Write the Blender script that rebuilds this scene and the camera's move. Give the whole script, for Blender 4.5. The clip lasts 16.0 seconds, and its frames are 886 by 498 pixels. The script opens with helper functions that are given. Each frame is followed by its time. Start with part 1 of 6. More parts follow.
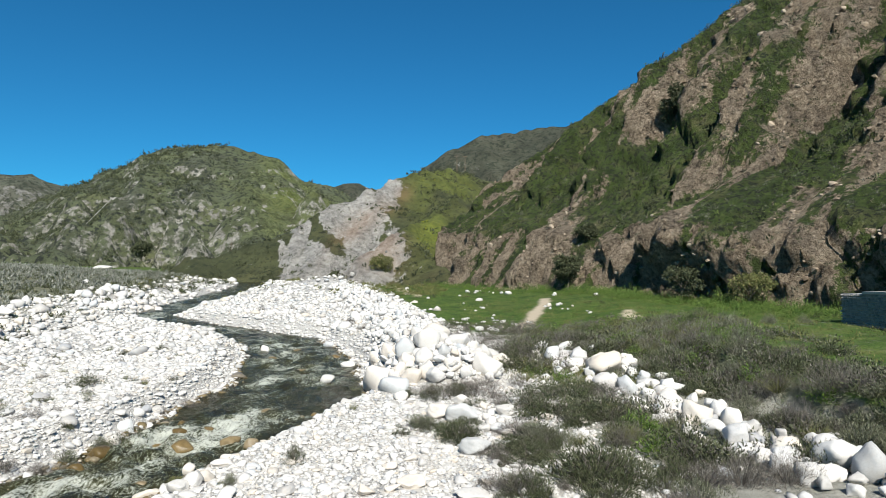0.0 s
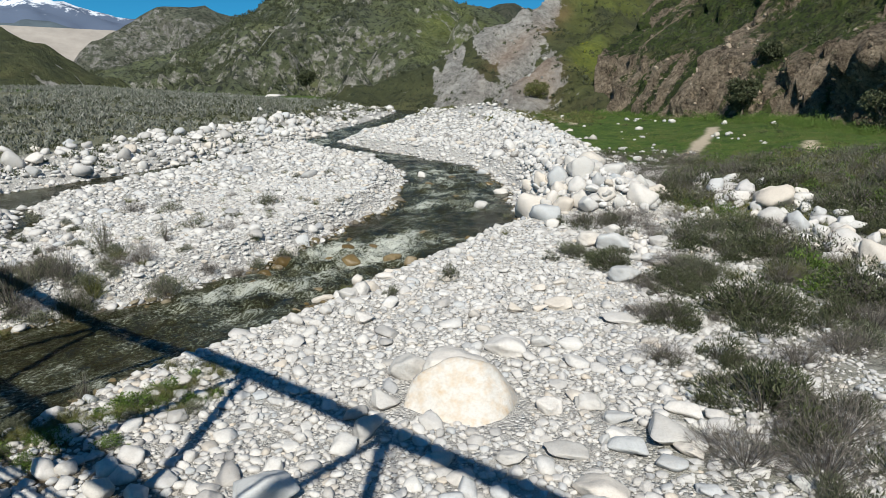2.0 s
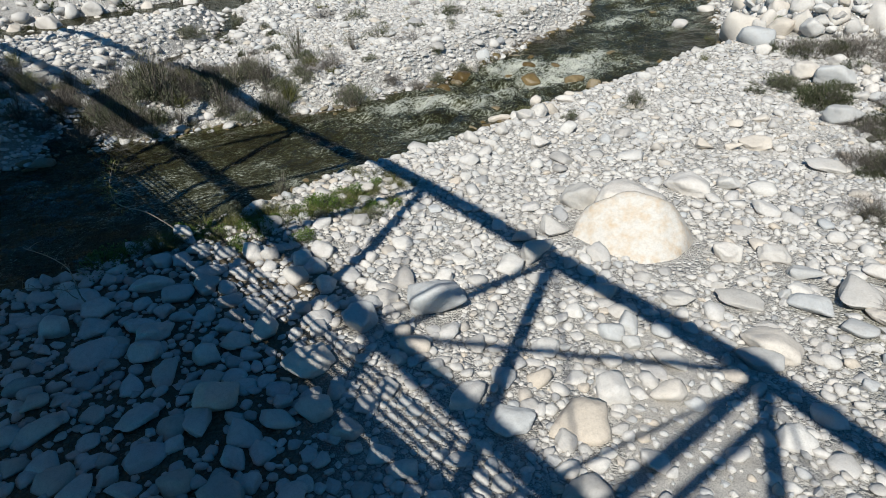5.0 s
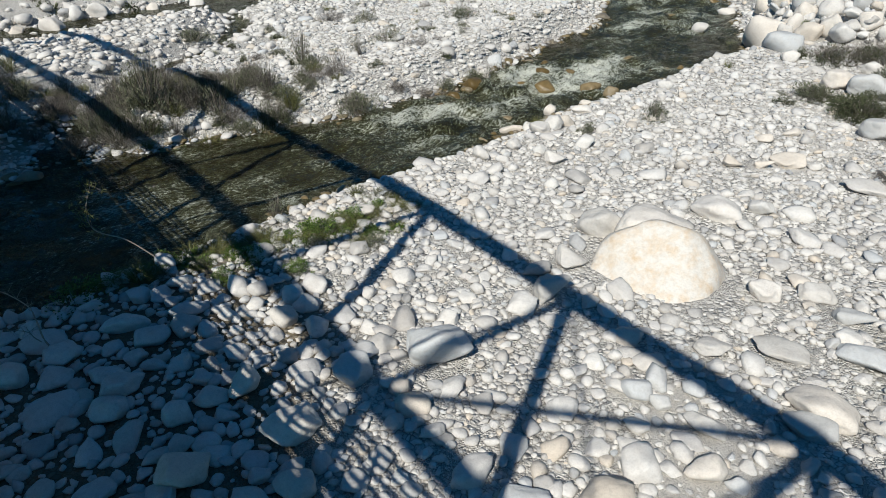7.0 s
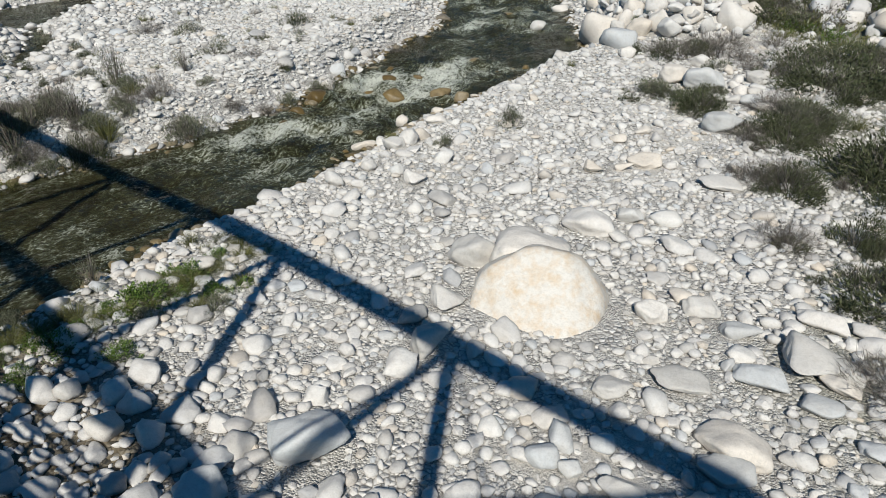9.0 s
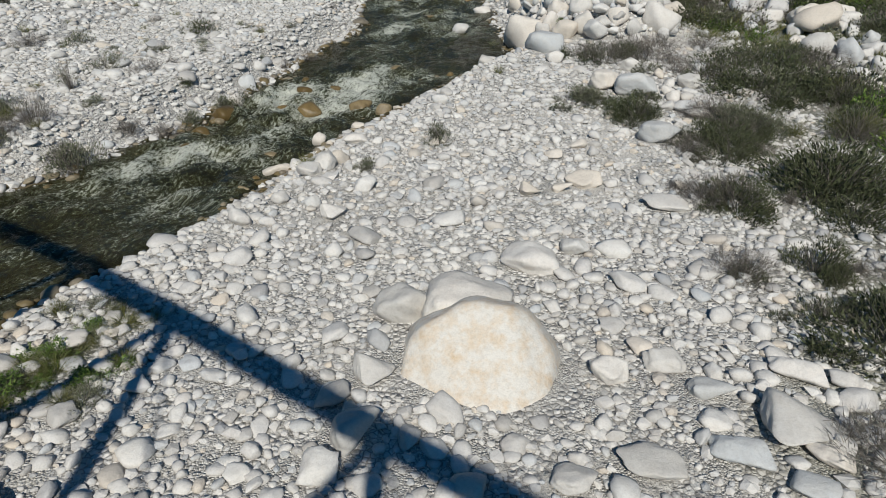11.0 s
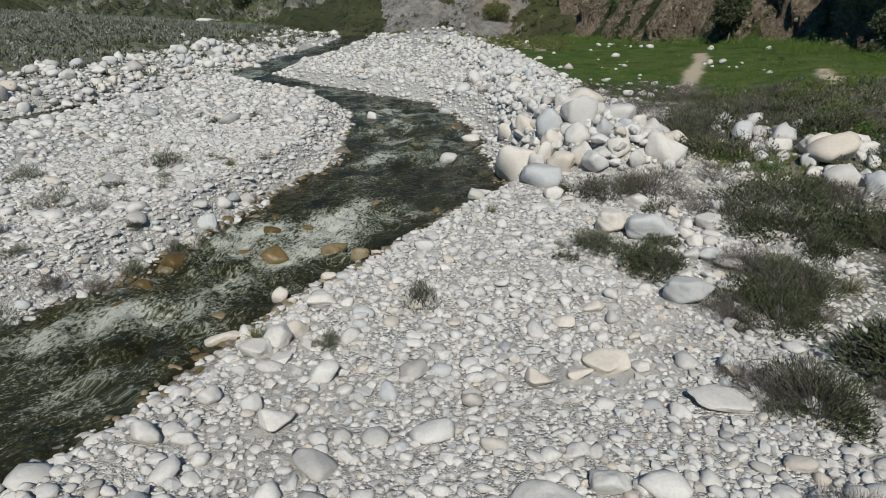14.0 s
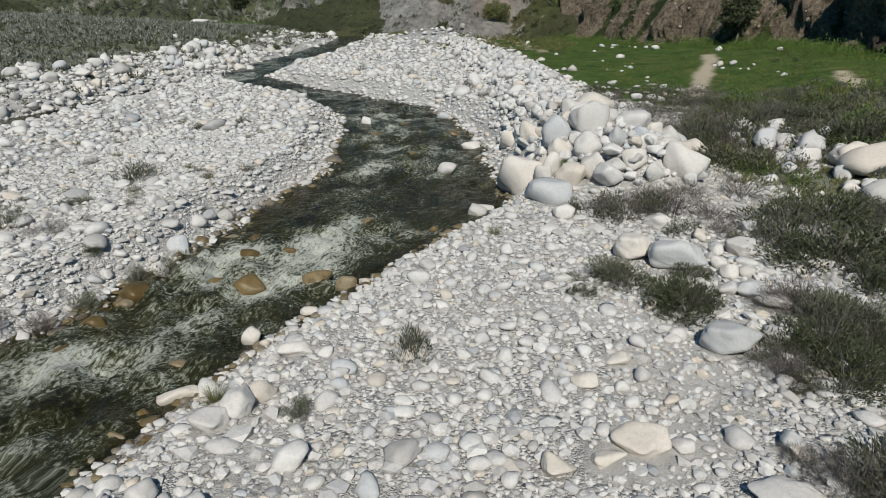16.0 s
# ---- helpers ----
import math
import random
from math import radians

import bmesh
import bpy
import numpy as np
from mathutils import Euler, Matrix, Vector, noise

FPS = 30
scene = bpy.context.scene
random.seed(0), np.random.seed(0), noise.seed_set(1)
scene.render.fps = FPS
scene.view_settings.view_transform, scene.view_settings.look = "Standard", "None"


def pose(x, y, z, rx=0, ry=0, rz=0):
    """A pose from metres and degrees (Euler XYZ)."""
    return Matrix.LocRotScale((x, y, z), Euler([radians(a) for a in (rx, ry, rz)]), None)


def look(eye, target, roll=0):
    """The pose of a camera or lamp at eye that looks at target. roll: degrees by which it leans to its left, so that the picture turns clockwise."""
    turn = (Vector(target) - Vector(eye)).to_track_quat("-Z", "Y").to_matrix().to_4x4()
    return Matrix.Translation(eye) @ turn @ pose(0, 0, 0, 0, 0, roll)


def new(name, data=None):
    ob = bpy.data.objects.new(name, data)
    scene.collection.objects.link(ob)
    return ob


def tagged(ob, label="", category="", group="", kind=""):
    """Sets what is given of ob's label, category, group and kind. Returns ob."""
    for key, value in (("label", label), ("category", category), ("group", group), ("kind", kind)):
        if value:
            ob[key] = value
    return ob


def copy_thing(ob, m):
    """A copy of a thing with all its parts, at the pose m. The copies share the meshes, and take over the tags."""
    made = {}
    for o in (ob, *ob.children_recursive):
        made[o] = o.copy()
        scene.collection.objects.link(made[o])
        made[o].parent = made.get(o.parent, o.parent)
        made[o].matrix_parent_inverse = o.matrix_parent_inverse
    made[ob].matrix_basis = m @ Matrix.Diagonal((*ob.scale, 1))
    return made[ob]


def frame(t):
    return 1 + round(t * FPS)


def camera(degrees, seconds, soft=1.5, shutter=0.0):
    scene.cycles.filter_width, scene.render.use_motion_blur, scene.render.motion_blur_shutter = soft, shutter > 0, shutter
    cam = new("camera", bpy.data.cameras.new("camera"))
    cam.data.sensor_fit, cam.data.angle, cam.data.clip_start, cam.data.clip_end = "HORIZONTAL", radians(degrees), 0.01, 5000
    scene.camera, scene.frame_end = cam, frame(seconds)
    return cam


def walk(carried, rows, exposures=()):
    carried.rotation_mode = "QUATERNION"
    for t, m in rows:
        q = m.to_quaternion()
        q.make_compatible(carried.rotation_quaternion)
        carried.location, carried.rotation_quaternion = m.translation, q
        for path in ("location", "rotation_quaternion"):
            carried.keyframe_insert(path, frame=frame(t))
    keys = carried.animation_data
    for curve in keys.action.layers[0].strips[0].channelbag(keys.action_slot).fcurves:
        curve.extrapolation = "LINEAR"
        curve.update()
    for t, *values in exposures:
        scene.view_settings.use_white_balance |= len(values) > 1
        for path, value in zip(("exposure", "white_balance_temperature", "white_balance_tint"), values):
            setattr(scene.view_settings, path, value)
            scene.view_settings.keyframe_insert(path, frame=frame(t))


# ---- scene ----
cam = camera(68.1, 16.0, soft=0.6)
METRES, EYE, TILT, LEAN, TURN = 16.54, 8.5, 0.0, -2.3, 0.0
ROWS = [
    (0.0, 0.0, 0.0, 0.0, 0.1, 2.63, 2.27),
    (0.5, 0.0016, -0.0001, -0.0, 10.4, 3.02, 2.37),
    (1.0, 0.0056, -0.0006, -0.003, 13.34, 2.49, 2.37),
    (1.5, 0.0054, -0.0018, -0.0052, 13.38, -4.35, 2.35),
    (2.0, 0.0051, -0.0038, -0.0049, 13.4, -11.7, 2.34),
    (2.5, 0.0049, -0.0058, -0.0045, 13.42, -19.1, 2.36),
    (3.0, 0.0033, -0.0063, -0.0027, 13.41, -26.04, 2.35),
    (3.5, -0.0032, -0.007, -0.0015, 15.44, -27.09, 2.33),
    (4.0, -0.0041, -0.0096, -0.0017, 25.33, -26.72, 2.33),
    (6.5, -0.0348, 0.0797, -0.002, 30.01, -26.63, 2.4),
    (7.0, -0.0546, 0.1118, -0.0006, 30.03, -26.66, 2.41),
    (7.5, -0.0732, 0.1448, -0.0007, 30.02, -26.66, 2.4),
    (8.0, -0.0899, 0.1775, -0.0001, 30.0, -26.68, 2.42),
    (8.5, -0.1027, 0.2116, 0.0005, 24.62, -26.92, 2.54),
    (9.0, -0.1166, 0.2428, 0.0008, 16.61, -27.27, 2.5),
    (9.5, -0.1241, 0.2755, 0.0005, 13.58, -27.41, 2.53),
    (12.0, -0.1616, 0.508, -0.0008, 9.23, -27.6, 2.51),
    (12.5, -0.1689, 0.5645, 0.0013, 9.21, -24.23, 2.57),
    (13.0, -0.176, 0.6173, -0.0028, 9.18, -18.19, 2.6),
    (13.5, -0.1824, 0.6699, -0.004, 9.16, -17.94, 2.61),
    (14.0, -0.1891, 0.7169, -0.0055, 9.16, -17.95, 2.62),
    (14.5, -0.1935, 0.7664, -0.006, 9.14, -17.93, 2.63),
    (15.0, -0.1997, 0.8191, -0.0058, 9.13, -17.91, 2.65),
    (15.5, -0.2095, 0.8711, -0.0066, 9.13, -17.89, 2.65),
    (16.0, -0.2168, 0.9261, -0.0062, 9.12, -17.89, 2.67),
]
walk(cam, [(t, pose(0, 0, EYE, TILT, LEAN, TURN) @ pose(METRES * x, METRES * y, METRES * z, 90 + pitch, roll, yaw)) for t, x, y, z, yaw, pitch, roll in ROWS],
     exposures=[(0, 0.5), (1, 0.44), (1.6, 0.2), (2.5, 0.0), (4, 0.0), (8, 0.04), (9.5, -0.14), (12, -0.34), (13, -0.37), (16, -0.29)])

# ---- light ----
SUN_EL = radians(42)
SUN_FROM = Vector((0.17 * math.cos(SUN_EL), -0.985 * math.cos(SUN_EL), math.sin(SUN_EL))).normalized()
world = bpy.data.worlds.new("world")
scene.world = world
world.use_nodes = True
wn = world.node_tree
wn.nodes.clear()
sky = wn.nodes.new("ShaderNodeTexSky")
sky.sky_type, sky.sun_disc = "NISHITA", False
sky.sun_elevation, sky.sun_rotation = SUN_EL, math.atan2(SUN_FROM.x, SUN_FROM.y)
sky.air_density, sky.dust_density, sky.ozone_density, sky.altitude = 0.9, 0.0, 3.0, 900
bg = wn.nodes.new("ShaderNodeBackground")
bg.inputs[1].default_value = 0.055
wout = wn.nodes.new("ShaderNodeOutputWorld")
clear_air = wn.nodes.new("ShaderNodeMix")
clear_air.data_type, clear_air.blend_type = "RGBA", "MULTIPLY"
clear_air.inputs[0].default_value = 1.0
clear_air.inputs[7].default_value = (0.2, 1.0, 1.32, 1)
wn.links.new(sky.outputs[0], clear_air.inputs[6])
wn.links.new(clear_air.outputs[2], bg.inputs[0])
wn.links.new(bg.outputs[0], wout.inputs[0])
sun = new("sun", bpy.data.lights.new("sun", "SUN"))
sun.data.energy, sun.data.angle, sun.data.color = 5.0, radians(0.53), (1.0, 0.965, 0.885)
sun.matrix_world = look(SUN_FROM * 50, (0, 0, 0))

# ---- materials ----
def material(name, rough=0.85):
    m = bpy.data.materials.new(name)
    m.use_nodes = True
    t = m.node_tree
    b = t.nodes["Principled BSDF"]
    b.inputs["Roughness"].default_value = rough
    b.inputs["Specular IOR Level"].default_value = 0.25
    return m, t, b


def node(t, kind, **values):
    n = t.nodes.new(kind)
    for k, v in values.items():
        n.inputs[k.replace("_", " ")].default_value = v
    return n


def coords(t):
    return t.nodes.new("ShaderNodeNewGeometry").outputs["Position"]


def noise_tex(t, vec, scale, detail=4.0, rough=0.6, distort=0.0):
    n = node(t, "ShaderNodeTexNoise", Scale=scale, Detail=detail, Roughness=rough, Distortion=distort)
    t.links.new(vec, n.inputs["Vector"])
    return n.outputs["Fac"]


def ramp(t, fac, *stops):
    n = t.nodes.new("ShaderNodeValToRGB")
    while len(n.color_ramp.elements) < len(stops):
        n.color_ramp.elements.new(0.5)
    for e, (p, c) in zip(n.color_ramp.elements, stops):
        e.position = p
        e.color = (*c, 1) if len(c) == 3 else (c[0], c[0], c[0], 1)
    t.links.new(fac, n.inputs[0])
    return n.outputs[0]


def mix(t, fac, a, b, how="MIX"):
    n = t.nodes.new("ShaderNodeMix")
    n.data_type, n.blend_type = "RGBA", how
    for sock, v in ((n.inputs[0], fac), (n.inputs[6], a), (n.inputs[7], b)):
        if isinstance(v, bpy.types.NodeSocket):
            t.links.new(v, sock)
        else:
            sock.default_value = v if not isinstance(v, tuple) else (*v, 1)
    return n.outputs[2]


def calc(t, how, a, b=0.0):
    n = t.nodes.new("ShaderNodeMath")
    n.operation, n.use_clamp = how, False
    for sock, v in zip(n.inputs, (a, b)):
        if isinstance(v, bpy.types.NodeSocket):
            t.links.new(v, sock)
        else:
            sock.default_value = v
    return n.outputs[0]


def attr(t, name):
    n = t.nodes.new("ShaderNodeAttribute")
    n.attribute_name = name
    return n.outputs["Fac"]


def bump(t, b, height, strength=0.5, distance=0.05):
    n = node(t, "ShaderNodeBump", Strength=strength, Distance=distance)
    t.links.new(height, n.inputs["Height"])
    t.links.new(n.outputs[0], b.inputs["Normal"])


def stone_material(name, island, tones, speck=0.5, stain=(0.42, 0.35, 0.27), amount=0.2):
    """Pale granite: a tone of its own for each stone, cloudy stains, dark mica specks and a rough skin."""
    m, t, b = material(name, 0.9)
    if island:
        rnd = t.nodes.new("ShaderNodeNewGeometry").outputs["Random Per Island"]
    else:
        rnd = t.nodes.new("ShaderNodeObjectInfo").outputs["Random"]
    p = coords(t)
    tone = ramp(t, rnd, *tones)
    cloud = ramp(t, noise_tex(t, p, 3.1, 5, 0.65), (0.42, (0.0,)), (0.75, (1.0,)))
    c = mix(t, calc(t, "MULTIPLY", cloud, amount), tone, stain)
    blotch = ramp(t, noise_tex(t, p, 11, 5, 0.7, 0.6), (0.34, (0.86,)), (0.52, (1.0,)), (0.7, (1.05,)))
    c = mix(t, 0.8, c, mix(t, 1.0, c, blotch, "MULTIPLY"))
    grain = ramp(t, noise_tex(t, p, 38, 4, 0.8), (0.34, (0.72,)), (0.5, (1.0,)), (0.72, (1.06,)))
    c = mix(t, speck, c, mix(t, 1.0, c, grain, "MULTIPLY"))
    t.links.new(c, b.inputs["Base Color"])
    bump(t, b, calc(t, "ADD", noise_tex(t, p, 9, 5, 0.65), calc(t, "MULTIPLY", noise_tex(t, p, 55, 3), 0.3)), 0.5, 0.04)
    return m


PALE = ((0.0, (0.45, 0.435, 0.41)), (0.2, (0.585, 0.57, 0.545)), (0.55, (0.665, 0.65, 0.615)), (0.72, (0.56, 0.545, 0.52)), (0.82, (0.49, 0.51, 0.52)),
        (0.89, (0.62, 0.55, 0.46)), (0.95, (0.36, 0.37, 0.38)), (1.0, (0.65, 0.62, 0.58)))
M_COBBLE = stone_material("river_cobble_stone", True, PALE)
M_BOULDER = stone_material("boulder_stone", False, ((0.0, (0.5, 0.485, 0.455)), (0.4, (0.67, 0.645, 0.605)), (0.75, (0.63, 0.57, 0.49)), (0.9, (0.53, 0.545, 0.545)), (1.0, (0.4, 0.395, 0.38))))
M_CREAM = stone_material("cream_boulder_stone", False, ((0.0, (0.66, 0.63, 0.575)), (1.0, (0.66, 0.63, 0.575))), 0.6, (0.58, 0.42, 0.25), 0.85)
M_WET = stone_material("wet_brown_stone", False, ((0.0, (0.11, 0.075, 0.028)), (0.5, (0.18, 0.125, 0.05)), (1.0, (0.27, 0.22, 0.14))), 0.6, (0.06, 0.045, 0.02), 0.75)
M_WET.node_tree.nodes["Principled BSDF"].inputs["Roughness"].default_value = 0.3


def ground_material():
    m, t, b = material("valley_ground", 0.95)
    p = coords(t)
    # pebbles of two sizes in pale sand
    shake = node(t, "ShaderNodeTexNoise", Scale=7.0, Detail=3.0)
    t.links.new(p, shake.inputs["Vector"])
    q = t.nodes.new("ShaderNodeVectorMath")
    q.operation = "MULTIPLY_ADD"
    q.inputs[1].default_value = (0.07, 0.07, 0.07)
    t.links.new(shake.outputs["Color"], q.inputs[0])
    t.links.new(p, q.inputs[2])
    v = node(t, "ShaderNodeTexVoronoi", Scale=8.0, Randomness=1.0)
    t.links.new(q.outputs[0], v.inputs["Vector"])
    v2 = node(t, "ShaderNodeTexVoronoi", Scale=21.0, Randomness=1.0)
    t.links.new(q.outputs[0], v2.inputs["Vector"])
    sep = t.nodes.new("ShaderNodeSeparateColor")
    t.links.new(v.outputs["Color"], sep.inputs[0])
    sep2 = t.nodes.new("ShaderNodeSeparateColor")
    t.links.new(v2.outputs["Color"], sep2.inputs[0])
    stones = ramp(t, sep.outputs[0], (0.0, (0.42, 0.405, 0.38)), (0.5, (0.6, 0.585, 0.555)), (0.85, (0.7, 0.685, 0.65)), (1.0, (0.4, 0.39, 0.37)))
    stones2 = ramp(t, sep2.outputs[1], (0.0, (0.4, 0.385, 0.36)), (0.5, (0.56, 0.545, 0.51)), (1.0, (0.7, 0.685, 0.645)))
    pick = ramp(t, noise_tex(t, p, 0.9, 4), (0.42, (0.0,)), (0.58, (1.0,)))
    gravel = mix(t, pick, stones, stones2)
    # dark rims: dirt and shade between the pebbles, put into the colour
    rim = node(t, "ShaderNodeTexVoronoi", Scale=8.0, Randomness=1.0)
    rim.feature = "DISTANCE_TO_EDGE"
    t.links.new(q.outputs[0], rim.inputs["Vector"])
    rim2 = node(t, "ShaderNodeTexVoronoi", Scale=21.0, Randomness=1.0)
    rim2.feature = "DISTANCE_TO_EDGE"
    t.links.new(q.outputs[0], rim2.inputs["Vector"])
    gap = mix(t, pick, ramp(t, rim.outputs["Distance"], (0.03, (1.0,)), (0.13, (0.0,))), ramp(t, rim2.outputs["Distance"], (0.03, (1.0,)), (0.14, (0.0,))))
    gravel = mix(t, calc(t, "MULTIPLY", gap, 0.75), gravel, (0.17, 0.157, 0.136))
    sand = ramp(t, noise_tex(t, p, 2.5, 6), (0.3, (0.54, 0.51, 0.465)), (0.7, (0.68, 0.655, 0.61)))
    grit = ramp(t, noise_tex(t, p, 30, 4, 0.8), (0.36, (0.6,)), (0.5, (1.0,)), (0.66, (1.15,)))
    sand = mix(t, 1.0, sand, grit, "MULTIPLY")
    drift = ramp(t, calc(t, "ADD", attr(t, "sand"), calc(t, "MULTIPLY", calc(t, "SUBTRACT", noise_tex(t, p, 1.4, 6, 0.7), 0.5), 1.4)), (0.55, (0.0,)), (0.75, (1.0,)))
    pale = mix(t, drift, gravel, sand)
    # grass, from dry olive to fresh green, with bare earth showing
    g1 = ramp(t, noise_tex(t, p, 0.35, 6, 0.65), (0.3, (0.036, 0.07, 0.014)), (0.5, (0.07, 0.122, 0.02)), (0.72, (0.15, 0.155, 0.05)))
    g2 = ramp(t, noise_tex(t, p, 4.0, 4, 0.7), (0.35, (0.55,)), (0.65, (1.15,)))
    grass = mix(t, 1.0, g1, g2, "MULTIPLY")
    s1 = ramp(t, noise_tex(t, p, 0.5, 6, 0.7), (0.3, (0.09, 0.1, 0.06)), (0.55, (0.17, 0.17, 0.11)), (0.75, (0.3, 0.27, 0.21)))
    c = mix(t, attr(t, "scrub"), pale, s1)
    edge = noise_tex(t, p, 0.8, 6, 0.7)
    gmask = ramp(t, calc(t, "ADD", attr(t, "grass"), calc(t, "MULTIPLY", calc(t, "SUBTRACT", edge, 0.5), 0.9)), (0.4, (0.0,)), (0.58, (1.0,)))
    c = mix(t, gmask, c, grass)
    path = mix(t, attr(t, "path"), c, (0.5, 0.42, 0.31))
    # stream bed, mossy bank and ground darkened for shade share this brown
    wet = mix(t, attr(t, "bed"), path, (0.1, 0.075, 0.035))
    t.links.new(wet, b.inputs["Base Color"])
    h = mix(t, pick, calc(t, "MULTIPLY", v.outputs["Distance"], -1.0), calc(t, "MULTIPLY", v2.outputs["Distance"], -0.5))
    h = mix(t, drift, h, calc(t, "MULTIPLY", noise_tex(t, p, 24, 5, 0.8), 0.5))
    h = calc(t, "ADD", h, calc(t, "MULTIPLY", noise_tex(t, p, 1.5, 3), 0.8))
    bump(t, b, h, 1.0, 0.11)
    return m


def hill_material(name, grass, shrub, rock, scale, rock_at, shrub_at, relief=0.16):
    """Hillside: grass and low scrub in patches, rock where the slope is bare."""
    m, t, b = material(name, 0.95)
    p = coords(t)
    patch = ramp(t, noise_tex(t, p, scale, 6, 0.65), (0.35, grass[0]), (0.52, grass[1]), (0.7, grass[2]))
    spots = ramp(t, noise_tex(t, p, scale * 7, 5, 0.7), (shrub_at, (0.0,)), (shrub_at + 0.08, (1.0,)))
    c = mix(t, spots, patch, shrub)
    c = mix(t, attr(t, "lush"), c, ramp(t, noise_tex(t, p, scale * 9, 5, 0.7), (0.3, (0.13, 0.18, 0.04)), (0.6, (0.24, 0.27, 0.045))))
    strata = calc(t, "ADD", calc(t, "MULTIPLY", noise_tex(t, p, scale * 12, 6, 0.75, 0.4), 0.55), calc(t, "MULTIPLY", noise_tex(t, p, scale * 2.6, 5, 0.7, 1.0), 0.45))
    r = ramp(t, strata, (0.37, rock[0]), (0.48, rock[1]), (0.61, rock[2]))
    edge = calc(t, "ADD", attr(t, "bare"), calc(t, "MULTIPLY", calc(t, "SUBTRACT", noise_tex(t, p, scale * 5, 6, 0.75), 0.5), 1.3))
    c = mix(t, ramp(t, edge, (rock_at, (0.0,)), (rock_at + 0.12, (1.0,))), c, r)
    broad = ramp(t, noise_tex(t, p, scale * 2.5, 4, 0.6), (0.36, (0.72,)), (0.62, (1.2,)))
    c = mix(t, 0.8, c, mix(t, 1.0, c, broad, "MULTIPLY"))
    c = mix(t, attr(t, "tint"), c, mix(t, strata, (0.36, 0.2, 0.1), (0.5, 0.3, 0.17)))
    t.links.new(c, b.inputs["Base Color"])
    h = calc(t, "ADD", calc(t, "MULTIPLY", noise_tex(t, p, scale * 10, 8, 0.7), 1.0), calc(t, "MULTIPLY", noise_tex(t, p, scale * 45, 5, 0.7), 0.35))
    clast = node(t, "ShaderNodeTexVoronoi", Scale=scale * 14, Randomness=1.0)
    t.links.new(p, clast.inputs["Vector"])
    h = calc(t, "ADD", h, calc(t, "MULTIPLY", clast.outputs["Distance"], -0.15))
    bump(t, b, h, 1.0, relief / scale)
    return m


GREEN = ((0.06, 0.11, 0.02), (0.085, 0.14, 0.03), (0.15, 0.17, 0.055))
M_HILL = hill_material("green_hill", ((0.105, 0.115, 0.078), (0.13, 0.15, 0.08), (0.165, 0.18, 0.085)), (0.042, 0.05, 0.036),
                       ((0.17, 0.165, 0.14), (0.29, 0.275, 0.24), (0.48, 0.455, 0.4)), 0.03, 0.72, 0.5)
M_GREYHILL = hill_material("grey_rock_hill", ((0.105, 0.115, 0.08), (0.135, 0.14, 0.1), (0.19, 0.185, 0.14)), (0.06, 0.07, 0.048),
                           ((0.12, 0.115, 0.105), (0.22, 0.21, 0.19), (0.34, 0.325, 0.295)), 0.025, 0.72, 0.48)
M_DARKHILL = hill_material("chaparral_hill", ((0.07, 0.077, 0.054), (0.088, 0.092, 0.063), (0.12, 0.116, 0.085)), (0.042, 0.05, 0.034),
                           ((0.16, 0.15, 0.13), (0.25, 0.235, 0.21), (0.34, 0.32, 0.29)), 0.022, 0.7, 0.5)
M_SLIDE = hill_material("landslide_hill", ((0.065, 0.075, 0.036), (0.09, 0.1, 0.045), (0.14, 0.135, 0.062)), (0.04, 0.048, 0.026),
                        ((0.16, 0.155, 0.14), (0.35, 0.335, 0.305), (0.52, 0.5, 0.46)), 0.06, 0.52, 0.55)
M_CLIFF = hill_material("conglomerate_cliff", ((0.055, 0.085, 0.022), (0.095, 0.135, 0.034), (0.19, 0.18, 0.085)), (0.045, 0.055, 0.028),
                        ((0.045, 0.035, 0.025), (0.3, 0.235, 0.165), (0.58, 0.47, 0.345)), 0.15, 0.5, 0.5, 0.6)


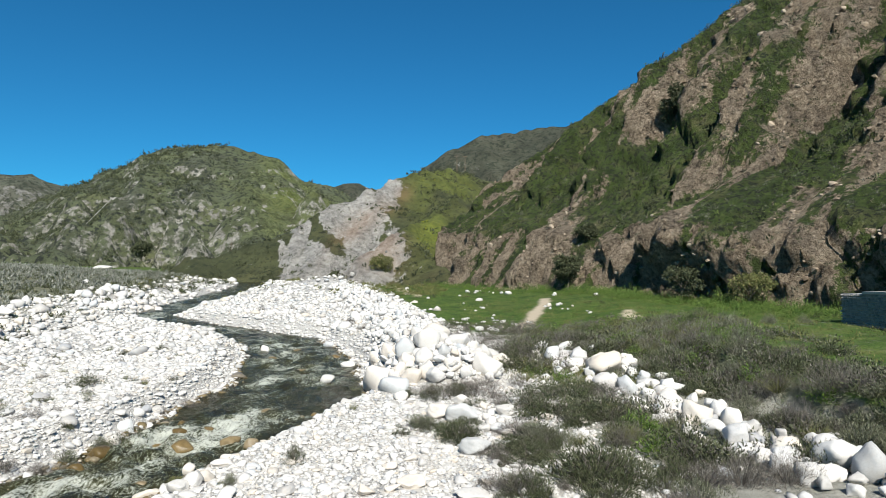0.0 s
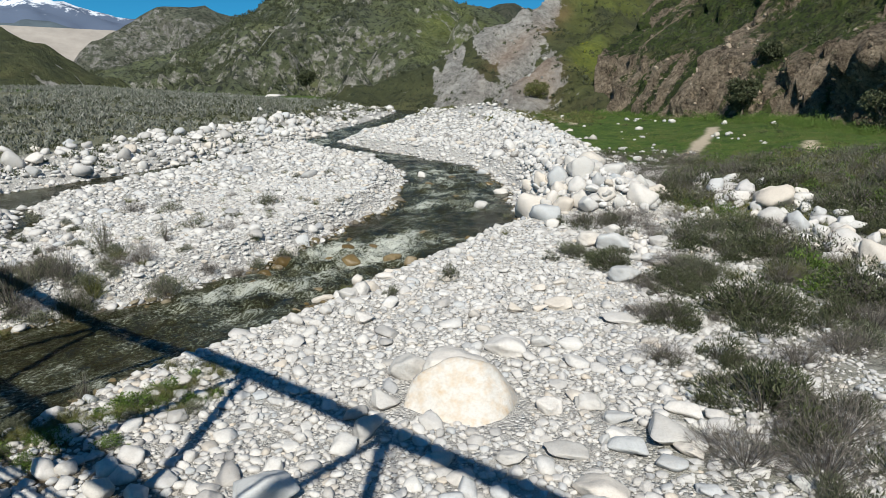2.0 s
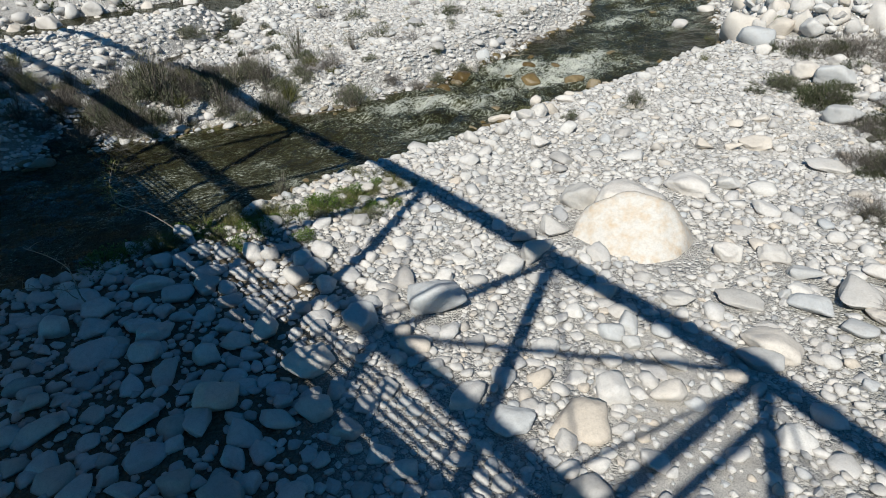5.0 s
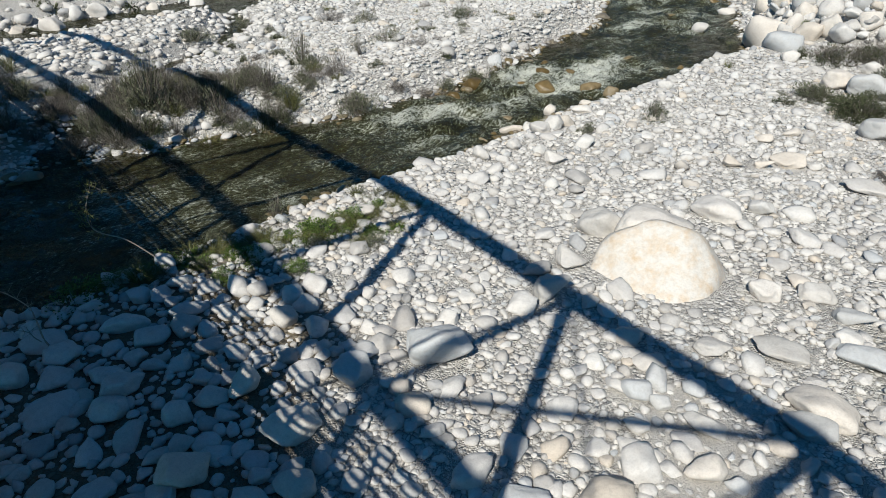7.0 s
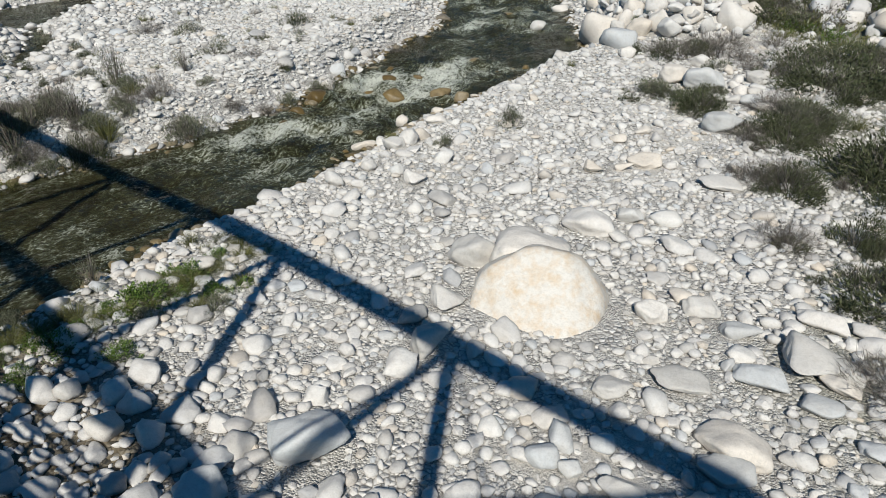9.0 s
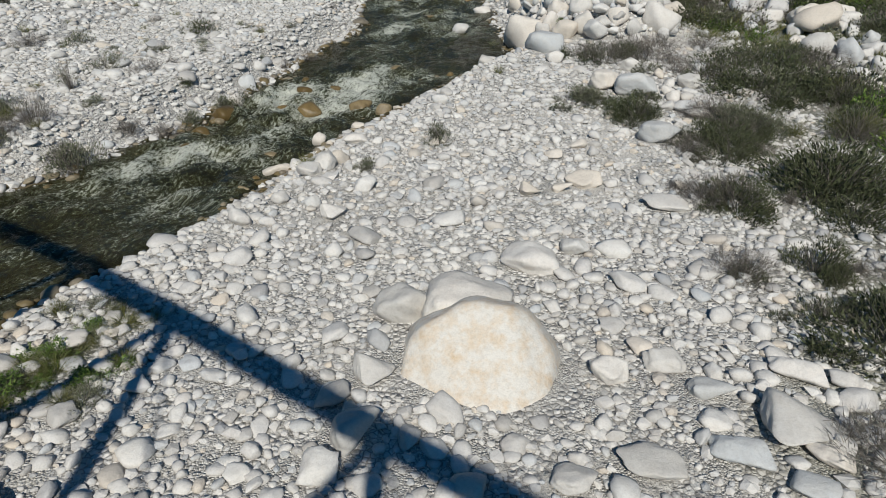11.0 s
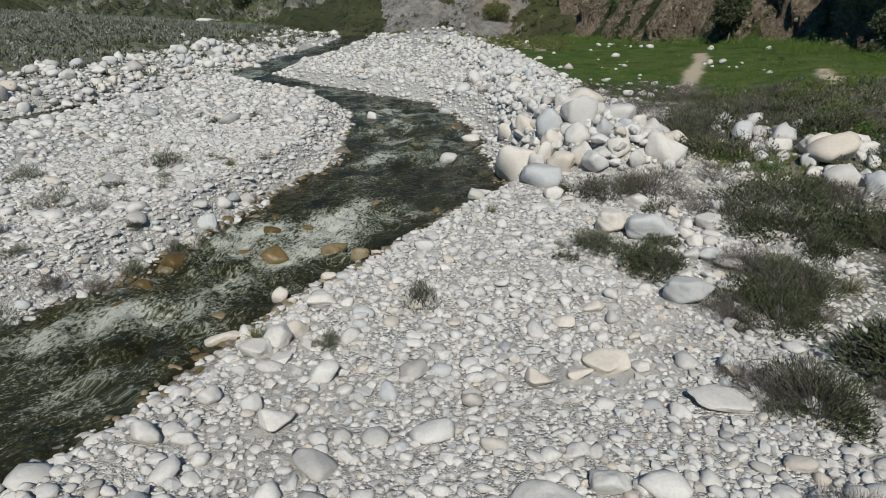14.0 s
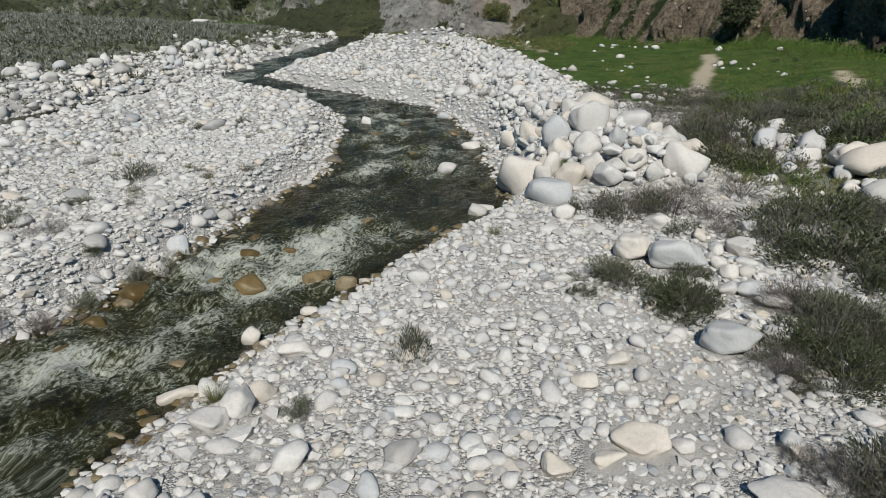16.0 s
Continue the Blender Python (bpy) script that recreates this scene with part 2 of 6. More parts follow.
def water_material():
    """Murky green-brown stream water, milky where it churns, with broken white threads along the flow."""
    m, t, b = material("stream_water", 0.06)
    b.inputs["IOR"].default_value = 1.33
    b.inputs["Specular IOR Level"].default_value = 0.5
    p = coords(t)
    deep = ramp(t, noise_tex(t, p, 0.5, 4), (0.35, (0.018, 0.018, 0.009)), (0.65, (0.042, 0.037, 0.015)))
    lane = t.nodes.new("ShaderNodeCombineXYZ")
    t.links.new(attr(t, "across"), lane.inputs[0])
    t.links.new(calc(t, "MULTIPLY", attr(t, "along"), 0.55), lane.inputs[1])
    v = lane.outputs[0]
    broad = noise_tex(t, v, 1.25, 10, 0.7, 0.35)
    thread = noise_tex(t, v, 3.4, 7, 0.7, 0.5)
    vein = calc(t, "MAXIMUM", calc(t, "SUBTRACT", 1.0, calc(t, "MULTIPLY", calc(t, "ABSOLUTE", calc(t, "SUBTRACT", thread, 0.5)), 9.0)), 0.0)
    fine = noise_tex(t, v, 10.0, 6, 0.8, 0.2)
    amt = attr(t, "foam")
    w = calc(t, "ADD", calc(t, "MULTIPLY", amt, 0.5), calc(t, "MULTIPLY", calc(t, "SUBTRACT", broad, 0.5), 0.95))
    w = calc(t, "ADD", w, calc(t, "MULTIPLY", calc(t, "SUBTRACT", fine, 0.5), 1.5))
    w = calc(t, "ADD", w, calc(t, "MULTIPLY", vein, 0.3))
    milky = ramp(t, w, (0.14, (0.0,)), (0.66, (1.0,)))
    white = ramp(t, w, (0.44, (0.0,)), (0.6, (0.34,)), (0.82, (1.0,)))
    churn = mix(t, milky, deep, (0.088, 0.096, 0.044))
    t.links.new(mix(t, white, churn, (0.64, 0.655, 0.57)), b.inputs["Base Color"])
    t.links.new(ramp(t, w, (0.4, (0.08,)), (0.8, (0.55,))), b.inputs["Roughness"])
    h = calc(t, "ADD", calc(t, "MULTIPLY", broad, 1.0), calc(t, "MULTIPLY", fine, 0.45))
    bump(t, b, calc(t, "ADD", h, calc(t, "MULTIPLY", thread, 0.5)), 0.8, 0.3)
    clear = t.nodes.new("ShaderNodeBsdfTransparent")
    clear.inputs[0].default_value = (0.55, 0.47, 0.26, 1)
    ms = t.nodes.new("ShaderNodeMixShader")
    t.links.new(ramp(t, w, (0.15, (0.76,)), (0.55, (0.98,))), ms.inputs[0])
    t.links.new(clear.outputs[0], ms.inputs[1])
    t.links.new(b.outputs[0], ms.inputs[2])
    t.links.new(ms.outputs[0], t.nodes["Material Output"].inputs[0])
    return m


M_GROUND = ground_material()
M_WATER = water_material()


def leaf_material(name, a, c, d):
    m, t, b = material(name, 0.7)
    rnd = t.nodes.new("ShaderNodeNewGeometry").outputs["Random Per Island"]
    col = ramp(t, rnd, (0.0, a), (0.5, c), (1.0, d))
    col = mix(t, 0.4, col, mix(t, 1.0, col, ramp(t, noise_tex(t, coords(t), 0.9, 3), (0.35, (0.6,)), (0.65, (1.3,))), "MULTIPLY"))
    fine = ramp(t, noise_tex(t, coords(t), 5.0, 4, 0.75), (0.36, (0.45,)), (0.62, (1.45,)))
    t.links.new(mix(t, 0.75, col, mix(t, 1.0, col, fine, "MULTIPLY")), b.inputs["Base Color"])
    return m


M_SAGE = leaf_material("sage_leaf", (0.075, 0.085, 0.05), (0.12, 0.13, 0.08), (0.2, 0.2, 0.14))
M_DARKLEAF = leaf_material("dark_leaf", (0.036, 0.044, 0.02), (0.058, 0.068, 0.033), (0.095, 0.105, 0.052))
M_GREENLEAF = leaf_material("fresh_leaf", (0.045, 0.088, 0.016), (0.08, 0.14, 0.024), (0.15, 0.2, 0.045))
M_OLIVE = leaf_material("olive_leaf", (0.075, 0.085, 0.026), (0.12, 0.13, 0.042), (0.2, 0.185, 0.075))
M_TWIG = leaf_material("dry_twig", (0.075, 0.066, 0.056), (0.125, 0.112, 0.096), (0.21, 0.19, 0.165))
M_SCRUB = leaf_material("grey_scrub_leaf", (0.11, 0.118, 0.09), (0.175, 0.182, 0.148), (0.27, 0.275, 0.235))
M_BARK = leaf_material("bark", (0.1, 0.08, 0.06), (0.14, 0.115, 0.09), (0.18, 0.15, 0.12))


def plain_material(name, col, rough, metal=0.0, vary=0.25, scale=6.0):
    m, t, b = material(name, rough)
    b.inputs["Metallic"].default_value = metal
    p = coords(t)
    dark = tuple(v * (1 - vary) for v in col)
    t.links.new(ramp(t, noise_tex(t, p, scale, 6, 0.7), (0.35, dark), (0.65, col)), b.inputs["Base Color"])
    bump(t, b, noise_tex(t, p, scale * 6, 4), 0.3, 0.02)
    return m


M_STEEL = plain_material("red_brown_bridge_steel", (0.2, 0.07, 0.045), 0.6)
M_CONCRETE = plain_material("bridge_concrete", (0.4, 0.39, 0.36), 0.9)
M_DAM = plain_material("dam_rockfill", (0.4, 0.36, 0.315), 0.95, 0.0, 0.25, 0.02)
M_POLE = plain_material("pole_wood", (0.2, 0.15, 0.1), 0.85)


# ---- number tools ----
def hashed(i, j, seed):
    n = (i.astype(np.int64) * 374761393 + j.astype(np.int64) * 668265263 + seed * 974711) & 0x7FFFFFFF
    n = ((n ^ (n >> 13)) * 1274126177) & 0x7FFFFFFF
    return ((n ^ (n >> 16)) & 0xFFFF) / 65535.0


def vnoise(x, y, seed=0):
    i, j = np.floor(x), np.floor(y)
    u, v = x - i, y - j
    u, v = u * u * (3 - 2 * u), v * v * (3 - 2 * v)
    a, b = hashed(i, j, seed), hashed(i + 1, j, seed)
    c, d = hashed(i, j + 1, seed), hashed(i + 1, j + 1, seed)
    return (a * (1 - u) + b * u) * (1 - v) + (c * (1 - u) + d * u) * v - 0.5


def fbm(x, y, size, octaves=4, seed=0, gain=0.5):
    out, amp, f = 0.0, 1.0, 1.0 / size
    for k in range(octaves):
        out = out + amp * vnoise(x * f + 17.3 * k, y * f - 9.1 * k, seed + k)
        amp, f = amp * gain, f * 2.03
    return out


def ridged(x, y, size, octaves=4, seed=0):
    out, amp, f = 0.0, 1.0, 1.0 / size
    for k in range(octaves):
        out = out + amp * (0.5 - 2 * np.abs(vnoise(x * f + 31.7 * k, y * f + 5.3 * k, seed + k)))
        amp, f = amp * 0.5, f * 2.1
    return out


def smooth(a, b, v):
    t = np.clip((v - a) / (b - a), 0, 1)
    return t * t * (3 - 2 * t)


def line_distance(x, y, pts):
    """Distance to a polyline, and the interpolated rest of its columns at the nearest place."""
    best = np.full(np.shape(x), 1e9)
    pts = [np.array(p, float) for p in pts]
    val = [np.zeros(np.shape(x)) for _ in range(len(pts[0]) - 2)]
    for p, q in zip(pts, pts[1:]):
        dx, dy = q[0] - p[0], q[1] - p[1]
        s = np.clip(((x - p[0]) * dx + (y - p[1]) * dy) / (dx * dx + dy * dy), 0, 1)
        d = np.hypot(x - p[0] - s * dx, y - p[1] - s * dy)
        near = d < best
        best = np.where(near, d, best)
        for k in range(len(val)):
            val[k] = np.where(near, p[2 + k] + s * (q[2 + k] - p[2 + k]), val[k])
    return best, val


def link_mesh(name, verts, faces, mats, parent=None, smooth_shade=True, attrs=None, index=None):
    verts, faces = np.asarray(verts, np.float32), np.asarray(faces, np.int32)
    me = bpy.data.meshes.new(name)
    k = faces.shape[1]
    me.vertices.add(len(verts))
    me.vertices.foreach_set("co", verts.ravel())
    me.loops.add(faces.size)
    me.loops.foreach_set("vertex_index", faces.ravel())
    me.polygons.add(len(faces))
    me.polygons.foreach_set("loop_start", np.arange(0, faces.size, k, dtype=np.int32))
    if index is not None:
        me.polygons.foreach_set("material_index", np.asarray(index, np.int32))
    me.polygons.foreach_set("use_smooth", np.full(len(faces), smooth_shade, bool))
    me.update(calc_edges=True)
    for key, v in (attrs or {}).items():
        me.attributes.new(key, "FLOAT", "POINT").data.foreach_set("value", np.asarray(v, np.float32).ravel())
    for m in mats if isinstance(mats, (list, tuple)) else [mats]:
        me.materials.append(m)
    ob = new(name, me)
    if parent is not None:
        ob.parent = parent
    return ob


def grid_faces(nx, ny):
    i = np.arange(nx * ny).reshape(ny, nx)
    return np.stack([i[:-1, :-1], i[:-1, 1:], i[1:, 1:], i[1:, :-1]], -1).reshape(-1, 4)


def empty(name, place=(0, 0, 0)):
    ob = new(name)
    ob.location = place
    return ob


# ---- the valley floor ----
MAIN = [(-40, -60, 7), (-34, -25, 6.5), (-28, -3, 6.2), (-23.3, 12, 6), (-20.5, 20, 5.0), (-17.3, 27, 4.2), (-16.2, 33, 4.0), (-14.8, 38.5, 4.4),
        (-13.8, 44, 5.2), (-12.2, 50, 6.6), (-12.5, 56, 5.6), (-14, 63, 5.6), (-16, 71, 5.2), (-19.5, 79, 4.6), (-26, 85.5, 3.4),
        (-36, 93, 3.6), (-46, 103, 3.6), (-48, 118, 4.2), (-48, 135, 4.2), (-50, 155, 3.6), (-54, 185, 4), (-70, 230, 4)]
SIDE = [(-46, 103, 3.2), (-50, 90, 2.4), (-51.5, 78, 2.8), (-53, 68, 4), (-55, 56, 5.5), (-57, 44, 5), (-60, 20, 5), (-64, -20, 5)]
BROOK = [(-50, 48, 0.9), (-46.5, 45, 0.9), (-41, 37.6, 0.7), (-39, 31.4, 0.8), (-36, 24.8, 0.9), (-31.5, 19.2, 1.0), (-27, 15.5, 1.5)]
LEVEE = [(1.4, 50.6, 1.6, 3.7), (-0.4, 54.5, 2.1, 5.0), (-3.0, 64, 1.9, 4.8), (-5.6, 80, 1.6, 4.8), (-11, 105, 1.0, 4.6), (-22, 150, 0.5, 4.6), (-30, 190, 0.2, 5)]
TRAIL = [(9.0, 78), (12, 90), (16, 105), (17, 112)]
TRAIL_FAR = [(-14, 168), (-10, 150), (-5, 130)]
TRAIL_SHORT = [(22.6, 77), (24, 86)]


def water_level(y):
    return np.interp(y, [-40, 20, 35, 45, 57, 80, 110, 150, 200, 300, 600], [-1.6, -1.25, -1.1, -0.75, -0.35, 1.0, 3.0, 5.4, 7.4, 8.6, 9.0])


def bar_level(y):
    return np.interp(y, [-40, 30, 45, 60, 80, 110, 150, 200, 300, 600], [0, 0, 0.6, 1.2, 2.3, 4.0, 6.2, 7.9, 8.9, 9.5])


def bank_distance(x, y):
    out = None
    for line in (MAIN, SIDE, BROOK):
        d, (w,) = line_distance(x, y, line)
        d = d - w + 0.5 * fbm(x, y, 3.0, 3, 5)
        out = d if out is None else np.minimum(out, d)
    return out


def terrace_distance(x, y):
    """Metres beyond the outer bank of the side channel, towards the scrub terrace; negative on the river's side."""
    edge = np.interp(y, [-20, 20, 44, 56, 68, 78, 90, 103, 118, 135, 155, 185, 230, 300], [-69, -65, -62, -60.5, -57, -54.3, -52.4, -51, -53, -54, -56, -62, -80, -110])
    return edge - x


def bank_cut(x, y):
    """Height of the shelf above the cut bank on the meadow's side, 0 to 1."""
    edge = np.interp(y, [0, 15, 30, 40, 50, 60, 72, 95], [25, 23, 21.5, 21, 20, 22, 26, 30]) + 1.2 * fbm(x, y, 4, 3, 12)
    return smooth(-0.4, 1.6, x - edge) * (1 - smooth(64, 80, y))


def ground_height(x, y):
    x, y = np.asarray(x, float), np.asarray(y, float)
    w, top = water_level(y), bar_level(y)
    d = bank_distance(x, y)
    top = top + 0.35 * fbm(x, y, 9, 4, 1) + 0.1 * fbm(x, y, 1.2, 2, 2)
    td = terrace_distance(x, y)
    top = top + smooth(3, 9, td) * 1.3 + np.clip(td - 6, 0, 150) * 0.05 * (1 + 0.5 * fbm(x, y, 60, 3, 3)) * smooth(-40, 60, y)
    ld, (lh, lw) = line_distance(x, y, LEVEE)
    top = top + lh * (1 - smooth(0.15, 1.0, ld / lw)) * (1 + 0.3 * fbm(x, y, 4, 2, 4))
    right = smooth(6, 26, x) * smooth(30, 75, y)
    top = top + 1.7 * right * (1 - smooth(130, 180, y)) + 1.9 * bank_cut(x, y) * (1 - 0.5 * smooth(30, 75, y))
    top = top + smooth(6, 14, x) * 0.25 * fbm(x, y, 5, 3, 7)
    top = top + 2.0 * np.exp(-(((x + 31) / 9) ** 2 + ((y - 176) / 5) ** 2))
    bank = smooth(0, 2.6, d)
    z = w + (top - w) * bank
    z = np.where(d < 0, w - 0.55 * smooth(0, 1.6, -d) + 0.2 * fbm(x, y, 1.4, 2, 6) * smooth(0, 1, -d), z)
    return z


def ground_at(x, y):
    return float(ground_height(np.array([x]), np.array([y]))[0])


def graded(lo, hi, step, end_lo, end_hi, grow=1.13):
    mid = list(np.arange(lo, hi + step / 2, step))
    a, s = [], step
    while (a[-1] if a else lo) > end_lo:
        s *= grow
        a.append((a[-1] if a else lo) - s)
    b, s = [], step
    while (b[-1] if b else hi) < end_hi:
        s *= grow
        b.append((b[-1] if b else hi) + s)
    return np.array(a[::-1] + mid + b)


gx, gy = graded(-66, 34, 0.5, -4800, 4800), graded(0, 100, 0.5, -1500, 4800)
GX, GY = np.meshgrid(gx, gy)
GZ = ground_height(GX, GY)
bd, tdist = bank_distance(GX, GY), terrace_distance(GX, GY)
tr, _ = line_distance(GX, GY, TRAIL)
for other in (TRAIL_FAR, TRAIL_SHORT):
    tr = np.minimum(tr, line_distance(GX, GY, other)[0])
lev, (levh, levw) = line_distance(GX, GY, LEVEE)
meadow = smooth(-1, 5, GX + 0.23 * (GY - 78)) * smooth(60, 84, GY + 0.35 * (GX - 20)) * smooth(1.0, 1.3, lev / levw)
shelf = smooth(0.5, 1.0, bank_cut(GX, GY)) * 0.62
bushland = 0.7 * smooth(3, 7.5, GX - 0.1 * (GY - 40) + 2 * fbm(GX, GY, 6, 3, 27)) * smooth(36, 50, GY) * smooth(1.0, 1.3, lev / levw)
soil = 0.55 * smooth(2.6, 6.5, GX - 0.1 * (GY - 30) + 2.5 * fbm(GX, GY, 4, 3, 29)) * smooth(6, 14, GY)
bushland = np.maximum(bushland, soil)
thicket = 0.42 * smooth(5, 12, GX - 0.1 * (GY - 40)) * smooth(34, 50, GY)
beyond = smooth(180, 240, np.hypot(GX, GY))
grass = np.maximum(np.maximum(meadow * 0.95, shelf), np.maximum(thicket, beyond * 0.7))
grass = np.maximum(grass, 0.62 * smooth(2.6, 0.2, np.abs(bd - 1.2)) * smooth(22, 17, GY) * smooth(-19, -16, GX))
sand = np.clip(smooth(0.02, 0.3, fbm(GX, GY, 7, 3, 21)) * smooth(-4, 0, GX) * smooth(16, 5, GX) * 0.8 + smooth(0.12, 0.3, fbm(GX, GY, 5, 3, 23)) * 0.7 * (0.3 + 0.7 * smooth(-18, -12, GX)), 0, 1)
damp = 0.9 * smooth(6.0, 2.0, np.hypot((GX + 30) / 2.0, GY - 19)) * smooth(-0.1, 0.15, fbm(GX, GY, 3, 3, 26))
cutface = smooth(0.03, 0.2, bank_cut(GX, GY)) * smooth(75, 60, GY)
# dark moss and mud along the near bank
moss_shade = 0.9 * smooth(4.2, 1.0, bd + 1.5 * fbm(GX, GY, 2.5, 3, 28)) * smooth(21, 15, GY) * smooth(-24, -19, GX)
# wet soil among the near stones, with their shade put into the colour
moss_shade = np.maximum(moss_shade, 0.85 * smooth(-5.5, -9.0, GX + 0.8 * (GY - 8) + 2 * fbm(GX, GY, 3, 3, 30)) * smooth(16, 11, GY))
sand = np.maximum(sand, 0.75 * np.exp(-(((GX + 1.5) / 5.0) ** 2 + ((GY - 12) / 5.5) ** 2)))
attrs = {"grass": grass, "scrub": np.maximum(np.maximum(np.maximum(damp, bushland), cutface), smooth(5, 11, tdist + 3 * fbm(GX, GY, 9, 3, 8))), "sand": sand,
         "path": smooth(1.2, 0.5, tr + 0.7 * fbm(GX, GY, 2, 2, 9)), "bed": np.maximum(smooth(0.15, -0.35, bd), moss_shade)}
floor_ground = link_mesh("ground", np.stack([GX, GY, GZ], -1).reshape(-1, 3), grid_faces(len(gx), len(gy)), M_GROUND, attrs=attrs)
tagged(floor_ground, "pale gravel valley floor with grass meadow and scrub terrace", "ground", kind="structure")


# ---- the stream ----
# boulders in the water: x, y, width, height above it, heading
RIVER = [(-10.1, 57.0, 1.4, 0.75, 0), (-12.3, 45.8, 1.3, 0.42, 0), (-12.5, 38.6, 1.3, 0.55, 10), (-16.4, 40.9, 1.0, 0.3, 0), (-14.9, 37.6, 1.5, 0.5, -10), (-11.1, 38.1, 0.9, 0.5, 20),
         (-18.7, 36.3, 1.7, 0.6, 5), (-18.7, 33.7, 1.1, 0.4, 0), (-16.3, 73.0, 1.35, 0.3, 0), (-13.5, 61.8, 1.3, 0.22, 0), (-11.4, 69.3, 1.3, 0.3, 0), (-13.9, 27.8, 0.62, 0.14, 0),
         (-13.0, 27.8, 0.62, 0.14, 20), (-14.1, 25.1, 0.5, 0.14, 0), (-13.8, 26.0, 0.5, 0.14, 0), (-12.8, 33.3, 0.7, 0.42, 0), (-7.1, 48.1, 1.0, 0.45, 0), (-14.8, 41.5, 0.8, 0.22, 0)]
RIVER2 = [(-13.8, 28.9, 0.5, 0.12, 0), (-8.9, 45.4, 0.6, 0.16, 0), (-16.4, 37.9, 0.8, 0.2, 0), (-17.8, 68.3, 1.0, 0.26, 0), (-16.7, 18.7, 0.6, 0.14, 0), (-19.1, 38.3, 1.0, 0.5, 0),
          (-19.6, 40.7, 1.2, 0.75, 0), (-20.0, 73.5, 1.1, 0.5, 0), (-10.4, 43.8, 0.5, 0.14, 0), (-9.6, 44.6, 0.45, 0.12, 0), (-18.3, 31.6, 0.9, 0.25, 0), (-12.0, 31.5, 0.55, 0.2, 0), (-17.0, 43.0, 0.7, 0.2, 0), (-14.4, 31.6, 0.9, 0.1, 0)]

wx, wy = np.arange(-75, 0, 0.24), np.concatenate([np.arange(-40, 6, 0.5), np.arange(6, 96, 0.24), np.arange(96, 240, 0.8)])
WX, WY = np.meshgrid(wx, wy)
wd = bank_distance(WX, WY)
rapid = np.zeros_like(WX)
for rx, ry, rl, rs in ((-15.8, 37.5, 6.0, 1.2), (-17.0, 30.5, 5.5, 1.0), (-19.5, 24.5, 4.5, 0.65), (-13.2, 43.5, 4.5, 0.95), (-22.5, 18, 4.5, 0.32), (-25, 11, 5, 0.3), (-13.5, 57, 4.5, 0.85), (-14.5, 66, 5.5, 0.95), (-18.5, 77, 6, 0.85), (-33, 91, 8, 0.6), (-45, 103, 9, 0.55), (-48, 125, 16, 0.5), (-12, 50, 3.5, 0.35)):
    rapid = np.maximum(rapid, rs * np.exp(-((WX - rx) ** 2 / (rl * 0.75) ** 2 + (WY - ry) ** 2 / rl ** 2)))
for bx, by, bw, bh, _ in RIVER + RIVER2:
    rapid = np.maximum(rapid, min(0.95, 0.35 + bw * 0.4) * np.exp(-((WX - bx + 0.25 * bw) ** 2 / (0.75 * bw) ** 2 + (WY - by + 0.9 * bw) ** 2 / (1.1 * bw) ** 2)))
core = smooth(0.3, -1.2, wd)
foam = rapid * core * (0.62 + 1.1 * fbm(WX, WY, 2.2, 3, 31)) + 0.34 * core * smooth(-0.1, 0.25, fbm(WX, WY, 3.0, 3, 32))
flow = WY + 0.15 * WX
wave = fbm(WX * 1.5, flow, 1.3, 4, 33) * (0.1 + 0.6 * rapid * core) + 0.05 * fbm(WX, WY, 4, 2, 34)
WZ = water_level(WY) + wave
wf = grid_faces(len(wx), len(wy))
keep = (wd.ravel()[wf] < 0.45).any(1)
used, inv = np.unique(wf[keep], return_inverse=True)
walked = np.concatenate([[0.0], np.cumsum([math.hypot(q[0] - p[0], q[1] - p[1]) for p, q in zip(MAIN, MAIN[1:])])])
_, (along, mid_x) = line_distance(WX, WY, [(p[0], p[1], a_, p[0]) for p, a_ in zip(MAIN, walked)])
stream = link_mesh("water", np.stack([WX, WY, WZ], -1).reshape(-1, 3)[used], inv.reshape(-1, 4), M_WATER, attrs={"foam": foam.ravel()[used], "along": along.ravel()[used], "across": (WX - mid_x).ravel()[used]})
tagged(stream, "murky green-brown mountain stream with white rapids", "stream", kind="structure")


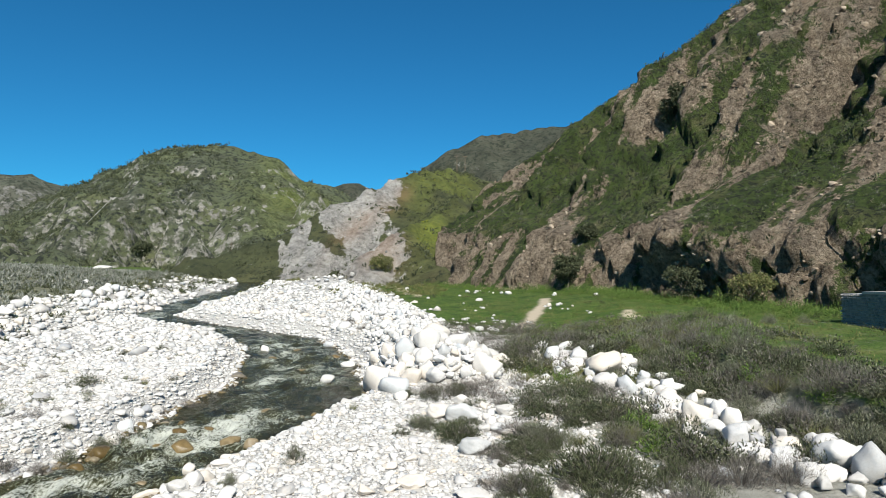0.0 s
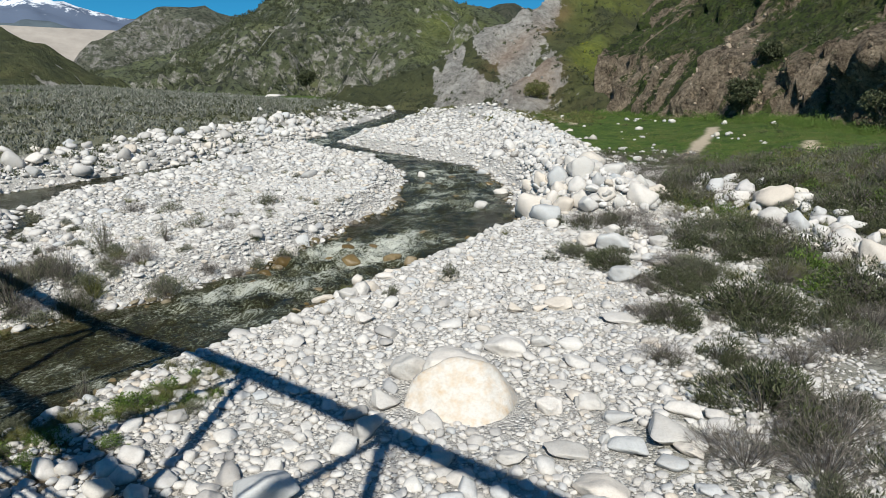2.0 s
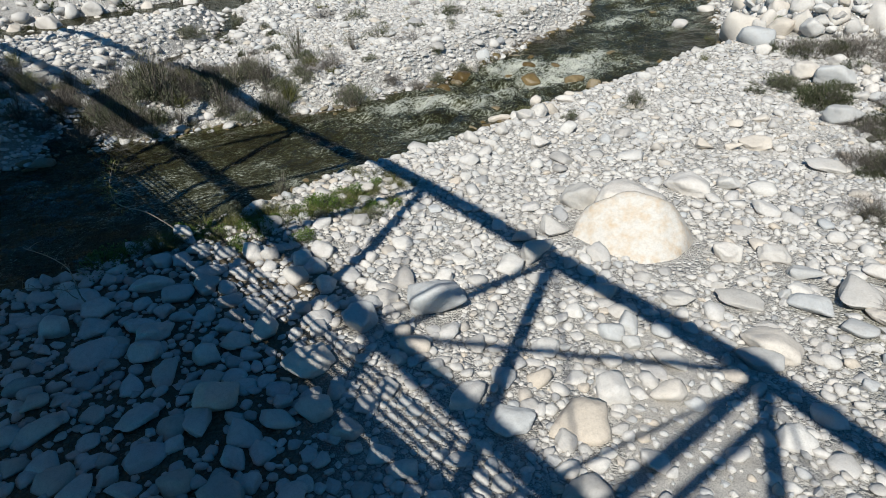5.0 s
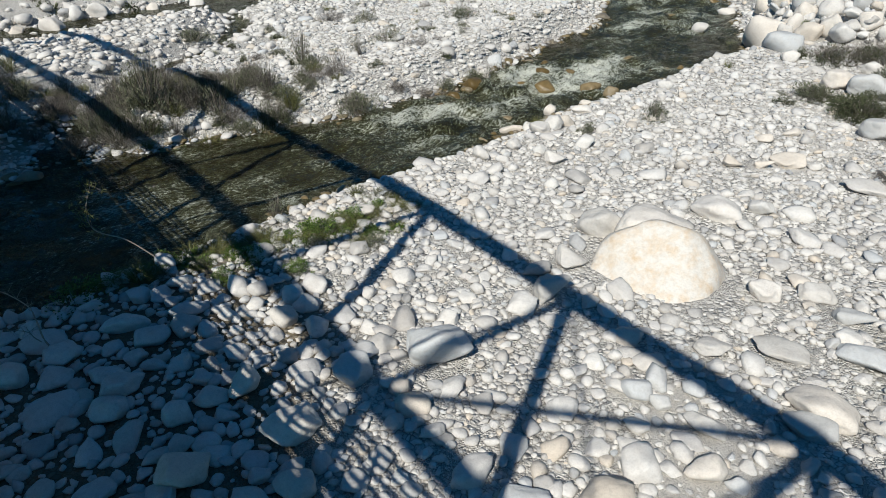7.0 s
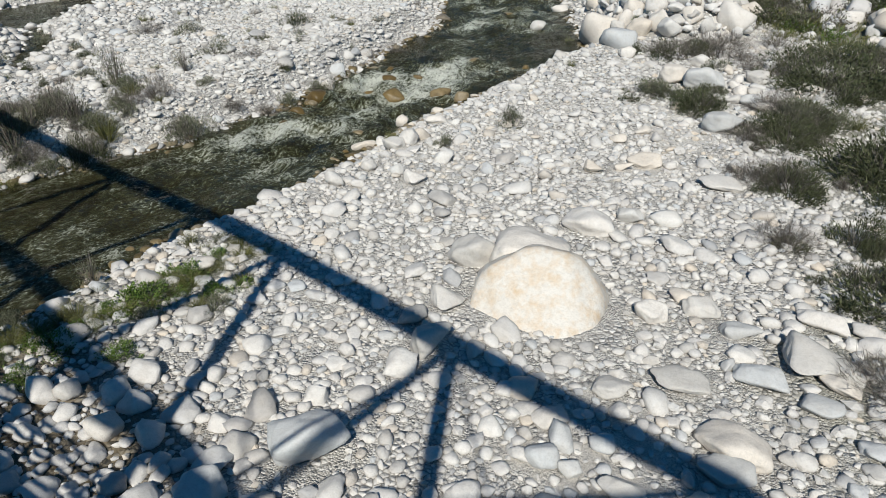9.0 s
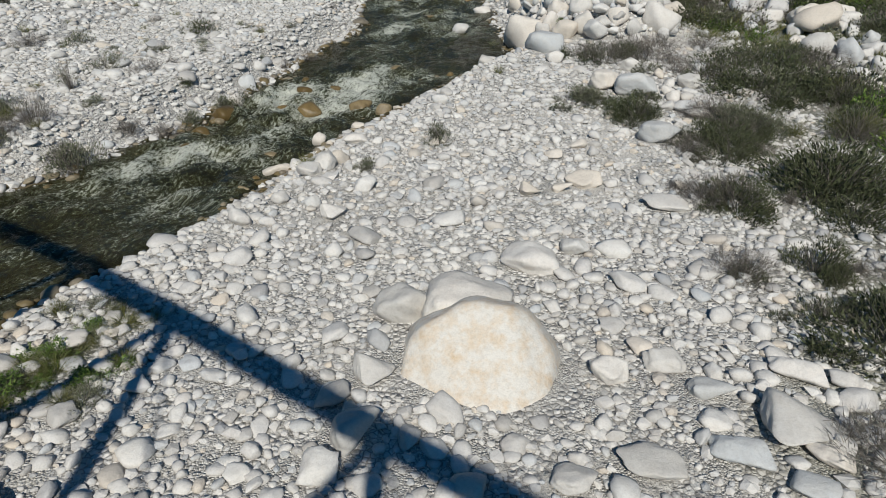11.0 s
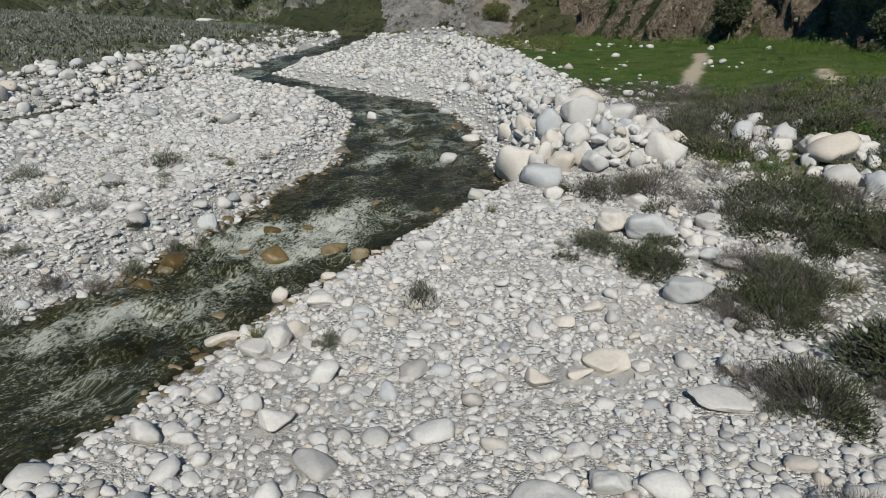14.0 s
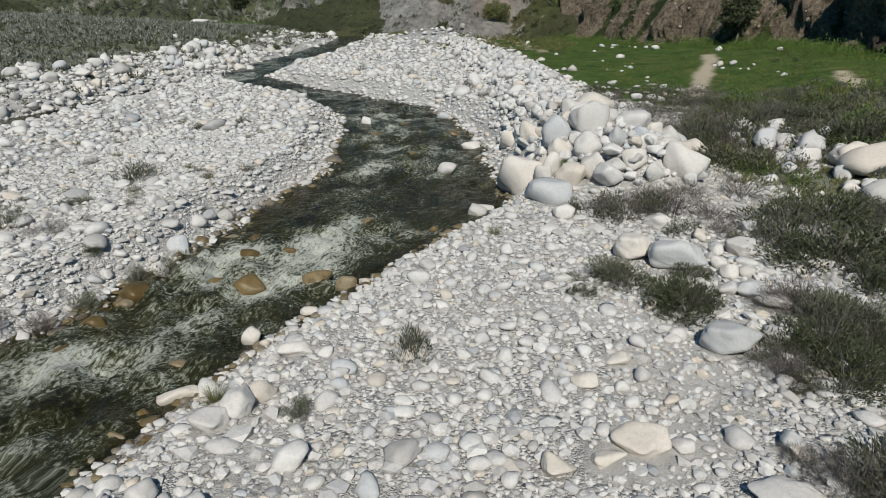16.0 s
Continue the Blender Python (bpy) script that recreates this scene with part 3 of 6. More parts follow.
# ---- hills ----
def hill(name, label, ridges, slope, box, step, mat, rough, seed, bare_at=0.55, carve=0.0, shape=None, tint=None, bare_fn=None, lush=None, zmin=-3, bare_scale=1.0, rill=0.0):
    """A hill under its ridge lines: each falls off by its slope, cut by gullies."""
    xs, ys = np.arange(box[0], box[1], step), np.arange(box[2], box[3], step)
    X, Y = np.meshgrid(xs, ys)
    wob = rough * 1.6
    Xw, Yw = X + wob * fbm(X, Y, rough * 5, 3, seed + 40), Y + wob * fbm(X, Y, rough * 5, 3, seed + 50)
    Z = np.full(X.shape, -1e9)
    for r in ridges:
        d, (h,) = line_distance(Xw, Yw, r)
        fall = slope * d
        Z = np.maximum(Z, h - fall * (1 + carve * ridged(X, Y, rough * 6, 3, seed + 9) * smooth(0, rough * 4, d)))
    Z = Z + rough * fbm(X, Y, rough * 3, 5, seed, 0.55) * smooth(-10, 10, Z)
    if rill:
        Z = Z + rill * ridged(X + 3 * fbm(X, Y, 15, 2, seed + 21), Y * 0.25, 7, 3, seed + 20)
    if shape is not None:
        Z = shape(X, Y, Z)
    gy_, gx_ = np.gradient(Z, step)
    steep = np.hypot(gx_, gy_)
    bare = bare_scale * smooth(bare_at, bare_at + 0.5, steep) if bare_fn is None else bare_fn(X, Y, Z, steep)
    a = {"bare": bare, "tint": tint(X, Y, Z) if tint else np.zeros_like(Z), "lush": lush(X, Y, Z) if lush else np.zeros_like(Z)}
    f = grid_faces(len(xs), len(ys))
    ok = (Z.ravel()[f] > zmin).any(1)
    u, inv_ = np.unique(f[ok], return_inverse=True)
    v = np.stack([X, Y, Z], -1).reshape(-1, 3)[u]
    ob = link_mesh(name, v, inv_.reshape(-1, 4), mat, attrs={k: w.ravel()[u] for k, w in a.items()})
    tagged(ob, label, "hill", kind="structure")
    return X, Y, Z, bare


A_RIDGE = [(-531, 598, 43), (-449, 638, 65), (-373, 662, 99), (-321, 667, 126), (-274, 666, 143), (-216, 666, 145), (-184, 665, 137), (-157, 682, 118), (-129, 729, 108), (-112, 792, 97), (-92, 855, 68)]
A_SPUR = [(-216, 666, 145), (-170, 575, 92), (-141, 500, 54), (-129, 410, 24)]
A_SPUR2 = [(-321, 667, 126), (-301, 565, 80), (-262, 449, 38), (-240, 400, 20)]
hill_a = hill("hill_1", "rounded green hill with dark scrub and pale outcrops", [A_RIDGE, A_SPUR, A_SPUR2], 0.46, (-760, 120, 300, 900), 5.0, M_HILL, 8, 60, 0.55, 0.45, zmin=2, bare_scale=0.75,
              lush=lambda X, Y, Z: 0.5 * np.exp(-(((X + 125 + 0.25 * (Y - 560)) / 38) ** 2 + ((Y - 570) / 130) ** 2)) * smooth(-0.25, 0.15, fbm(X, Y, 40, 3, 68)))
B_RIDGE = [(-669, 743, 63), (-665, 812, 108), (-647, 889, 146), (-613, 913, 157), (-585, 931, 156), (-540, 958, 144), (-485, 987, 112)]
hill("hill_2", "grey rocky hill with thin scrub", [B_RIDGE], 0.6, (-900, -250, 600, 1150), 8.0, M_GREYHILL, 16, 70, 0.4, 0.4, zmin=2, bare_scale=0.75)
C_RIDGE = [(-480, 200, 110), (-340, 263, 64), (-331, 304, 56), (-327, 323, 48), (-317, 347, 37), (-311, 365, 27)]
hill("hill_3", "low green hillside with mustard flowers", [C_RIDGE], 0.5, (-600, -200, 120, 460), 4.0, M_SLIDE, 7, 80, 0.9, 0.2, zmin=2)
E_RIDGE = [(-3900, 2200, 480), (-3344, 2860, 508), (-3243, 2973, 558), (-3171, 3050, 602), (-3104, 3118, 630), (-2992, 3226, 602), (-2882, 3325, 562), (-2740, 3442, 549), (-2508, 3615, 493), (-2000, 3900, 330)]
G_RIDGE = [(-140, 830, 60), (-69, 847, 110), (-19, 880, 154), (32, 899, 193), (105, 914, 228), (135, 920, 231), (184, 922, 228), (244, 918, 233), (400, 900, 240)]
hill("hill_4", "dark chaparral mountain shoulder with grey scree", [G_RIDGE], 0.62, (-420, 620, 540, 1200), 8.0, M_DARKHILL, 18, 90, 0.75, 0.45, zmin=2, bare_scale=0.6)
F_RIDGE = [(-340, 1262, 130), (-282, 1269, 167), (-227, 1280, 191), (-177, 1288, 203), (-127, 1294, 182), (-73, 1298, 158), (20, 1300, 120)]
hill("hill_5", "distant dark green hilltop", [F_RIDGE], 0.55, (-700, 300, 950, 1550), 14.0, M_DARKHILL, 18, 95, 0.8, 0.2, zmin=2)

H_RIDGE = [(-105, 212, 9), (-89, 217, 13), (-70, 224, 19), (-52, 234, 26), (-41, 242, 32), (-27, 257, 43), (-13, 275, 53), (1, 295, 57), (20, 329, 58), (41, 358, 61), (90, 420, 80)]
H_KNOB = [(-21, 184, 15), (-15, 189, 21), (-12, 195, 22), (-5, 220, 28), (5, 250, 40)]


def slide_bare(X, Y, Z, steep):
    slips = 0.95 * smooth(-0.08, 0.16, fbm(X + 0.3 * Y, Y * 0.25, 6, 4, 121)) * smooth(-100, -84, X)
    ragged = X + 16 * fbm(X, Y * 0.5 + Z, 12, 4, 123)
    scar = np.maximum(slips, smooth(-48, -38, ragged) * (0.62 + 1.3 * fbm(X + 0.4 * Y, Y * 0.3, 7, 4, 119))) * smooth(-8, -20, ragged) * smooth(5, 10, Z)
    low = 0.7 * smooth(30, 14, Z) * (0.2 + 0.8 * fbm(X, Y * 0.3, 9, 3, 118))
    return np.clip(scar * 0.95 + low + 0.25 * smooth(0.9, 1.5, steep) + 0.5 * np.exp(-(((X + 19) / 7) ** 2 + ((Y - 184) / 8) ** 2)), 0, 1.1)


def slide_tint(X, Y, Z):
    return np.clip(0.34 * smooth(-46, -32, X) * smooth(-10, -16, X) * np.exp(-((Z - 0.9 * (X + 62)) / 6) ** 2) * (0.7 + fbm(X, Y, 8, 3, 117)) + 0.4 * np.exp(-(((X + 18) / 7) ** 2 + ((Y - 184) / 9) ** 2)), 0, 0.85)


hill_h = hill("hill_6", "landslide hill with white and orange scar, mustard-green crown", [H_RIDGE, H_KNOB], 0.62, (-150, 160, 140, 460), 1.5, M_SLIDE, 4.0, 110, 0.9, 0.3, bare_fn=slide_bare, tint=slide_tint, zmin=3, rill=1.6,
              lush=lambda X, Y, Z: np.clip(0.5 * np.exp(-(((X - 2) / 22) ** 2 + ((Y - 285) / 45) ** 2)) + 0.9 * np.exp(-(((X + 4) / 7) ** 2 + ((Y - 205) / 22) ** 2)), 0, 0.9) * smooth(-0.3, 0.0, fbm(X, Y, 14, 3, 69)))


# the conglomerate cliff and the steep slope above it
FOOT = [(-1, 172), (7, 152), (16, 136), (24, 124), (33, 111), (40, 99), (46, 90), (53, 80), (60, 68), (70, 48)]
CREST_X, CREST_Y, CREST_Z = [-4, 0, 2, 12, 38, 57, 79, 95, 103, 121, 142, 260], [172, 175, 180, 190, 204, 207, 208, 207, 209, 207, 206, 200], [8, 23, 27, 36, 52, 64, 80, 89, 96, 109, 120, 190]


def foot_depth(X, Y):
    """Metres behind the foot line."""
    d, _ = line_distance(X, Y, FOOT)
    foot_x = np.interp(Y, [p[1] for p in FOOT[::-1]], [p[0] for p in FOOT[::-1]])
    return np.where(X > foot_x, d, -d)


def cliff_height(X, Y):
    inside = foot_depth(X, Y)
    along = X * 0.49 - Y * 0.87 + 9 * fbm(X, Y, 22, 3, 131)
    gully = ridged(along, inside * 0.22, 21, 3, 130)
    tooth = np.mod(along / 23.0 + 0.7 * fbm(X, Y, 30, 2, 132), 1.0)
    rib = smooth(0.0, 0.2, tooth) * (1 - smooth(0.3, 1.0, tooth)) * (0.65 + 0.8 * fbm(X, Y, 40, 2, 135))
    inside = inside + ((1.2 + 4.0 * smooth(14, 45, inside)) * gully + 10.0 * smooth(14, 34, inside) * (rib - 0.35)) * smooth(0, 10, inside) + 0.8 * fbm(X, Y, 4, 3, 133)
    straight = X * 0.49 - Y * 0.87 + 4 * fbm(X, Y, 14, 3, 151)
    for at, wide_, out in ((-99, 9, 15), (-121, 7, 8), (-62, 7, 8), (-140, 6, 5)):
        inside = inside + out * smooth(at, at + wide_, straight) * (1 - smooth(at + wide_, at + wide_ + 32, straight)) * smooth(16, 30, inside) * (1 - smooth(58, 72, inside))
    z0 = bar_level(Y) + 1.2
    face = np.interp(inside, [-6, 0, 3, 8, 13, 22, 36, 50, 66, 82, 120, 260], [-4, 0, 5.5, 12, 15.5, 22, 31.5, 49, 66, 75, 100, 190])
    back = np.interp(X, CREST_X, CREST_Z) - 0.75 * np.clip(Y - np.interp(X, CREST_X, CREST_Y), 0, 1e9)
    return np.minimum(z0 + face, back + 1.5 * fbm(X, Y, 7, 3, 134))


xs, ys = np.arange(-14, 190, 0.75), np.arange(46, 270, 0.75)
CX, CY = np.meshgrid(xs, ys)
CZ = cliff_height(CX, CY)
CZ = CZ + 2.2 * fbm(CX, CY, 6, 4, 136) + 0.8 * fbm(CX, CY, 2.0, 3, 137)
cgy, cgx = np.gradient(CZ, 0.75)
csteep = np.hypot(cgx, cgy)
bulge = smooth(0.8, 1.5, csteep)
rise = CZ - bar_level(CY) - 1.2
patchy = fbm(CX + CZ * 0.5, CY - CZ * 0.3, 17, 4, 140)
alongf = CX * 0.49 - CY * 0.87 + 6 * fbm(CX, CY, 16, 3, 148)
level = np.interp(rise + 9 * patchy, [0, 11, 15, 27, 33, 58, 68, 90], [0.68, 0.64, 0.3, 0.28, 0.42, 0.4, 0.08, 0.03])
cbare = np.clip(level + 0.75 * fbm(alongf, CZ * 0.45, 8, 4, 149) + 0.7 * fbm(alongf, CZ * 0.22, 3.2, 3, 152) + 0.3 * smooth(0.85, 1.5, csteep) - 0.1, 0, 1)
nrm = np.sqrt(1 + csteep ** 2)
lump = (2.6 * fbm(CX + CZ * 0.7, CY - CZ * 0.6, 3.2, 4, 143) + 2.2 * ridged(CX * 0.49 - CY * 0.87, CZ * 0.2, 4.0, 3, 144)) * bulge
hollow = 8.0 * smooth(1.5, 11, rise) * smooth(24, 14, rise) * smooth(119, 111, CY) * smooth(70, 79, CY) * (0.8 + 0.9 * fbm(CX, CY, 14, 2, 147))
CV = np.stack([CX - cgx / nrm * lump - 0.87 * hollow, CY - cgy / nrm * lump - 0.49 * hollow, CZ + lump / nrm * 0.4], -1).reshape(-1, 3)
cf = grid_faces(len(xs), len(ys))
okc = (CZ.ravel()[cf] > bar_level(CY).ravel()[cf] - 1.5).any(1)
uc, ic = np.unique(cf[okc], return_inverse=True)
cliff = link_mesh("hill_7", CV[uc], ic.reshape(-1, 4), M_CLIFF, attrs={"bare": cbare.ravel()[uc], "tint": np.zeros(len(uc)), "lush": np.zeros(len(uc))})
tagged(cliff, "tan conglomerate cliff below a steep green slope", "cliff", kind="structure")


# snow mountain, dam
def snow_material():
    m, t, b = material("snow_mountain", 0.9)
    p = coords(t)
    sepz = t.nodes.new("ShaderNodeSeparateXYZ")
    t.links.new(p, sepz.inputs[0])
    f = calc(t, "ADD", calc(t, "MULTIPLY", calc(t, "SUBTRACT", sepz.outputs[2], 520), 0.006), calc(t, "MULTIPLY", calc(t, "SUBTRACT", noise_tex(t, p, 0.012, 8, 0.75), 0.5), 3.0))
    # the bare rock's blue is distance haze, put into its colour
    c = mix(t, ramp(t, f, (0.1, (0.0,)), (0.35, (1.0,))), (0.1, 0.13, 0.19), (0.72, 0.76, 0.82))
    t.links.new(c, b.inputs["Base Color"])
    return m


M_SNOW = snow_material()
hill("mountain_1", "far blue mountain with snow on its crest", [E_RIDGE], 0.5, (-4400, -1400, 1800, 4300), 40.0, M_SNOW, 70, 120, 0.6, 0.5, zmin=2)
# haze is put into the foothill's base colour too
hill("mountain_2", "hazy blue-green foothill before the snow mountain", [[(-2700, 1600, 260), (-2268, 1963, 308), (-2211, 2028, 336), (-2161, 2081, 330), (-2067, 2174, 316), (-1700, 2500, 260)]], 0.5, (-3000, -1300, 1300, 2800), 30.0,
     plain_material("haze_tinted_foothill", (0.1, 0.13, 0.15), 0.95, 0, 0.3, 0.01), 40, 125, 0.8, 0.3, zmin=2)
dam_u = Vector((133, 121, 0)).normalized()
dam_n = Vector((dam_u.y, -dam_u.x, 0))
vs, fs = [], []
c0 = Vector((-1008, 971, 0))
for k in range(26):
    q = c0 + dam_u * (-260 + 26 * k)
    for out, z in ((-8, 0), (-8, 146), (6, 146), (80, 108), (86, 108), (170, 64), (176, 64), (300, 4)):
        vs.append(q + dam_n * out + Vector((0, 0, z)))
for k in range(25):
    for j in range(7):
        fs.append((k * 8 + j, k * 8 + j + 1, k * 8 + j + 9, k * 8 + j + 8))
dam = link_mesh("dam", [tuple(v) for v in vs], fs, M_DAM, smooth_shade=False)
tagged(dam, "pale earth and rockfill dam across the valley", "dam", kind="structure")

# ---- the bridge behind and above the walk, whose shadow falls on the bar ----
U, N = Vector((0.931, -0.365, 0)), Vector((0.365, 0.931, 0))
DECK = 5.38
TRUSS = (-0.55, -6.1)
MID = sum(TRUSS) / 2
PANELS = [9.0 - 5.75 * k for k in range(12)]
LAST = len(PANELS) - 1
TOPS = [11.3, 13.0, 13.4, 14.0, 14.4, 14.5, 14.5, 14.4, 14.0, 13.5, 12.9, 11.6]
ENDS = (14.75, 9.0 - 5.75 * 12)


def spot(u, n, z):
    return U * u + N * n + Vector((0, 0, z))


def box_beam(bm, p, q, w, h):
    d = (q - p).normalized()
    side = d.cross(Vector((0, 0, 1)))
    side = side.normalized() if side.length > 1e-3 else Vector(N)
    up = side.cross(d)
    vs = [bm.verts.new(e + side * a * w / 2 + up * b * h / 2) for e in (p, q) for a, b in ((-1, -1), (1, -1), (1, 1), (-1, 1))]
    for f in ((0, 1, 2, 3), (7, 6, 5, 4), (0, 4, 5, 1), (1, 5, 6, 2), (2, 6, 7, 3), (3, 7, 4, 0)):
        bm.faces.new([vs[i] for i in f])


def part(name, bm, mat, parent, label=""):
    me = bpy.data.meshes.new(name)
    bmesh.ops.recalc_face_normals(bm, faces=bm.faces)
    bm.to_mesh(me)
    bm.free()
    me.materials.append(mat)
    ob = new(name, me)
    ob.parent = parent
    if label:
        tagged(ob, label)
    return ob


def beam_part(name, pieces, mat, parent):
    bm = bmesh.new()
    for p, q, w, h in pieces:
        box_beam(bm, p, q, w, h)
    return part(name, bm, mat, parent)


bridge = tagged(empty("truss_bridge"), "red-brown steel truss bridge with concrete deck and pipe rails", "bridge")
beam_part("deck", [(spot(ENDS[0] + 3, MID, DECK - 0.22), spot(ENDS[1] - 3, MID, DECK - 0.22), TRUSS[0] - TRUSS[1] - 0.3, 0.4)], M_CONCRETE, bridge)
for n in TRUSS:
    for k in range(LAST):
        beam_part("top_chord", [(spot(PANELS[k], n, TOPS[k]), spot(PANELS[k + 1], n, TOPS[k + 1]), 0.42, 0.42)], M_STEEL, bridge)
    beam_part("bottom_chord", [(spot(ENDS[0], n, DECK - 0.3), spot(ENDS[1], n, DECK - 0.3), 0.3, 0.34)], M_STEEL, bridge)
    beam_part("end_post", [(spot(PANELS[0], n, TOPS[0]), spot(ENDS[0], n, DECK - 0.2), 0.46, 0.46)], M_STEEL, bridge)
    beam_part("end_post", [(spot(PANELS[-1], n, TOPS[-1]), spot(ENDS[1], n, DECK - 0.2), 0.46, 0.46)], M_STEEL, bridge)
    for k, u in enumerate(PANELS):
        beam_part("post", [(spot(u, n, DECK - 0.3), spot(u, n, TOPS[k] - 0.21), 0.26, 0.24)], M_STEEL, bridge)
        if k < LAST:
            a, b = (k, k + 1) if k < 7 else (k + 1, k)
            beam_part("diagonal", [(spot(PANELS[a], n, TOPS[a] - 0.2), spot(PANELS[b], n, DECK - 0.2), 0.06, 0.08)], M_STEEL, bridge)
    rail_n = n + 0.17 if n > -3 else n - 0.17
    beam_part("kerb", [(spot(ENDS[0] + 2, rail_n, DECK + 0.13), spot(ENDS[1] - 2, rail_n, DECK + 0.13), 0.2, 0.3)], M_CONCRETE, bridge)
    for z in (0.5, 0.73, 0.96, 1.17):
        beam_part("rail", [(spot(ENDS[0] + 2, rail_n, DECK + z), spot(ENDS[1] - 2, rail_n, DECK + z), 0.06, 0.07)], M_STEEL, bridge)
    for k in range(45):
        u = ENDS[0] + 1.5 - 1.93 * k
        q = rail_n + (-0.07 if n > -3 else 0.07)
        beam_part("rail_post", [(spot(u, q, DECK - 0.3), spot(u, q, DECK + 1.16), 0.07, 0.07)], M_STEEL, bridge)
for k, u in enumerate(PANELS):
    wide = 0.13 if k in (1, LAST - 1) else 0.2
    beam_part("cross_strut", [(spot(u, TRUSS[0], TOPS[k]), spot(u, TRUSS[1], TOPS[k]), wide, wide)], M_STEEL, bridge)
    if k in (1, LAST - 1):
        beam_part("cross_strut", [(spot(u, TRUSS[0], TOPS[k] - 0.3), spot(u, TRUSS[1], TOPS[k] - 0.3), 0.13, 0.13)], M_STEEL, bridge)
        beam_part("sway_strut", [(spot(u, TRUSS[0], TOPS[k] - 1.28), spot(u, TRUSS[1], TOPS[k] - 1.28), 0.16, 0.16)], M_STEEL, bridge)
    if k in (1, LAST - 2):
        beam_part("lateral_brace", [(spot(u, TRUSS[0], TOPS[k]), spot(PANELS[k + 1], TRUSS[1], TOPS[k + 1]), 0.11, 0.14)], M_STEEL, bridge)
    if k in (0, 1, 2):
        beam_part("lateral_brace", [(spot(u, TRUSS[1], TOPS[k]), spot(PANELS[k + 1], TRUSS[0], TOPS[k + 1]), 0.05, 0.07)], M_STEEL, bridge)
for u, base in ((ENDS[0] + 1.6, -1.2), (ENDS[1] - 1.6, -2.5)):
    mid = (DECK - 0.43 + base) / 2
    beam_part("abutment", [(spot(u - 1.6, MID, mid), spot(u + 1.6, MID, mid), 6.4, DECK - 0.43 - base)], M_CONCRETE, bridge)


# ---- stones ----
rng = np.random.default_rng(7)


def ico(level):
    bm = bmesh.new()
    bmesh.ops.create_icosphere(bm, subdivisions=level, radius=1)
    v = np.array([p.co[:] for p in bm.verts])
    f = np.array([[q.index for q in p.verts] for p in bm.faces])
    bm.free()
    return v, f


def stone_shape(dirs, r, facets=9, hard=7.0, rough=0.0, least=0.58):
    """A rounded river stone: planes round a ball, softened into one another, longest along x."""
    # planes spread evenly over the ball by a jittered spiral
    k = np.arange(facets) + 0.5
    ph, zz = k * 2.39996 + r.uniform(0, 6.3), 1 - 2 * k / facets
    pn = np.stack([np.sqrt(1 - zz * zz) * np.cos(ph), np.sqrt(1 - zz * zz) * np.sin(ph), zz], 1) + r.normal(size=(facets, 3)) * 0.28
    pn /= np.linalg.norm(pn, axis=1)[:, None]
    c = r.uniform(least, 1.0, facets)
    s = np.clip(dirs @ pn.T, 0, None) / c
    v = dirs / ((s ** hard).sum(1) ** (1 / hard))[:, None]
    v = v / np.abs(v).max(0)
    if rough:
        v = v * (1 + rough * fbm(v[:, 0] * 3 + v[:, 2] * 1.7, v[:, 1] * 3 - v[:, 2] * 2.1, 1.6, 4, int(r.integers(999))))[:, None]
    return v


LODS = {}
for lev in (1, 2, 3):
    d, f = ico(lev)
    LODS[lev] = ([stone_shape(d, rng, 11, 16.0, 0.0 if lev == 1 else 0.2) for _ in range(24)], f)


def stones_mesh(name, places, lev, mat, parent=None, soft_edges=True):
    """Many stones as one mesh: rows of x, y, z, half length, width ratio, height ratio, heading, lean."""
    shapes, f = LODS[lev]
    P = np.asarray(places, float)
    V, Fs, base = [], [], 0
    pick = rng.integers(0, len(shapes), len(P))
    for k, sh in enumerate(shapes):
        q = P[pick == k]
        if not len(q):
            continue
        v = sh[None] * np.stack([q[:, 3], q[:, 3] * q[:, 4], q[:, 3] * q[:, 5]], 1)[:, None, :]
        cl, sl = np.cos(q[:, 7])[:, None], np.sin(q[:, 7])[:, None]
        x, z = v[..., 0] * cl - v[..., 2] * sl, v[..., 0] * sl + v[..., 2] * cl
        c, s = np.cos(q[:, 6])[:, None], np.sin(q[:, 6])[:, None]
        w = np.stack([x * c - v[..., 1] * s, x * s + v[..., 1] * c, z], -1) + q[:, None, :3]
        V.append(w.reshape(-1, 3))
        Fs.append((f[None] + (np.arange(len(q)) * len(sh))[:, None, None] + base).reshape(-1, 3))
        base += len(q) * len(sh)
    return link_mesh(name, np.concatenate(V), np.concatenate(Fs), mat, parent, soft_edges)


MID_ME = []
for _ in range(12):
    ob = link_mesh("boulder", stone_shape(ico(3)[0], rng, 12, 13.0, 0.14, 0.72), ico(3)[1], M_BOULDER)
    MID_ME.append(ob.data)
    bpy.data.objects.remove(ob)
BIG = [stone_shape(ico(4)[0], rng, 13, 13.0, 0.16, 0.74) for _ in range(14)]
BIG_F = ico(4)[1]
BIG_ME = []
for v in BIG:
    ob = link_mesh("boulder", v, BIG_F, M_BOULDER)
    BIG_ME.append(ob.data)
    bpy.data.objects.remove(ob)
BLOCK_ME = []
for _ in range(10):
    ob = link_mesh("boulder", stone_shape(ico(3)[0], rng, 11, 15.0, 0.16, 0.72), ico(3)[1], M_BOULDER)
    BLOCK_ME.append(ob.data)
    bpy.data.objects.remove(ob)
ROUND_ME = []
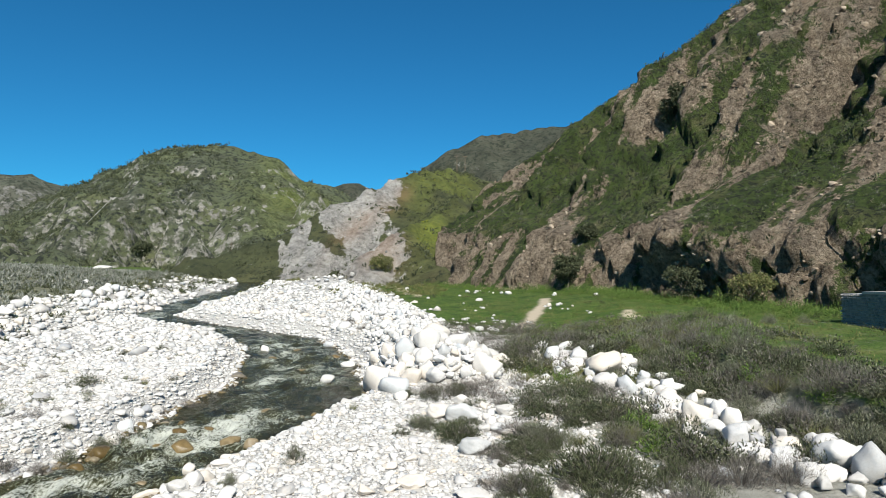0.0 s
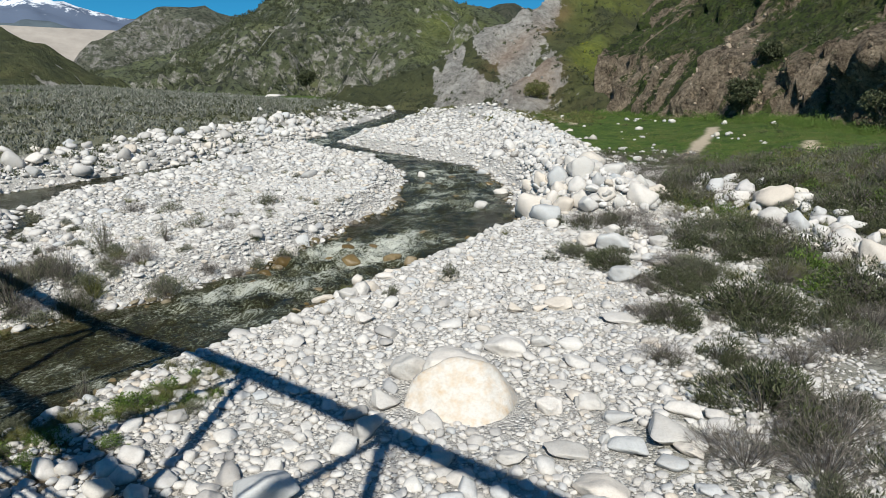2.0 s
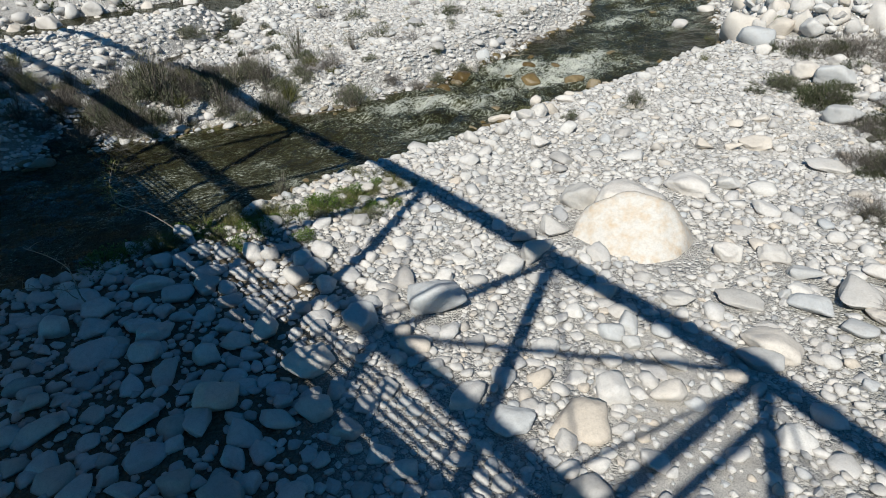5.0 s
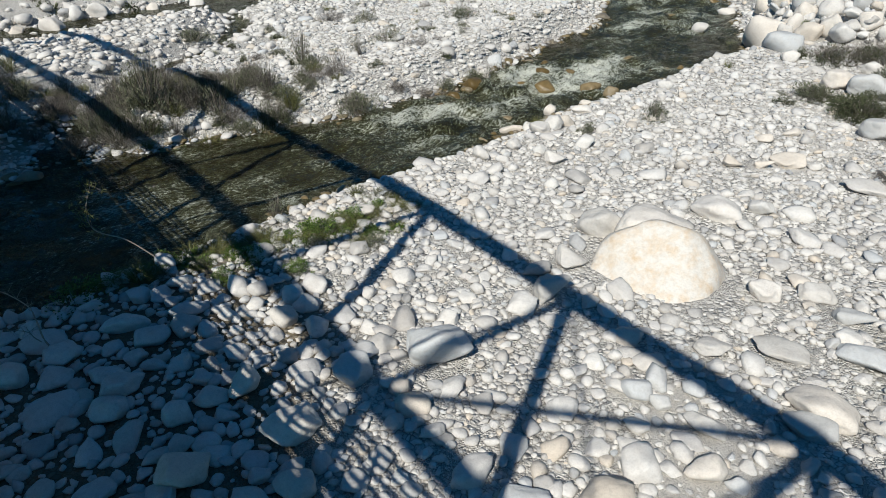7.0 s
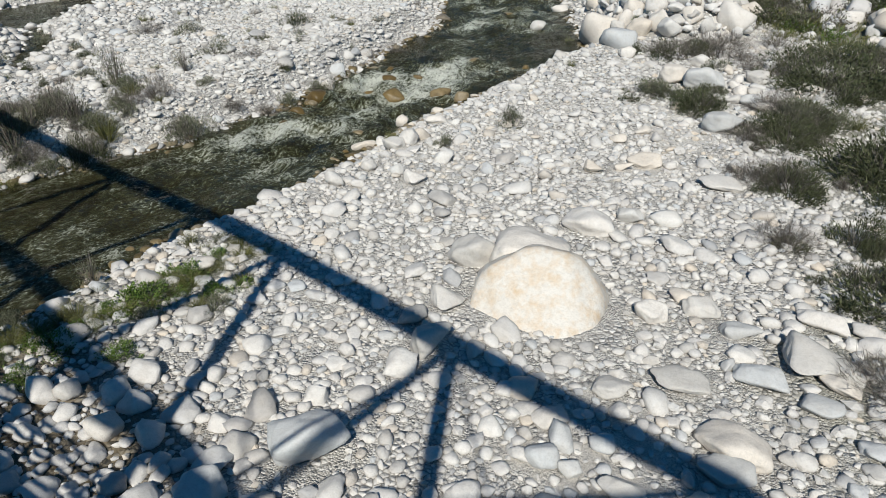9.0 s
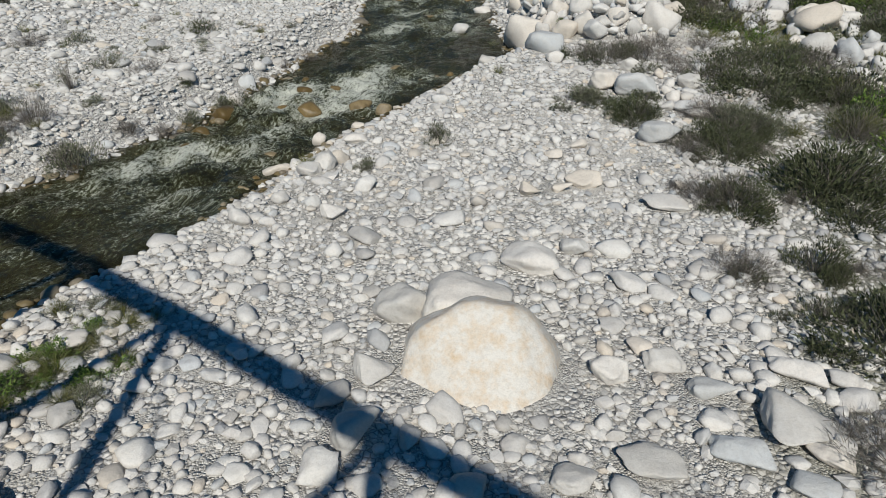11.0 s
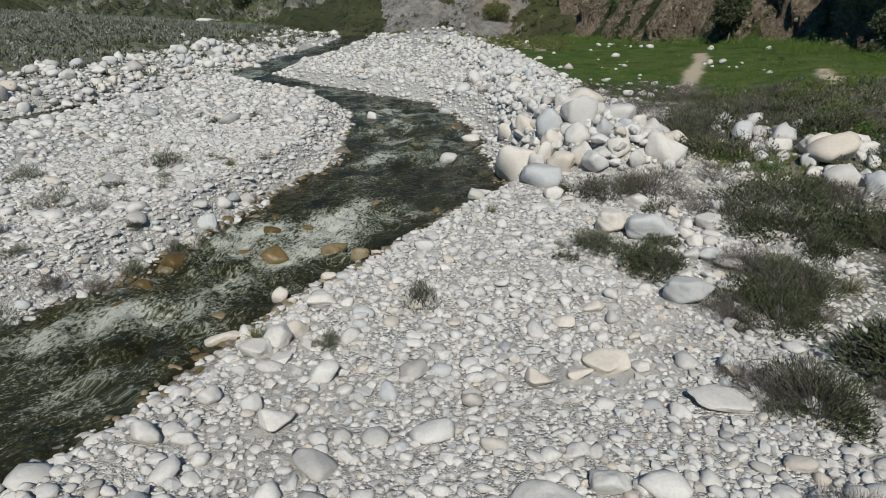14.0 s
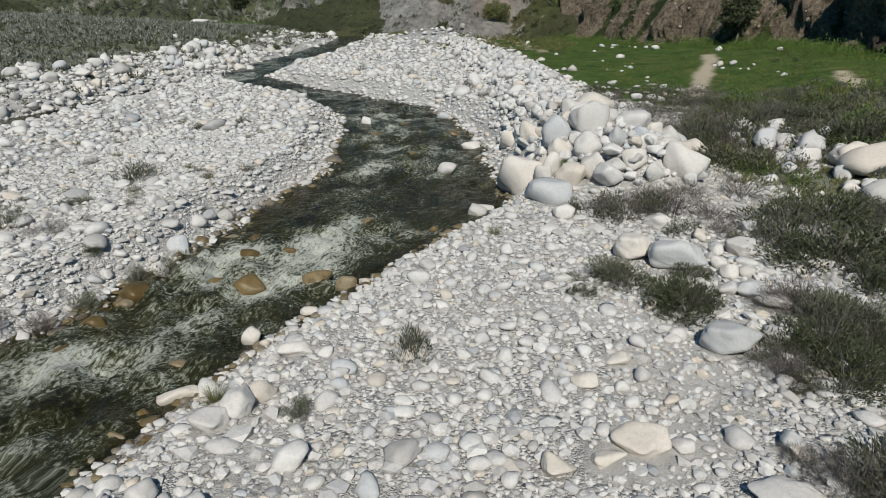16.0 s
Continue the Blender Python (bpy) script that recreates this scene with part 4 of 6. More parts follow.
for _ in range(6):
    ob = link_mesh("boulder", stone_shape(ico(4)[0], rng, 12, 7.0, 0.1, 0.82), BIG_F, M_WET)
    ROUND_ME.append(ob.data)
    bpy.data.objects.remove(ob)


def block_shape(dirs, planes, hard, rough, seed):
    """A worn block between given planes (normal, distance)."""
    pn = np.array([p[:3] for p in planes], float)
    pn /= np.linalg.norm(pn, axis=1)[:, None]
    s = np.clip(dirs @ pn.T, 0, None) / np.array([p[3] for p in planes])
    v = dirs / ((s ** hard).sum(1) ** (1 / hard))[:, None]
    return v * (1 + rough * fbm(v[:, 0] * 3 + v[:, 2] * 1.7, v[:, 1] * 3 - v[:, 2] * 2.1, 1.3, 5, seed))[:, None]


taken = np.zeros((2600, 1400), bool)
CELL = 0.05


def mark(x, y, r):
    i, j, k = int((y + 5) / CELL), int((x + 38) / CELL), max(1, int(r / CELL))
    if 0 <= i < 2600 and 0 <= j < 1400:
        taken[max(0, i - k):i + k + 1, max(0, j - k):j + k + 1] = True


def is_free(x, y, r):
    i, j, k = int((y + 5) / CELL), int((x + 38) / CELL), max(1, int(r * 0.42 / CELL))
    if not (0 <= i < 2600 and 0 <= j < 1400):
        return True
    return not taken[max(0, i - k):i + k + 1, max(0, j - k):j + k + 1].any()


boulder_count = 0


def boulder(x, y, wide, tall, heading, label, group, mat=None, deep=0.8, z=None, sink=0.22):
    """One loose boulder: its centre on the ground, width across, visible height."""
    global boulder_count
    me = (BIG_ME if y < 44 and wide > 0.8 else MID_ME)[boulder_count % 12]
    if "levee" in group or "meadow" in group:
        me = BLOCK_ME[boulder_count % 10]
    boulder_count += 1
    if mat is M_WET:
        me = ROUND_ME[boulder_count % 6]
    elif mat is not None:
        me = me.copy()
        me.materials.clear()
        me.materials.append(mat)
    ob = new("boulder", me)
    g = ground_at(x, y) if z is None else z
    half = tall / 2 / (1 - sink)
    ob.matrix_basis = pose(x, y, g + tall - half, rng.uniform(-8, 8), rng.uniform(-8, 8), heading) @ Matrix.Diagonal((wide / 2, wide * deep / 2, half, 1))
    tagged(ob, label, "boulder", group)
    mark(x, y, min(wide * 0.42, 1.1))
    return ob


BAR_LOW = [(-6.6, 11.4, 1.47, 0.73, 31, 0.8), (-7.7, 9.9, 0.84, 0.54, 39, 1.1), (-7.7, 8.2, 1.22, 0.45, 46, 0.8), (-12.2, 11.2, 0.67, 0.43, 50, 1.1), (-11.7, 11.4, 0.52, 0.33, 48, 1.1), (-10.2, 10.7, 0.7, 0.44, 46, 0.8),
           (-8.5, 6.4, 0.94, 0.46, 57, 0.8), (-9.3, 8.6, 0.72, 0.46, 50, 1.03), (-9.6, 8.0, 0.74, 0.27, 54, 0.8), (-9.9, 7.4, 0.6, 0.38, 57, 1.1), (-11.4, 7.4, 0.9, 0.42, 60, 0.8), (-13.3, 8.9, 1.1, 0.35, 59, 0.5)]
BAR_LOW2 = [(-12.3, 8.8, 0.8, 0.32, 58, 0.8), (-9.2, 6.9, 0.57, 0.22, 57, 0.8), (-6.8, 7.2, 0.77, 0.3, 46, 0.8), (-7.3, 6.6, 0.77, 0.24, 52, 0.7), (-5.6, 14.9, 1.12, 0.64, 20, 0.8), (-5.7, 16.6, 1.1, 0.49, 19, 0.8),
            (-3.5, 8.7, 0.93, 0.29, 22, 0.8), (-1.1, 10.9, 0.76, 0.41, 3, 0.8), (-12.2, 16.4, 0.8, 0.33, 38, 0.8), (-9.5, 5.4, 0.83, 0.34, 65, 0.8), (-13.6, 6.5, 0.77, 0.49, 68, 1.06)]
BAR_MID = [(-2.8, 21.6, 1.56, 0.58, 3, 0.8), (-1.7, 22.7, 0.83, 0.42, -1, 0.8), (-1.0, 17.5, 0.85, 0.46, -4, 0.8), (-0.3, 18.5, 0.62, 0.24, -6, 0.8), (0.2, 18.0, 1.05, 0.33, -9, 0.6), (0.8, 17.3, 1.11, 0.35, -11, 0.5),
           (2.1, 16.4, 1.82, 0.55, -18, 0.85), (2.8, 16.1, 0.8, 0.25, -21, 0.57), (2.6, 15.7, 0.88, 0.28, -21, 0.57), (1.1, 15.6, 1.06, 0.34, -15, 0.7), (-0.4, 15.2, 1.21, 0.38, -8, 0.73), (-1.7, 14.6, 0.82, 0.32, -1, 0.8)]
BAR_MID2 = [(0.5, 13.6, 1.37, 0.43, -14, 0.7), (2.1, 15.0, 0.76, 0.24, -20, 0.8), (0.3, 13.0, 1.02, 0.34, -14, 0.8), (-2.7, 13.5, 0.82, 0.29, 5, 0.8), (-2.5, 13.0, 0.58, 0.37, 3, 1.1), (-2.7, 12.4, 0.67, 0.37, 5, 0.8),
            (-2.2, 12.3, 0.46, 0.26, 2, 0.8), (-1.7, 13.0, 0.53, 0.29, -1, 0.8), (-1.3, 12.0, 0.9, 0.28, -4, 0.56), (2.7, 18.1, 1.12, 0.35, -18, 0.5), (1.1, 26.3, 1.49, 0.47, -8, 0.8)]
BAR_EDGE = [(-14.4, 31.5, 1.44, 0.45, 32, 0.72), (-13.9, 32.1, 0.47, 0.3, 30, 1.1), (-13.3, 29.8, 1.32, 0.42, 32, 0.5), (-10.8, 27.0, 0.98, 0.44, 29, 0.8), (-10.4, 27.7, 0.9, 0.58, 27, 1.1), (-11.5, 22.8, 0.67, 0.43, 42, 1.1),
            (-10.9, 24.6, 0.61, 0.39, 35, 1.1), (-8.9, 23.7, 1.03, 0.42, 29, 0.8), (-9.7, 24.4, 0.58, 0.37, 31, 0.83), (-13.2, 34.1, 0.86, 0.29, 26, 0.8), (-10.3, 30.8, 1.0, 0.32, 22, 0.5), (-11.7, 35.6, 0.76, 0.28, 21, 0.8)]
FRONT = [(-0.3, 39.3, 1.59, 1.02, -8, 1.1), (1.1, 42.7, 1.29, 0.6, -10, 0.8), (1.0, 38.1, 2.11, 1.0, -11, 0.8), (3.7, 40.2, 1.21, 0.7, -16, 0.8), (2.8, 40.0, 0.62, 0.4, -14, 1.1), (2.4, 41.4, 0.65, 0.41, -13, 1.1),
         (4.6, 42.6, 0.76, 0.49, -17, 1.1), (2.5, 38.3, 0.62, 0.39, -15, 0.8), (2.7, 37.5, 0.73, 0.47, -16, 0.92), (2.3, 36.0, 0.69, 0.44, -16, 1.1), (3.0, 35.9, 1.07, 0.47, -18, 0.8), (3.4, 35.2, 1.12, 0.53, -19, 0.8)]
FRONT2 = [(1.5, 32.5, 1.66, 0.9, -17, 0.8), (2.3, 33.3, 0.57, 0.36, -18, 1.1), (2.8, 32.9, 0.84, 0.53, -20, 0.8), (-1.4, 27.8, 1.35, 0.46, -10, 0.8), (-0.5, 27.8, 0.6, 0.24, -14, 0.8), (1.7, 28.1, 0.69, 0.34, -22, 0.8),
          (-2.2, 27.0, 0.91, 0.29, -7, 0.5), (-3.2, 26.5, 0.9, 0.39, -2, 0.8), (-2.4, 30.1, 0.8, 0.28, -5, 0.8), (-1.5, 31.3, 0.75, 0.32, -7, 0.8)]
CREAM_AT = Vector((-3.6, 17.3, 0.3))
CREAM_PLANES = [(0, -0.584, 0.812, 0.42), (0.1, 0.35, 0.93, 1.0), (-0.95, -0.1, 0.2, 1.5), (-0.7, 0.0, 0.71, 1.2), (0.97, -0.1, 0.15, 1.5), (0.75, 0.0, 0.66, 1.32),
                (0.6, -0.75, 0.1, 1.42), (0.75, 0.25, 0.6, 1.25), (-0.85, -0.5, 0.1, 1.75), (-0.5, 0.3, 0.8, 1.05), (0, 1, 0.1, 1.3), (0, 0, -1, 0.8), (-0.5, -0.8, 0.1, 1.55), (-0.3, -0.7, 0.65, 0.62), (0.45, -0.45, 0.77, 0.68)]
big = link_mesh("cream_boulder", block_shape(ico(5)[0], CREAM_PLANES, 15.0, 0.06, 5), ico(5)[1], M_CREAM)
big.location = CREAM_AT
tagged(big, "huge cream boulder with orange stain on the cobble bar", "boulder")
for dx in (-1.0, 0.0, 1.0):
    mark(-3.6 + dx, 17.2, 1.0)
boulder(-4.1, 18.9, 2.2, 1.15, 10, "white boulder leaning behind the huge cream boulder", "boulders of the bar", M_BOULDER, 0.8)
boulder(-5.5, 18.9, 1.35, 0.75, 30, "pale blue-grey boulder beside the huge cream boulder", "boulders of the bar", M_BOULDER, 0.8)
for row in BAR_LOW + BAR_LOW2 + BAR_MID + BAR_MID2 + BAR_EDGE + FRONT + FRONT2:
    boulder(*row[:5], "smooth pale grey granite boulder lying on the cobble bar", "boulders of the bar", None, row[5])

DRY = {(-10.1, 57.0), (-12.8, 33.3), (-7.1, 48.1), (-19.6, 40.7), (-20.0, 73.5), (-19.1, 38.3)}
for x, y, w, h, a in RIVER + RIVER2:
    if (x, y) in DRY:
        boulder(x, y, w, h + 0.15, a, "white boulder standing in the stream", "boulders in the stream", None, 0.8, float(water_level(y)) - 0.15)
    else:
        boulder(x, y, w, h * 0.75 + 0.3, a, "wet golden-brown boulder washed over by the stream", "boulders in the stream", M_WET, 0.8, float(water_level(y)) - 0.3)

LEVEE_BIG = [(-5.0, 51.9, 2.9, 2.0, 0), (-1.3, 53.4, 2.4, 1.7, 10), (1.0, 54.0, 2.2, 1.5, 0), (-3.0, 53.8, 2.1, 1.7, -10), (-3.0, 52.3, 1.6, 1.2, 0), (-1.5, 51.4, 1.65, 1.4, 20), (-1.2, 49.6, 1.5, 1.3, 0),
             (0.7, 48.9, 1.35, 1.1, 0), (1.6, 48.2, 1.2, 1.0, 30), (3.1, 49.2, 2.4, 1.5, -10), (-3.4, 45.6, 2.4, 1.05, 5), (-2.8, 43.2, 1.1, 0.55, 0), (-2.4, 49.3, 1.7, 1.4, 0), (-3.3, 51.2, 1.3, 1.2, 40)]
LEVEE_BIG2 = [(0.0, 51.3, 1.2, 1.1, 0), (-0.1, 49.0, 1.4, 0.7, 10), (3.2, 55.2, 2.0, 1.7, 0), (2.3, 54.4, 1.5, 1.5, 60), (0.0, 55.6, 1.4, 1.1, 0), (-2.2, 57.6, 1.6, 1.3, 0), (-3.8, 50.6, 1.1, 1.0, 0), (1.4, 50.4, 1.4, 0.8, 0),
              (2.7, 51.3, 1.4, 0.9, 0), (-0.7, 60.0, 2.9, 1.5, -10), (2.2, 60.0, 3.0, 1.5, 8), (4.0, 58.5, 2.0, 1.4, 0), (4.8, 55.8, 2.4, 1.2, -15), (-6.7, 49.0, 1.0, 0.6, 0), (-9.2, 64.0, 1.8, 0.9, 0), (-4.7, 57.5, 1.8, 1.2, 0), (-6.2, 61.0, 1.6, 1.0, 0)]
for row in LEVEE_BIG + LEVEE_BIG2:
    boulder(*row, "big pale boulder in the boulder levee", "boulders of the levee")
RIGHT_BIG = [(12.7, 53.6, 3.2, 1.6, 0), (14.6, 52.6, 2.3, 1.5, 30), (11.6, 46.8, 3.2, 1.6, -10), (14.7, 48.6, 1.6, 1.1, 0), (14.1, 41.5, 2.7, 1.5, 10), (12.0, 40.2, 1.5, 0.85, 0), (11.0, 55.3, 2.4, 1.2, 0),
             (10.8, 48.8, 1.7, 0.85, 30), (14.4, 37.8, 2.6, 1.6, -8), (16.3, 37.5, 1.7, 1.3, 0), (14.6, 43.2, 1.9, 1.2, 0), (15.7, 46.9, 1.7, 1.1, 50), (16.4, 31.7, 2.8, 1.5, 20)]
RIGHT_BIG2 = [(18.2, 28.2, 2.6, 2.1, 0), (14.7, 30.5, 1.8, 1.2, 60), (16.7, 35.8, 1.4, 1.0, 0), (16.2, 28.2, 2.0, 1.0, 0), (19.2, 30.6, 1.9, 1.2, 0), (12.1, 28.6, 1.1, 0.65, 0), (14.8, 53.6, 1.9, 1.3, 0), (13.2, 34.6, 1.0, 0.6, 0), (15.6, 33.2, 1.2, 0.8, 0), (13.6, 39.2, 1.3, 0.8, 0), (17.6, 33.6, 1.2, 0.7, 0), (9.9, 43.0, 1.0, 0.5, 0), (17.0, 40.8, 1.4, 0.9, 0)]
for row in RIGHT_BIG + RIGHT_BIG2:
    boulder(row[0], row[1], row[2] * 0.72, row[3] * 0.78, row[4], "pale boulder half sunk among scrub beside the bar", "boulders below the meadow")

# more boulders of the levee and of the terrace's front, as they come
made = 0
while made < 90:
    k = rng.uniform(0, 1) ** 1.4 * 5
    i = int(k)
    a, b = np.array(LEVEE[i]), np.array(LEVEE[i + 1])
    p = a + (b - a) * (k - i)
    x, y = p[0] + rng.normal() * p[3] * 0.4, p[1] + rng.normal() * 1.5
    s = rng.choice([0.7, 0.9, 1.2, 1.5], p=[0.4, 0.35, 0.2, 0.05]) * rng.uniform(0.85, 1.15) * (1.0 if y < 62 else 0.75)
    if is_free(x, y, s * 0.4) and bank_distance(np.array([x]), np.array([y]))[0] > 0:
        boulder(x, y, s, s * rng.uniform(0.5, 0.75), rng.uniform(0, 180), "pale boulder piled in the levee", "boulders of the levee")
    made += 1
made = 0
while made < 85:
    y = rng.uniform(30, 130)
    td_ = rng.uniform(-3, 13)
    x = float(-terrace_distance(np.array([0.0]), np.array([y]))[0]) * -1 - td_
    s = rng.choice([0.8, 1.2, 1.7, 2.3], p=[0.3, 0.35, 0.25, 0.1]) * rng.uniform(0.85, 1.15)
    boulder(x, y, s, s * rng.uniform(0.45, 0.7), rng.uniform(0, 180), "white boulder along the scrub terrace's edge", "boulders of the terrace edge")
    made += 1


boulder(-124, 237, 7.5, 2.6, 10, "lone white boulder on the terrace crest", "")


def stone_cover(x, y, k=1.0):
    d = bank_distance(x, y)
    cover = smooth(-0.7, 0.1, d)
    ld, (lh, lw) = line_distance(x, y, LEVEE)
    on_levee = smooth(1.15, 0.8, ld / lw)
    right = smooth(2.5, 8, x - 0.06 * (y - 20) + 2 * fbm(x, y, 6, 3, 44))
    cover = cover * np.maximum(1 - 0.74 * k * right, on_levee)
    cover = cover * (1 - 0.45 * k * smooth(0.02, 0.3, fbm(x, y, 7, 3, 21)) * smooth(-4, 0, x))
    cover = cover * (1 - 0.97 * smooth(7, 14, terrace_distance(x, y)))
    cover = cover * (1 - 0.5 * smooth(4.0, 1.2, d) * smooth(21, 15, y) * smooth(-24, -19, x))
    beyond_levee = smooth(0, 2.5, x - np.interp(y, [50, 58, 64, 80, 105, 150, 190], [5.5, 5, 3.4, 0.8, -5.5, -16, -22])) * smooth(52, 60, y)
    cover = cover * (1 - 0.96 * beyond_levee)
    return cover * (1 - 0.5 * k * smooth(0.12, 0.3, fbm(x, y, 5, 3, 23)) * (0.3 + 0.7 * smooth(-18, -12, x)))


def scatter(cell, chance, x0, x1, y0, y1, half, spread, k=1.0):
    xs_, ys_ = np.meshgrid(np.arange(x0, x1, cell), np.arange(y0, y1, cell))
    x = xs_.ravel() + rng.uniform(-0.5, 0.5, xs_.size) * cell
    y = ys_.ravel() + rng.uniform(-0.5, 0.5, xs_.size) * cell
    ok = rng.uniform(size=x.size) < chance * stone_cover(x, y, k)
    x, y = x[ok], y[ok]
    h = half * np.exp(rng.normal(size=len(x)) * spread)
    keep_ = []
    for i in range(len(x)):
        if is_free(x[i], y[i], h[i]):
            keep_.append(i)
            mark(x[i], y[i], h[i] * 0.58)
    x, y, h = x[keep_], y[keep_], h[keep_]
    wr, hr = rng.uniform(0.62, 0.95, len(x)), rng.uniform(0.4, 0.66, len(x))
    z = ground_height(x, y) + h * hr * rng.uniform(0.15, 0.5, len(x))
    return np.stack([x, y, z, h, wr, hr, rng.uniform(0, 6.3, len(x)), rng.normal(size=len(x)) * 0.16], 1)


def heap(cell, x0, x1, y0, y1, inside, half, spread, lift):
    """Boulders piled on one another, touching, wherever inside() says."""
    xs_, ys_ = np.meshgrid(np.arange(x0, x1, cell), np.arange(y0, y1, cell))
    x = xs_.ravel() + rng.uniform(-0.5, 0.5, xs_.size) * cell
    y = ys_.ravel() + rng.uniform(-0.5, 0.5, xs_.size) * cell
    ok = (rng.uniform(size=x.size) < inside(x, y)) & (bank_distance(x, y) > 0.1)
    x, y = x[ok], y[ok]
    h = half * np.exp(rng.normal(size=len(x)) * spread)
    wr, hr = rng.uniform(0.65, 0.95, len(x)), rng.uniform(0.55, 0.85, len(x))
    z = ground_height(x, y) + h * hr * rng.uniform(0.2, 0.75, len(x)) + lift * rng.uniform(0, 1, len(x))
    for i in range(len(x)):
        mark(x[i], y[i], h[i] * 0.5)
    return np.stack([x, y, z, h, wr, hr, rng.uniform(0, 6.3, len(x)), rng.normal(size=len(x)) * 0.3], 1)


def levee_inside(x, y):
    ld_, (lh_, lw_) = line_distance(x, y, LEVEE)
    return smooth(0.95, 0.7, ld_ / lw_)


def terrace_inside(x, y):
    td_ = terrace_distance(x, y)
    return smooth(-1.5, 0.5, td_) * smooth(15, 5, td_ + 6 * fbm(x, y, 8, 2, 71)) * 0.5


def rocks_inside(x, y):
    ld_, _ = line_distance(x, y, [(17, 28), (15.5, 36), (13.5, 43), (13, 50), (10.5, 57), (11, 62)])
    return smooth(4.0, 1.6, ld_) * 0.85


pile = np.concatenate([heap(1.25, -8, 9, 44, 60, levee_inside, 0.52, 0.36, 0.35), heap(0.95, -14, 4, 59, 92, levee_inside, 0.4, 0.36, 0.2), heap(0.75, -10, 8, 44, 70, levee_inside, 0.3, 0.3, 0.3), heap(1.3, -32, 0, 90, 150, levee_inside, 0.5, 0.3, 0.3),
                       heap(1.5, -85, -50, 20, 130, terrace_inside, 0.62, 0.35, 0.1), heap(1.0, 5, 22, 25, 66, rocks_inside, 0.46, 0.4, 0.25)])
def beside(*lines):
    def inside_(x, y):
        return np.maximum.reduce([smooth(2.6, 0.8, line_distance(x, y, ln)[0]) for ln in lines]) * 0.22
    return inside_


pile = np.concatenate([pile, heap(1.1, 2, 26, 70, 160, beside([(7, 79), (10, 88)], [(17, 100), (20, 90)], [(6, 141), (14, 128)], [(21, 118), (27, 108)]), 0.36, 0.35, 0.0)])
near_pile = (pile[:, 1] < 62) & (pile[:, 0] > -20) & (pile[:, 3] > 0.34)
tagged(stones_mesh("boulder_heap", pile[near_pile], 3, M_COBBLE), "pale boulders heaped in the levee and below the meadow", "boulders", kind="stuff")
tagged(stones_mesh("far_boulder_heap", pile[~near_pile], 2, M_COBBLE), "pale boulders heaped along the terrace and upper levee", "boulders", kind="stuff")
bar = tagged(empty("cobble_bar"), "river bar of smooth white and grey cobbles", "cobble bar")
rows3 = np.concatenate([scatter(0.74, 0.95, -18, -6, 1, 12, 0.33, 0.28), scatter(1.4, 0.2, -34, 12, 2, 60, 0.38, 0.25)])
rows2 = scatter(0.68, 0.55, -34, 14, 2, 62, 0.24, 0.3)
near_x = (np.abs(rows2[:, 0] + 4) < 10) & (rows2[:, 1] < 27)
picks = rows2[near_x][:280]
SHARED = []
for v in LODS[3][0][:12]:
    ob = link_mesh("cobble", v, LODS[3][1], stone_material("cobble_stone", False, PALE) if not SHARED else SHARED[0].materials[0])
    SHARED.append(ob.data)
    bpy.data.objects.remove(ob)
for i, (x, y, z, h, wr, hr, turn, lean) in enumerate(picks):
    ob = new("cobble", SHARED[i % 12])
    ob.parent = bar
    ob.matrix_basis = Matrix.Translation((x, y, z)) @ Euler((0, lean, turn)).to_matrix().to_4x4() @ Matrix.Diagonal((h, h * wr, h * hr, 1))
rest = np.concatenate([rows2[near_x][280:], rows2[~near_x]])
rows19 = scatter(0.42, 0.85, -34, 14, 2, 62, 0.165, 0.3)
rows13 = scatter(0.3, 1.0, -34, 10, 2, 36, 0.115, 0.3, 0.6)
rows13b = np.concatenate([scatter(0.32, 1.0, -34, 8, 36, 62, 0.125, 0.3, 0.6), scatter(0.24, 0.9, -34, -14, 22, 58, 0.09, 0.25, 0.5)])
rows9 = np.concatenate([scatter(0.21, 0.95, -17, 9, 3, 46, 0.08, 0.28, 0.45), scatter(0.15, 0.9, -13, 9, 7, 36, 0.056, 0.28, 0.3)])
mid = np.concatenate([rest, rows19[rows19[:, 1] < 25], rows13[rows13[:, 1] < 14]])
low = np.concatenate([rows9, rows13b, rows19[rows19[:, 1] >= 25], rows13[rows13[:, 1] >= 14]])
for places, lev in ((rows3, 3), (mid, 2), (low, 1)):
    ob = stones_mesh("cobbles", places, lev, M_COBBLE, bar, lev > 1)
    ob["kind"] = "stuff"
xw, yw = rng.uniform(-30, -3, 30000), rng.uniform(6, 80, 30000)
dw = bank_distance(xw, yw)
okw = (dw > -1.1) & (dw < 0.25) & (rng.uniform(size=len(xw)) < 0.5 * smooth(-1.1, -0.1, dw) + 0.08)
xw, yw = xw[okw], yw[okw]
hw = 0.15 * np.exp(rng.normal(size=len(xw)) * 0.4)
shore = np.stack([xw, yw, np.maximum(ground_height(xw, yw), water_level(yw) - 0.12) + hw * 0.12, hw, rng.uniform(0.65, 0.95, len(xw)), rng.uniform(0.4, 0.65, len(xw)), rng.uniform(0, 6.3, len(xw)), rng.normal(size=len(xw)) * 0.15], 1)
M_SHORE = stone_material("wet_shore_cobble", True, ((0.0, (0.1, 0.075, 0.035)), (0.4, (0.2, 0.155, 0.08)), (0.7, (0.3, 0.26, 0.19)), (1.0, (0.17, 0.15, 0.12))), 0.6, (0.06, 0.05, 0.025), 0.6)
M_SHORE.node_tree.nodes["Principled BSDF"].inputs["Roughness"].default_value = 0.35
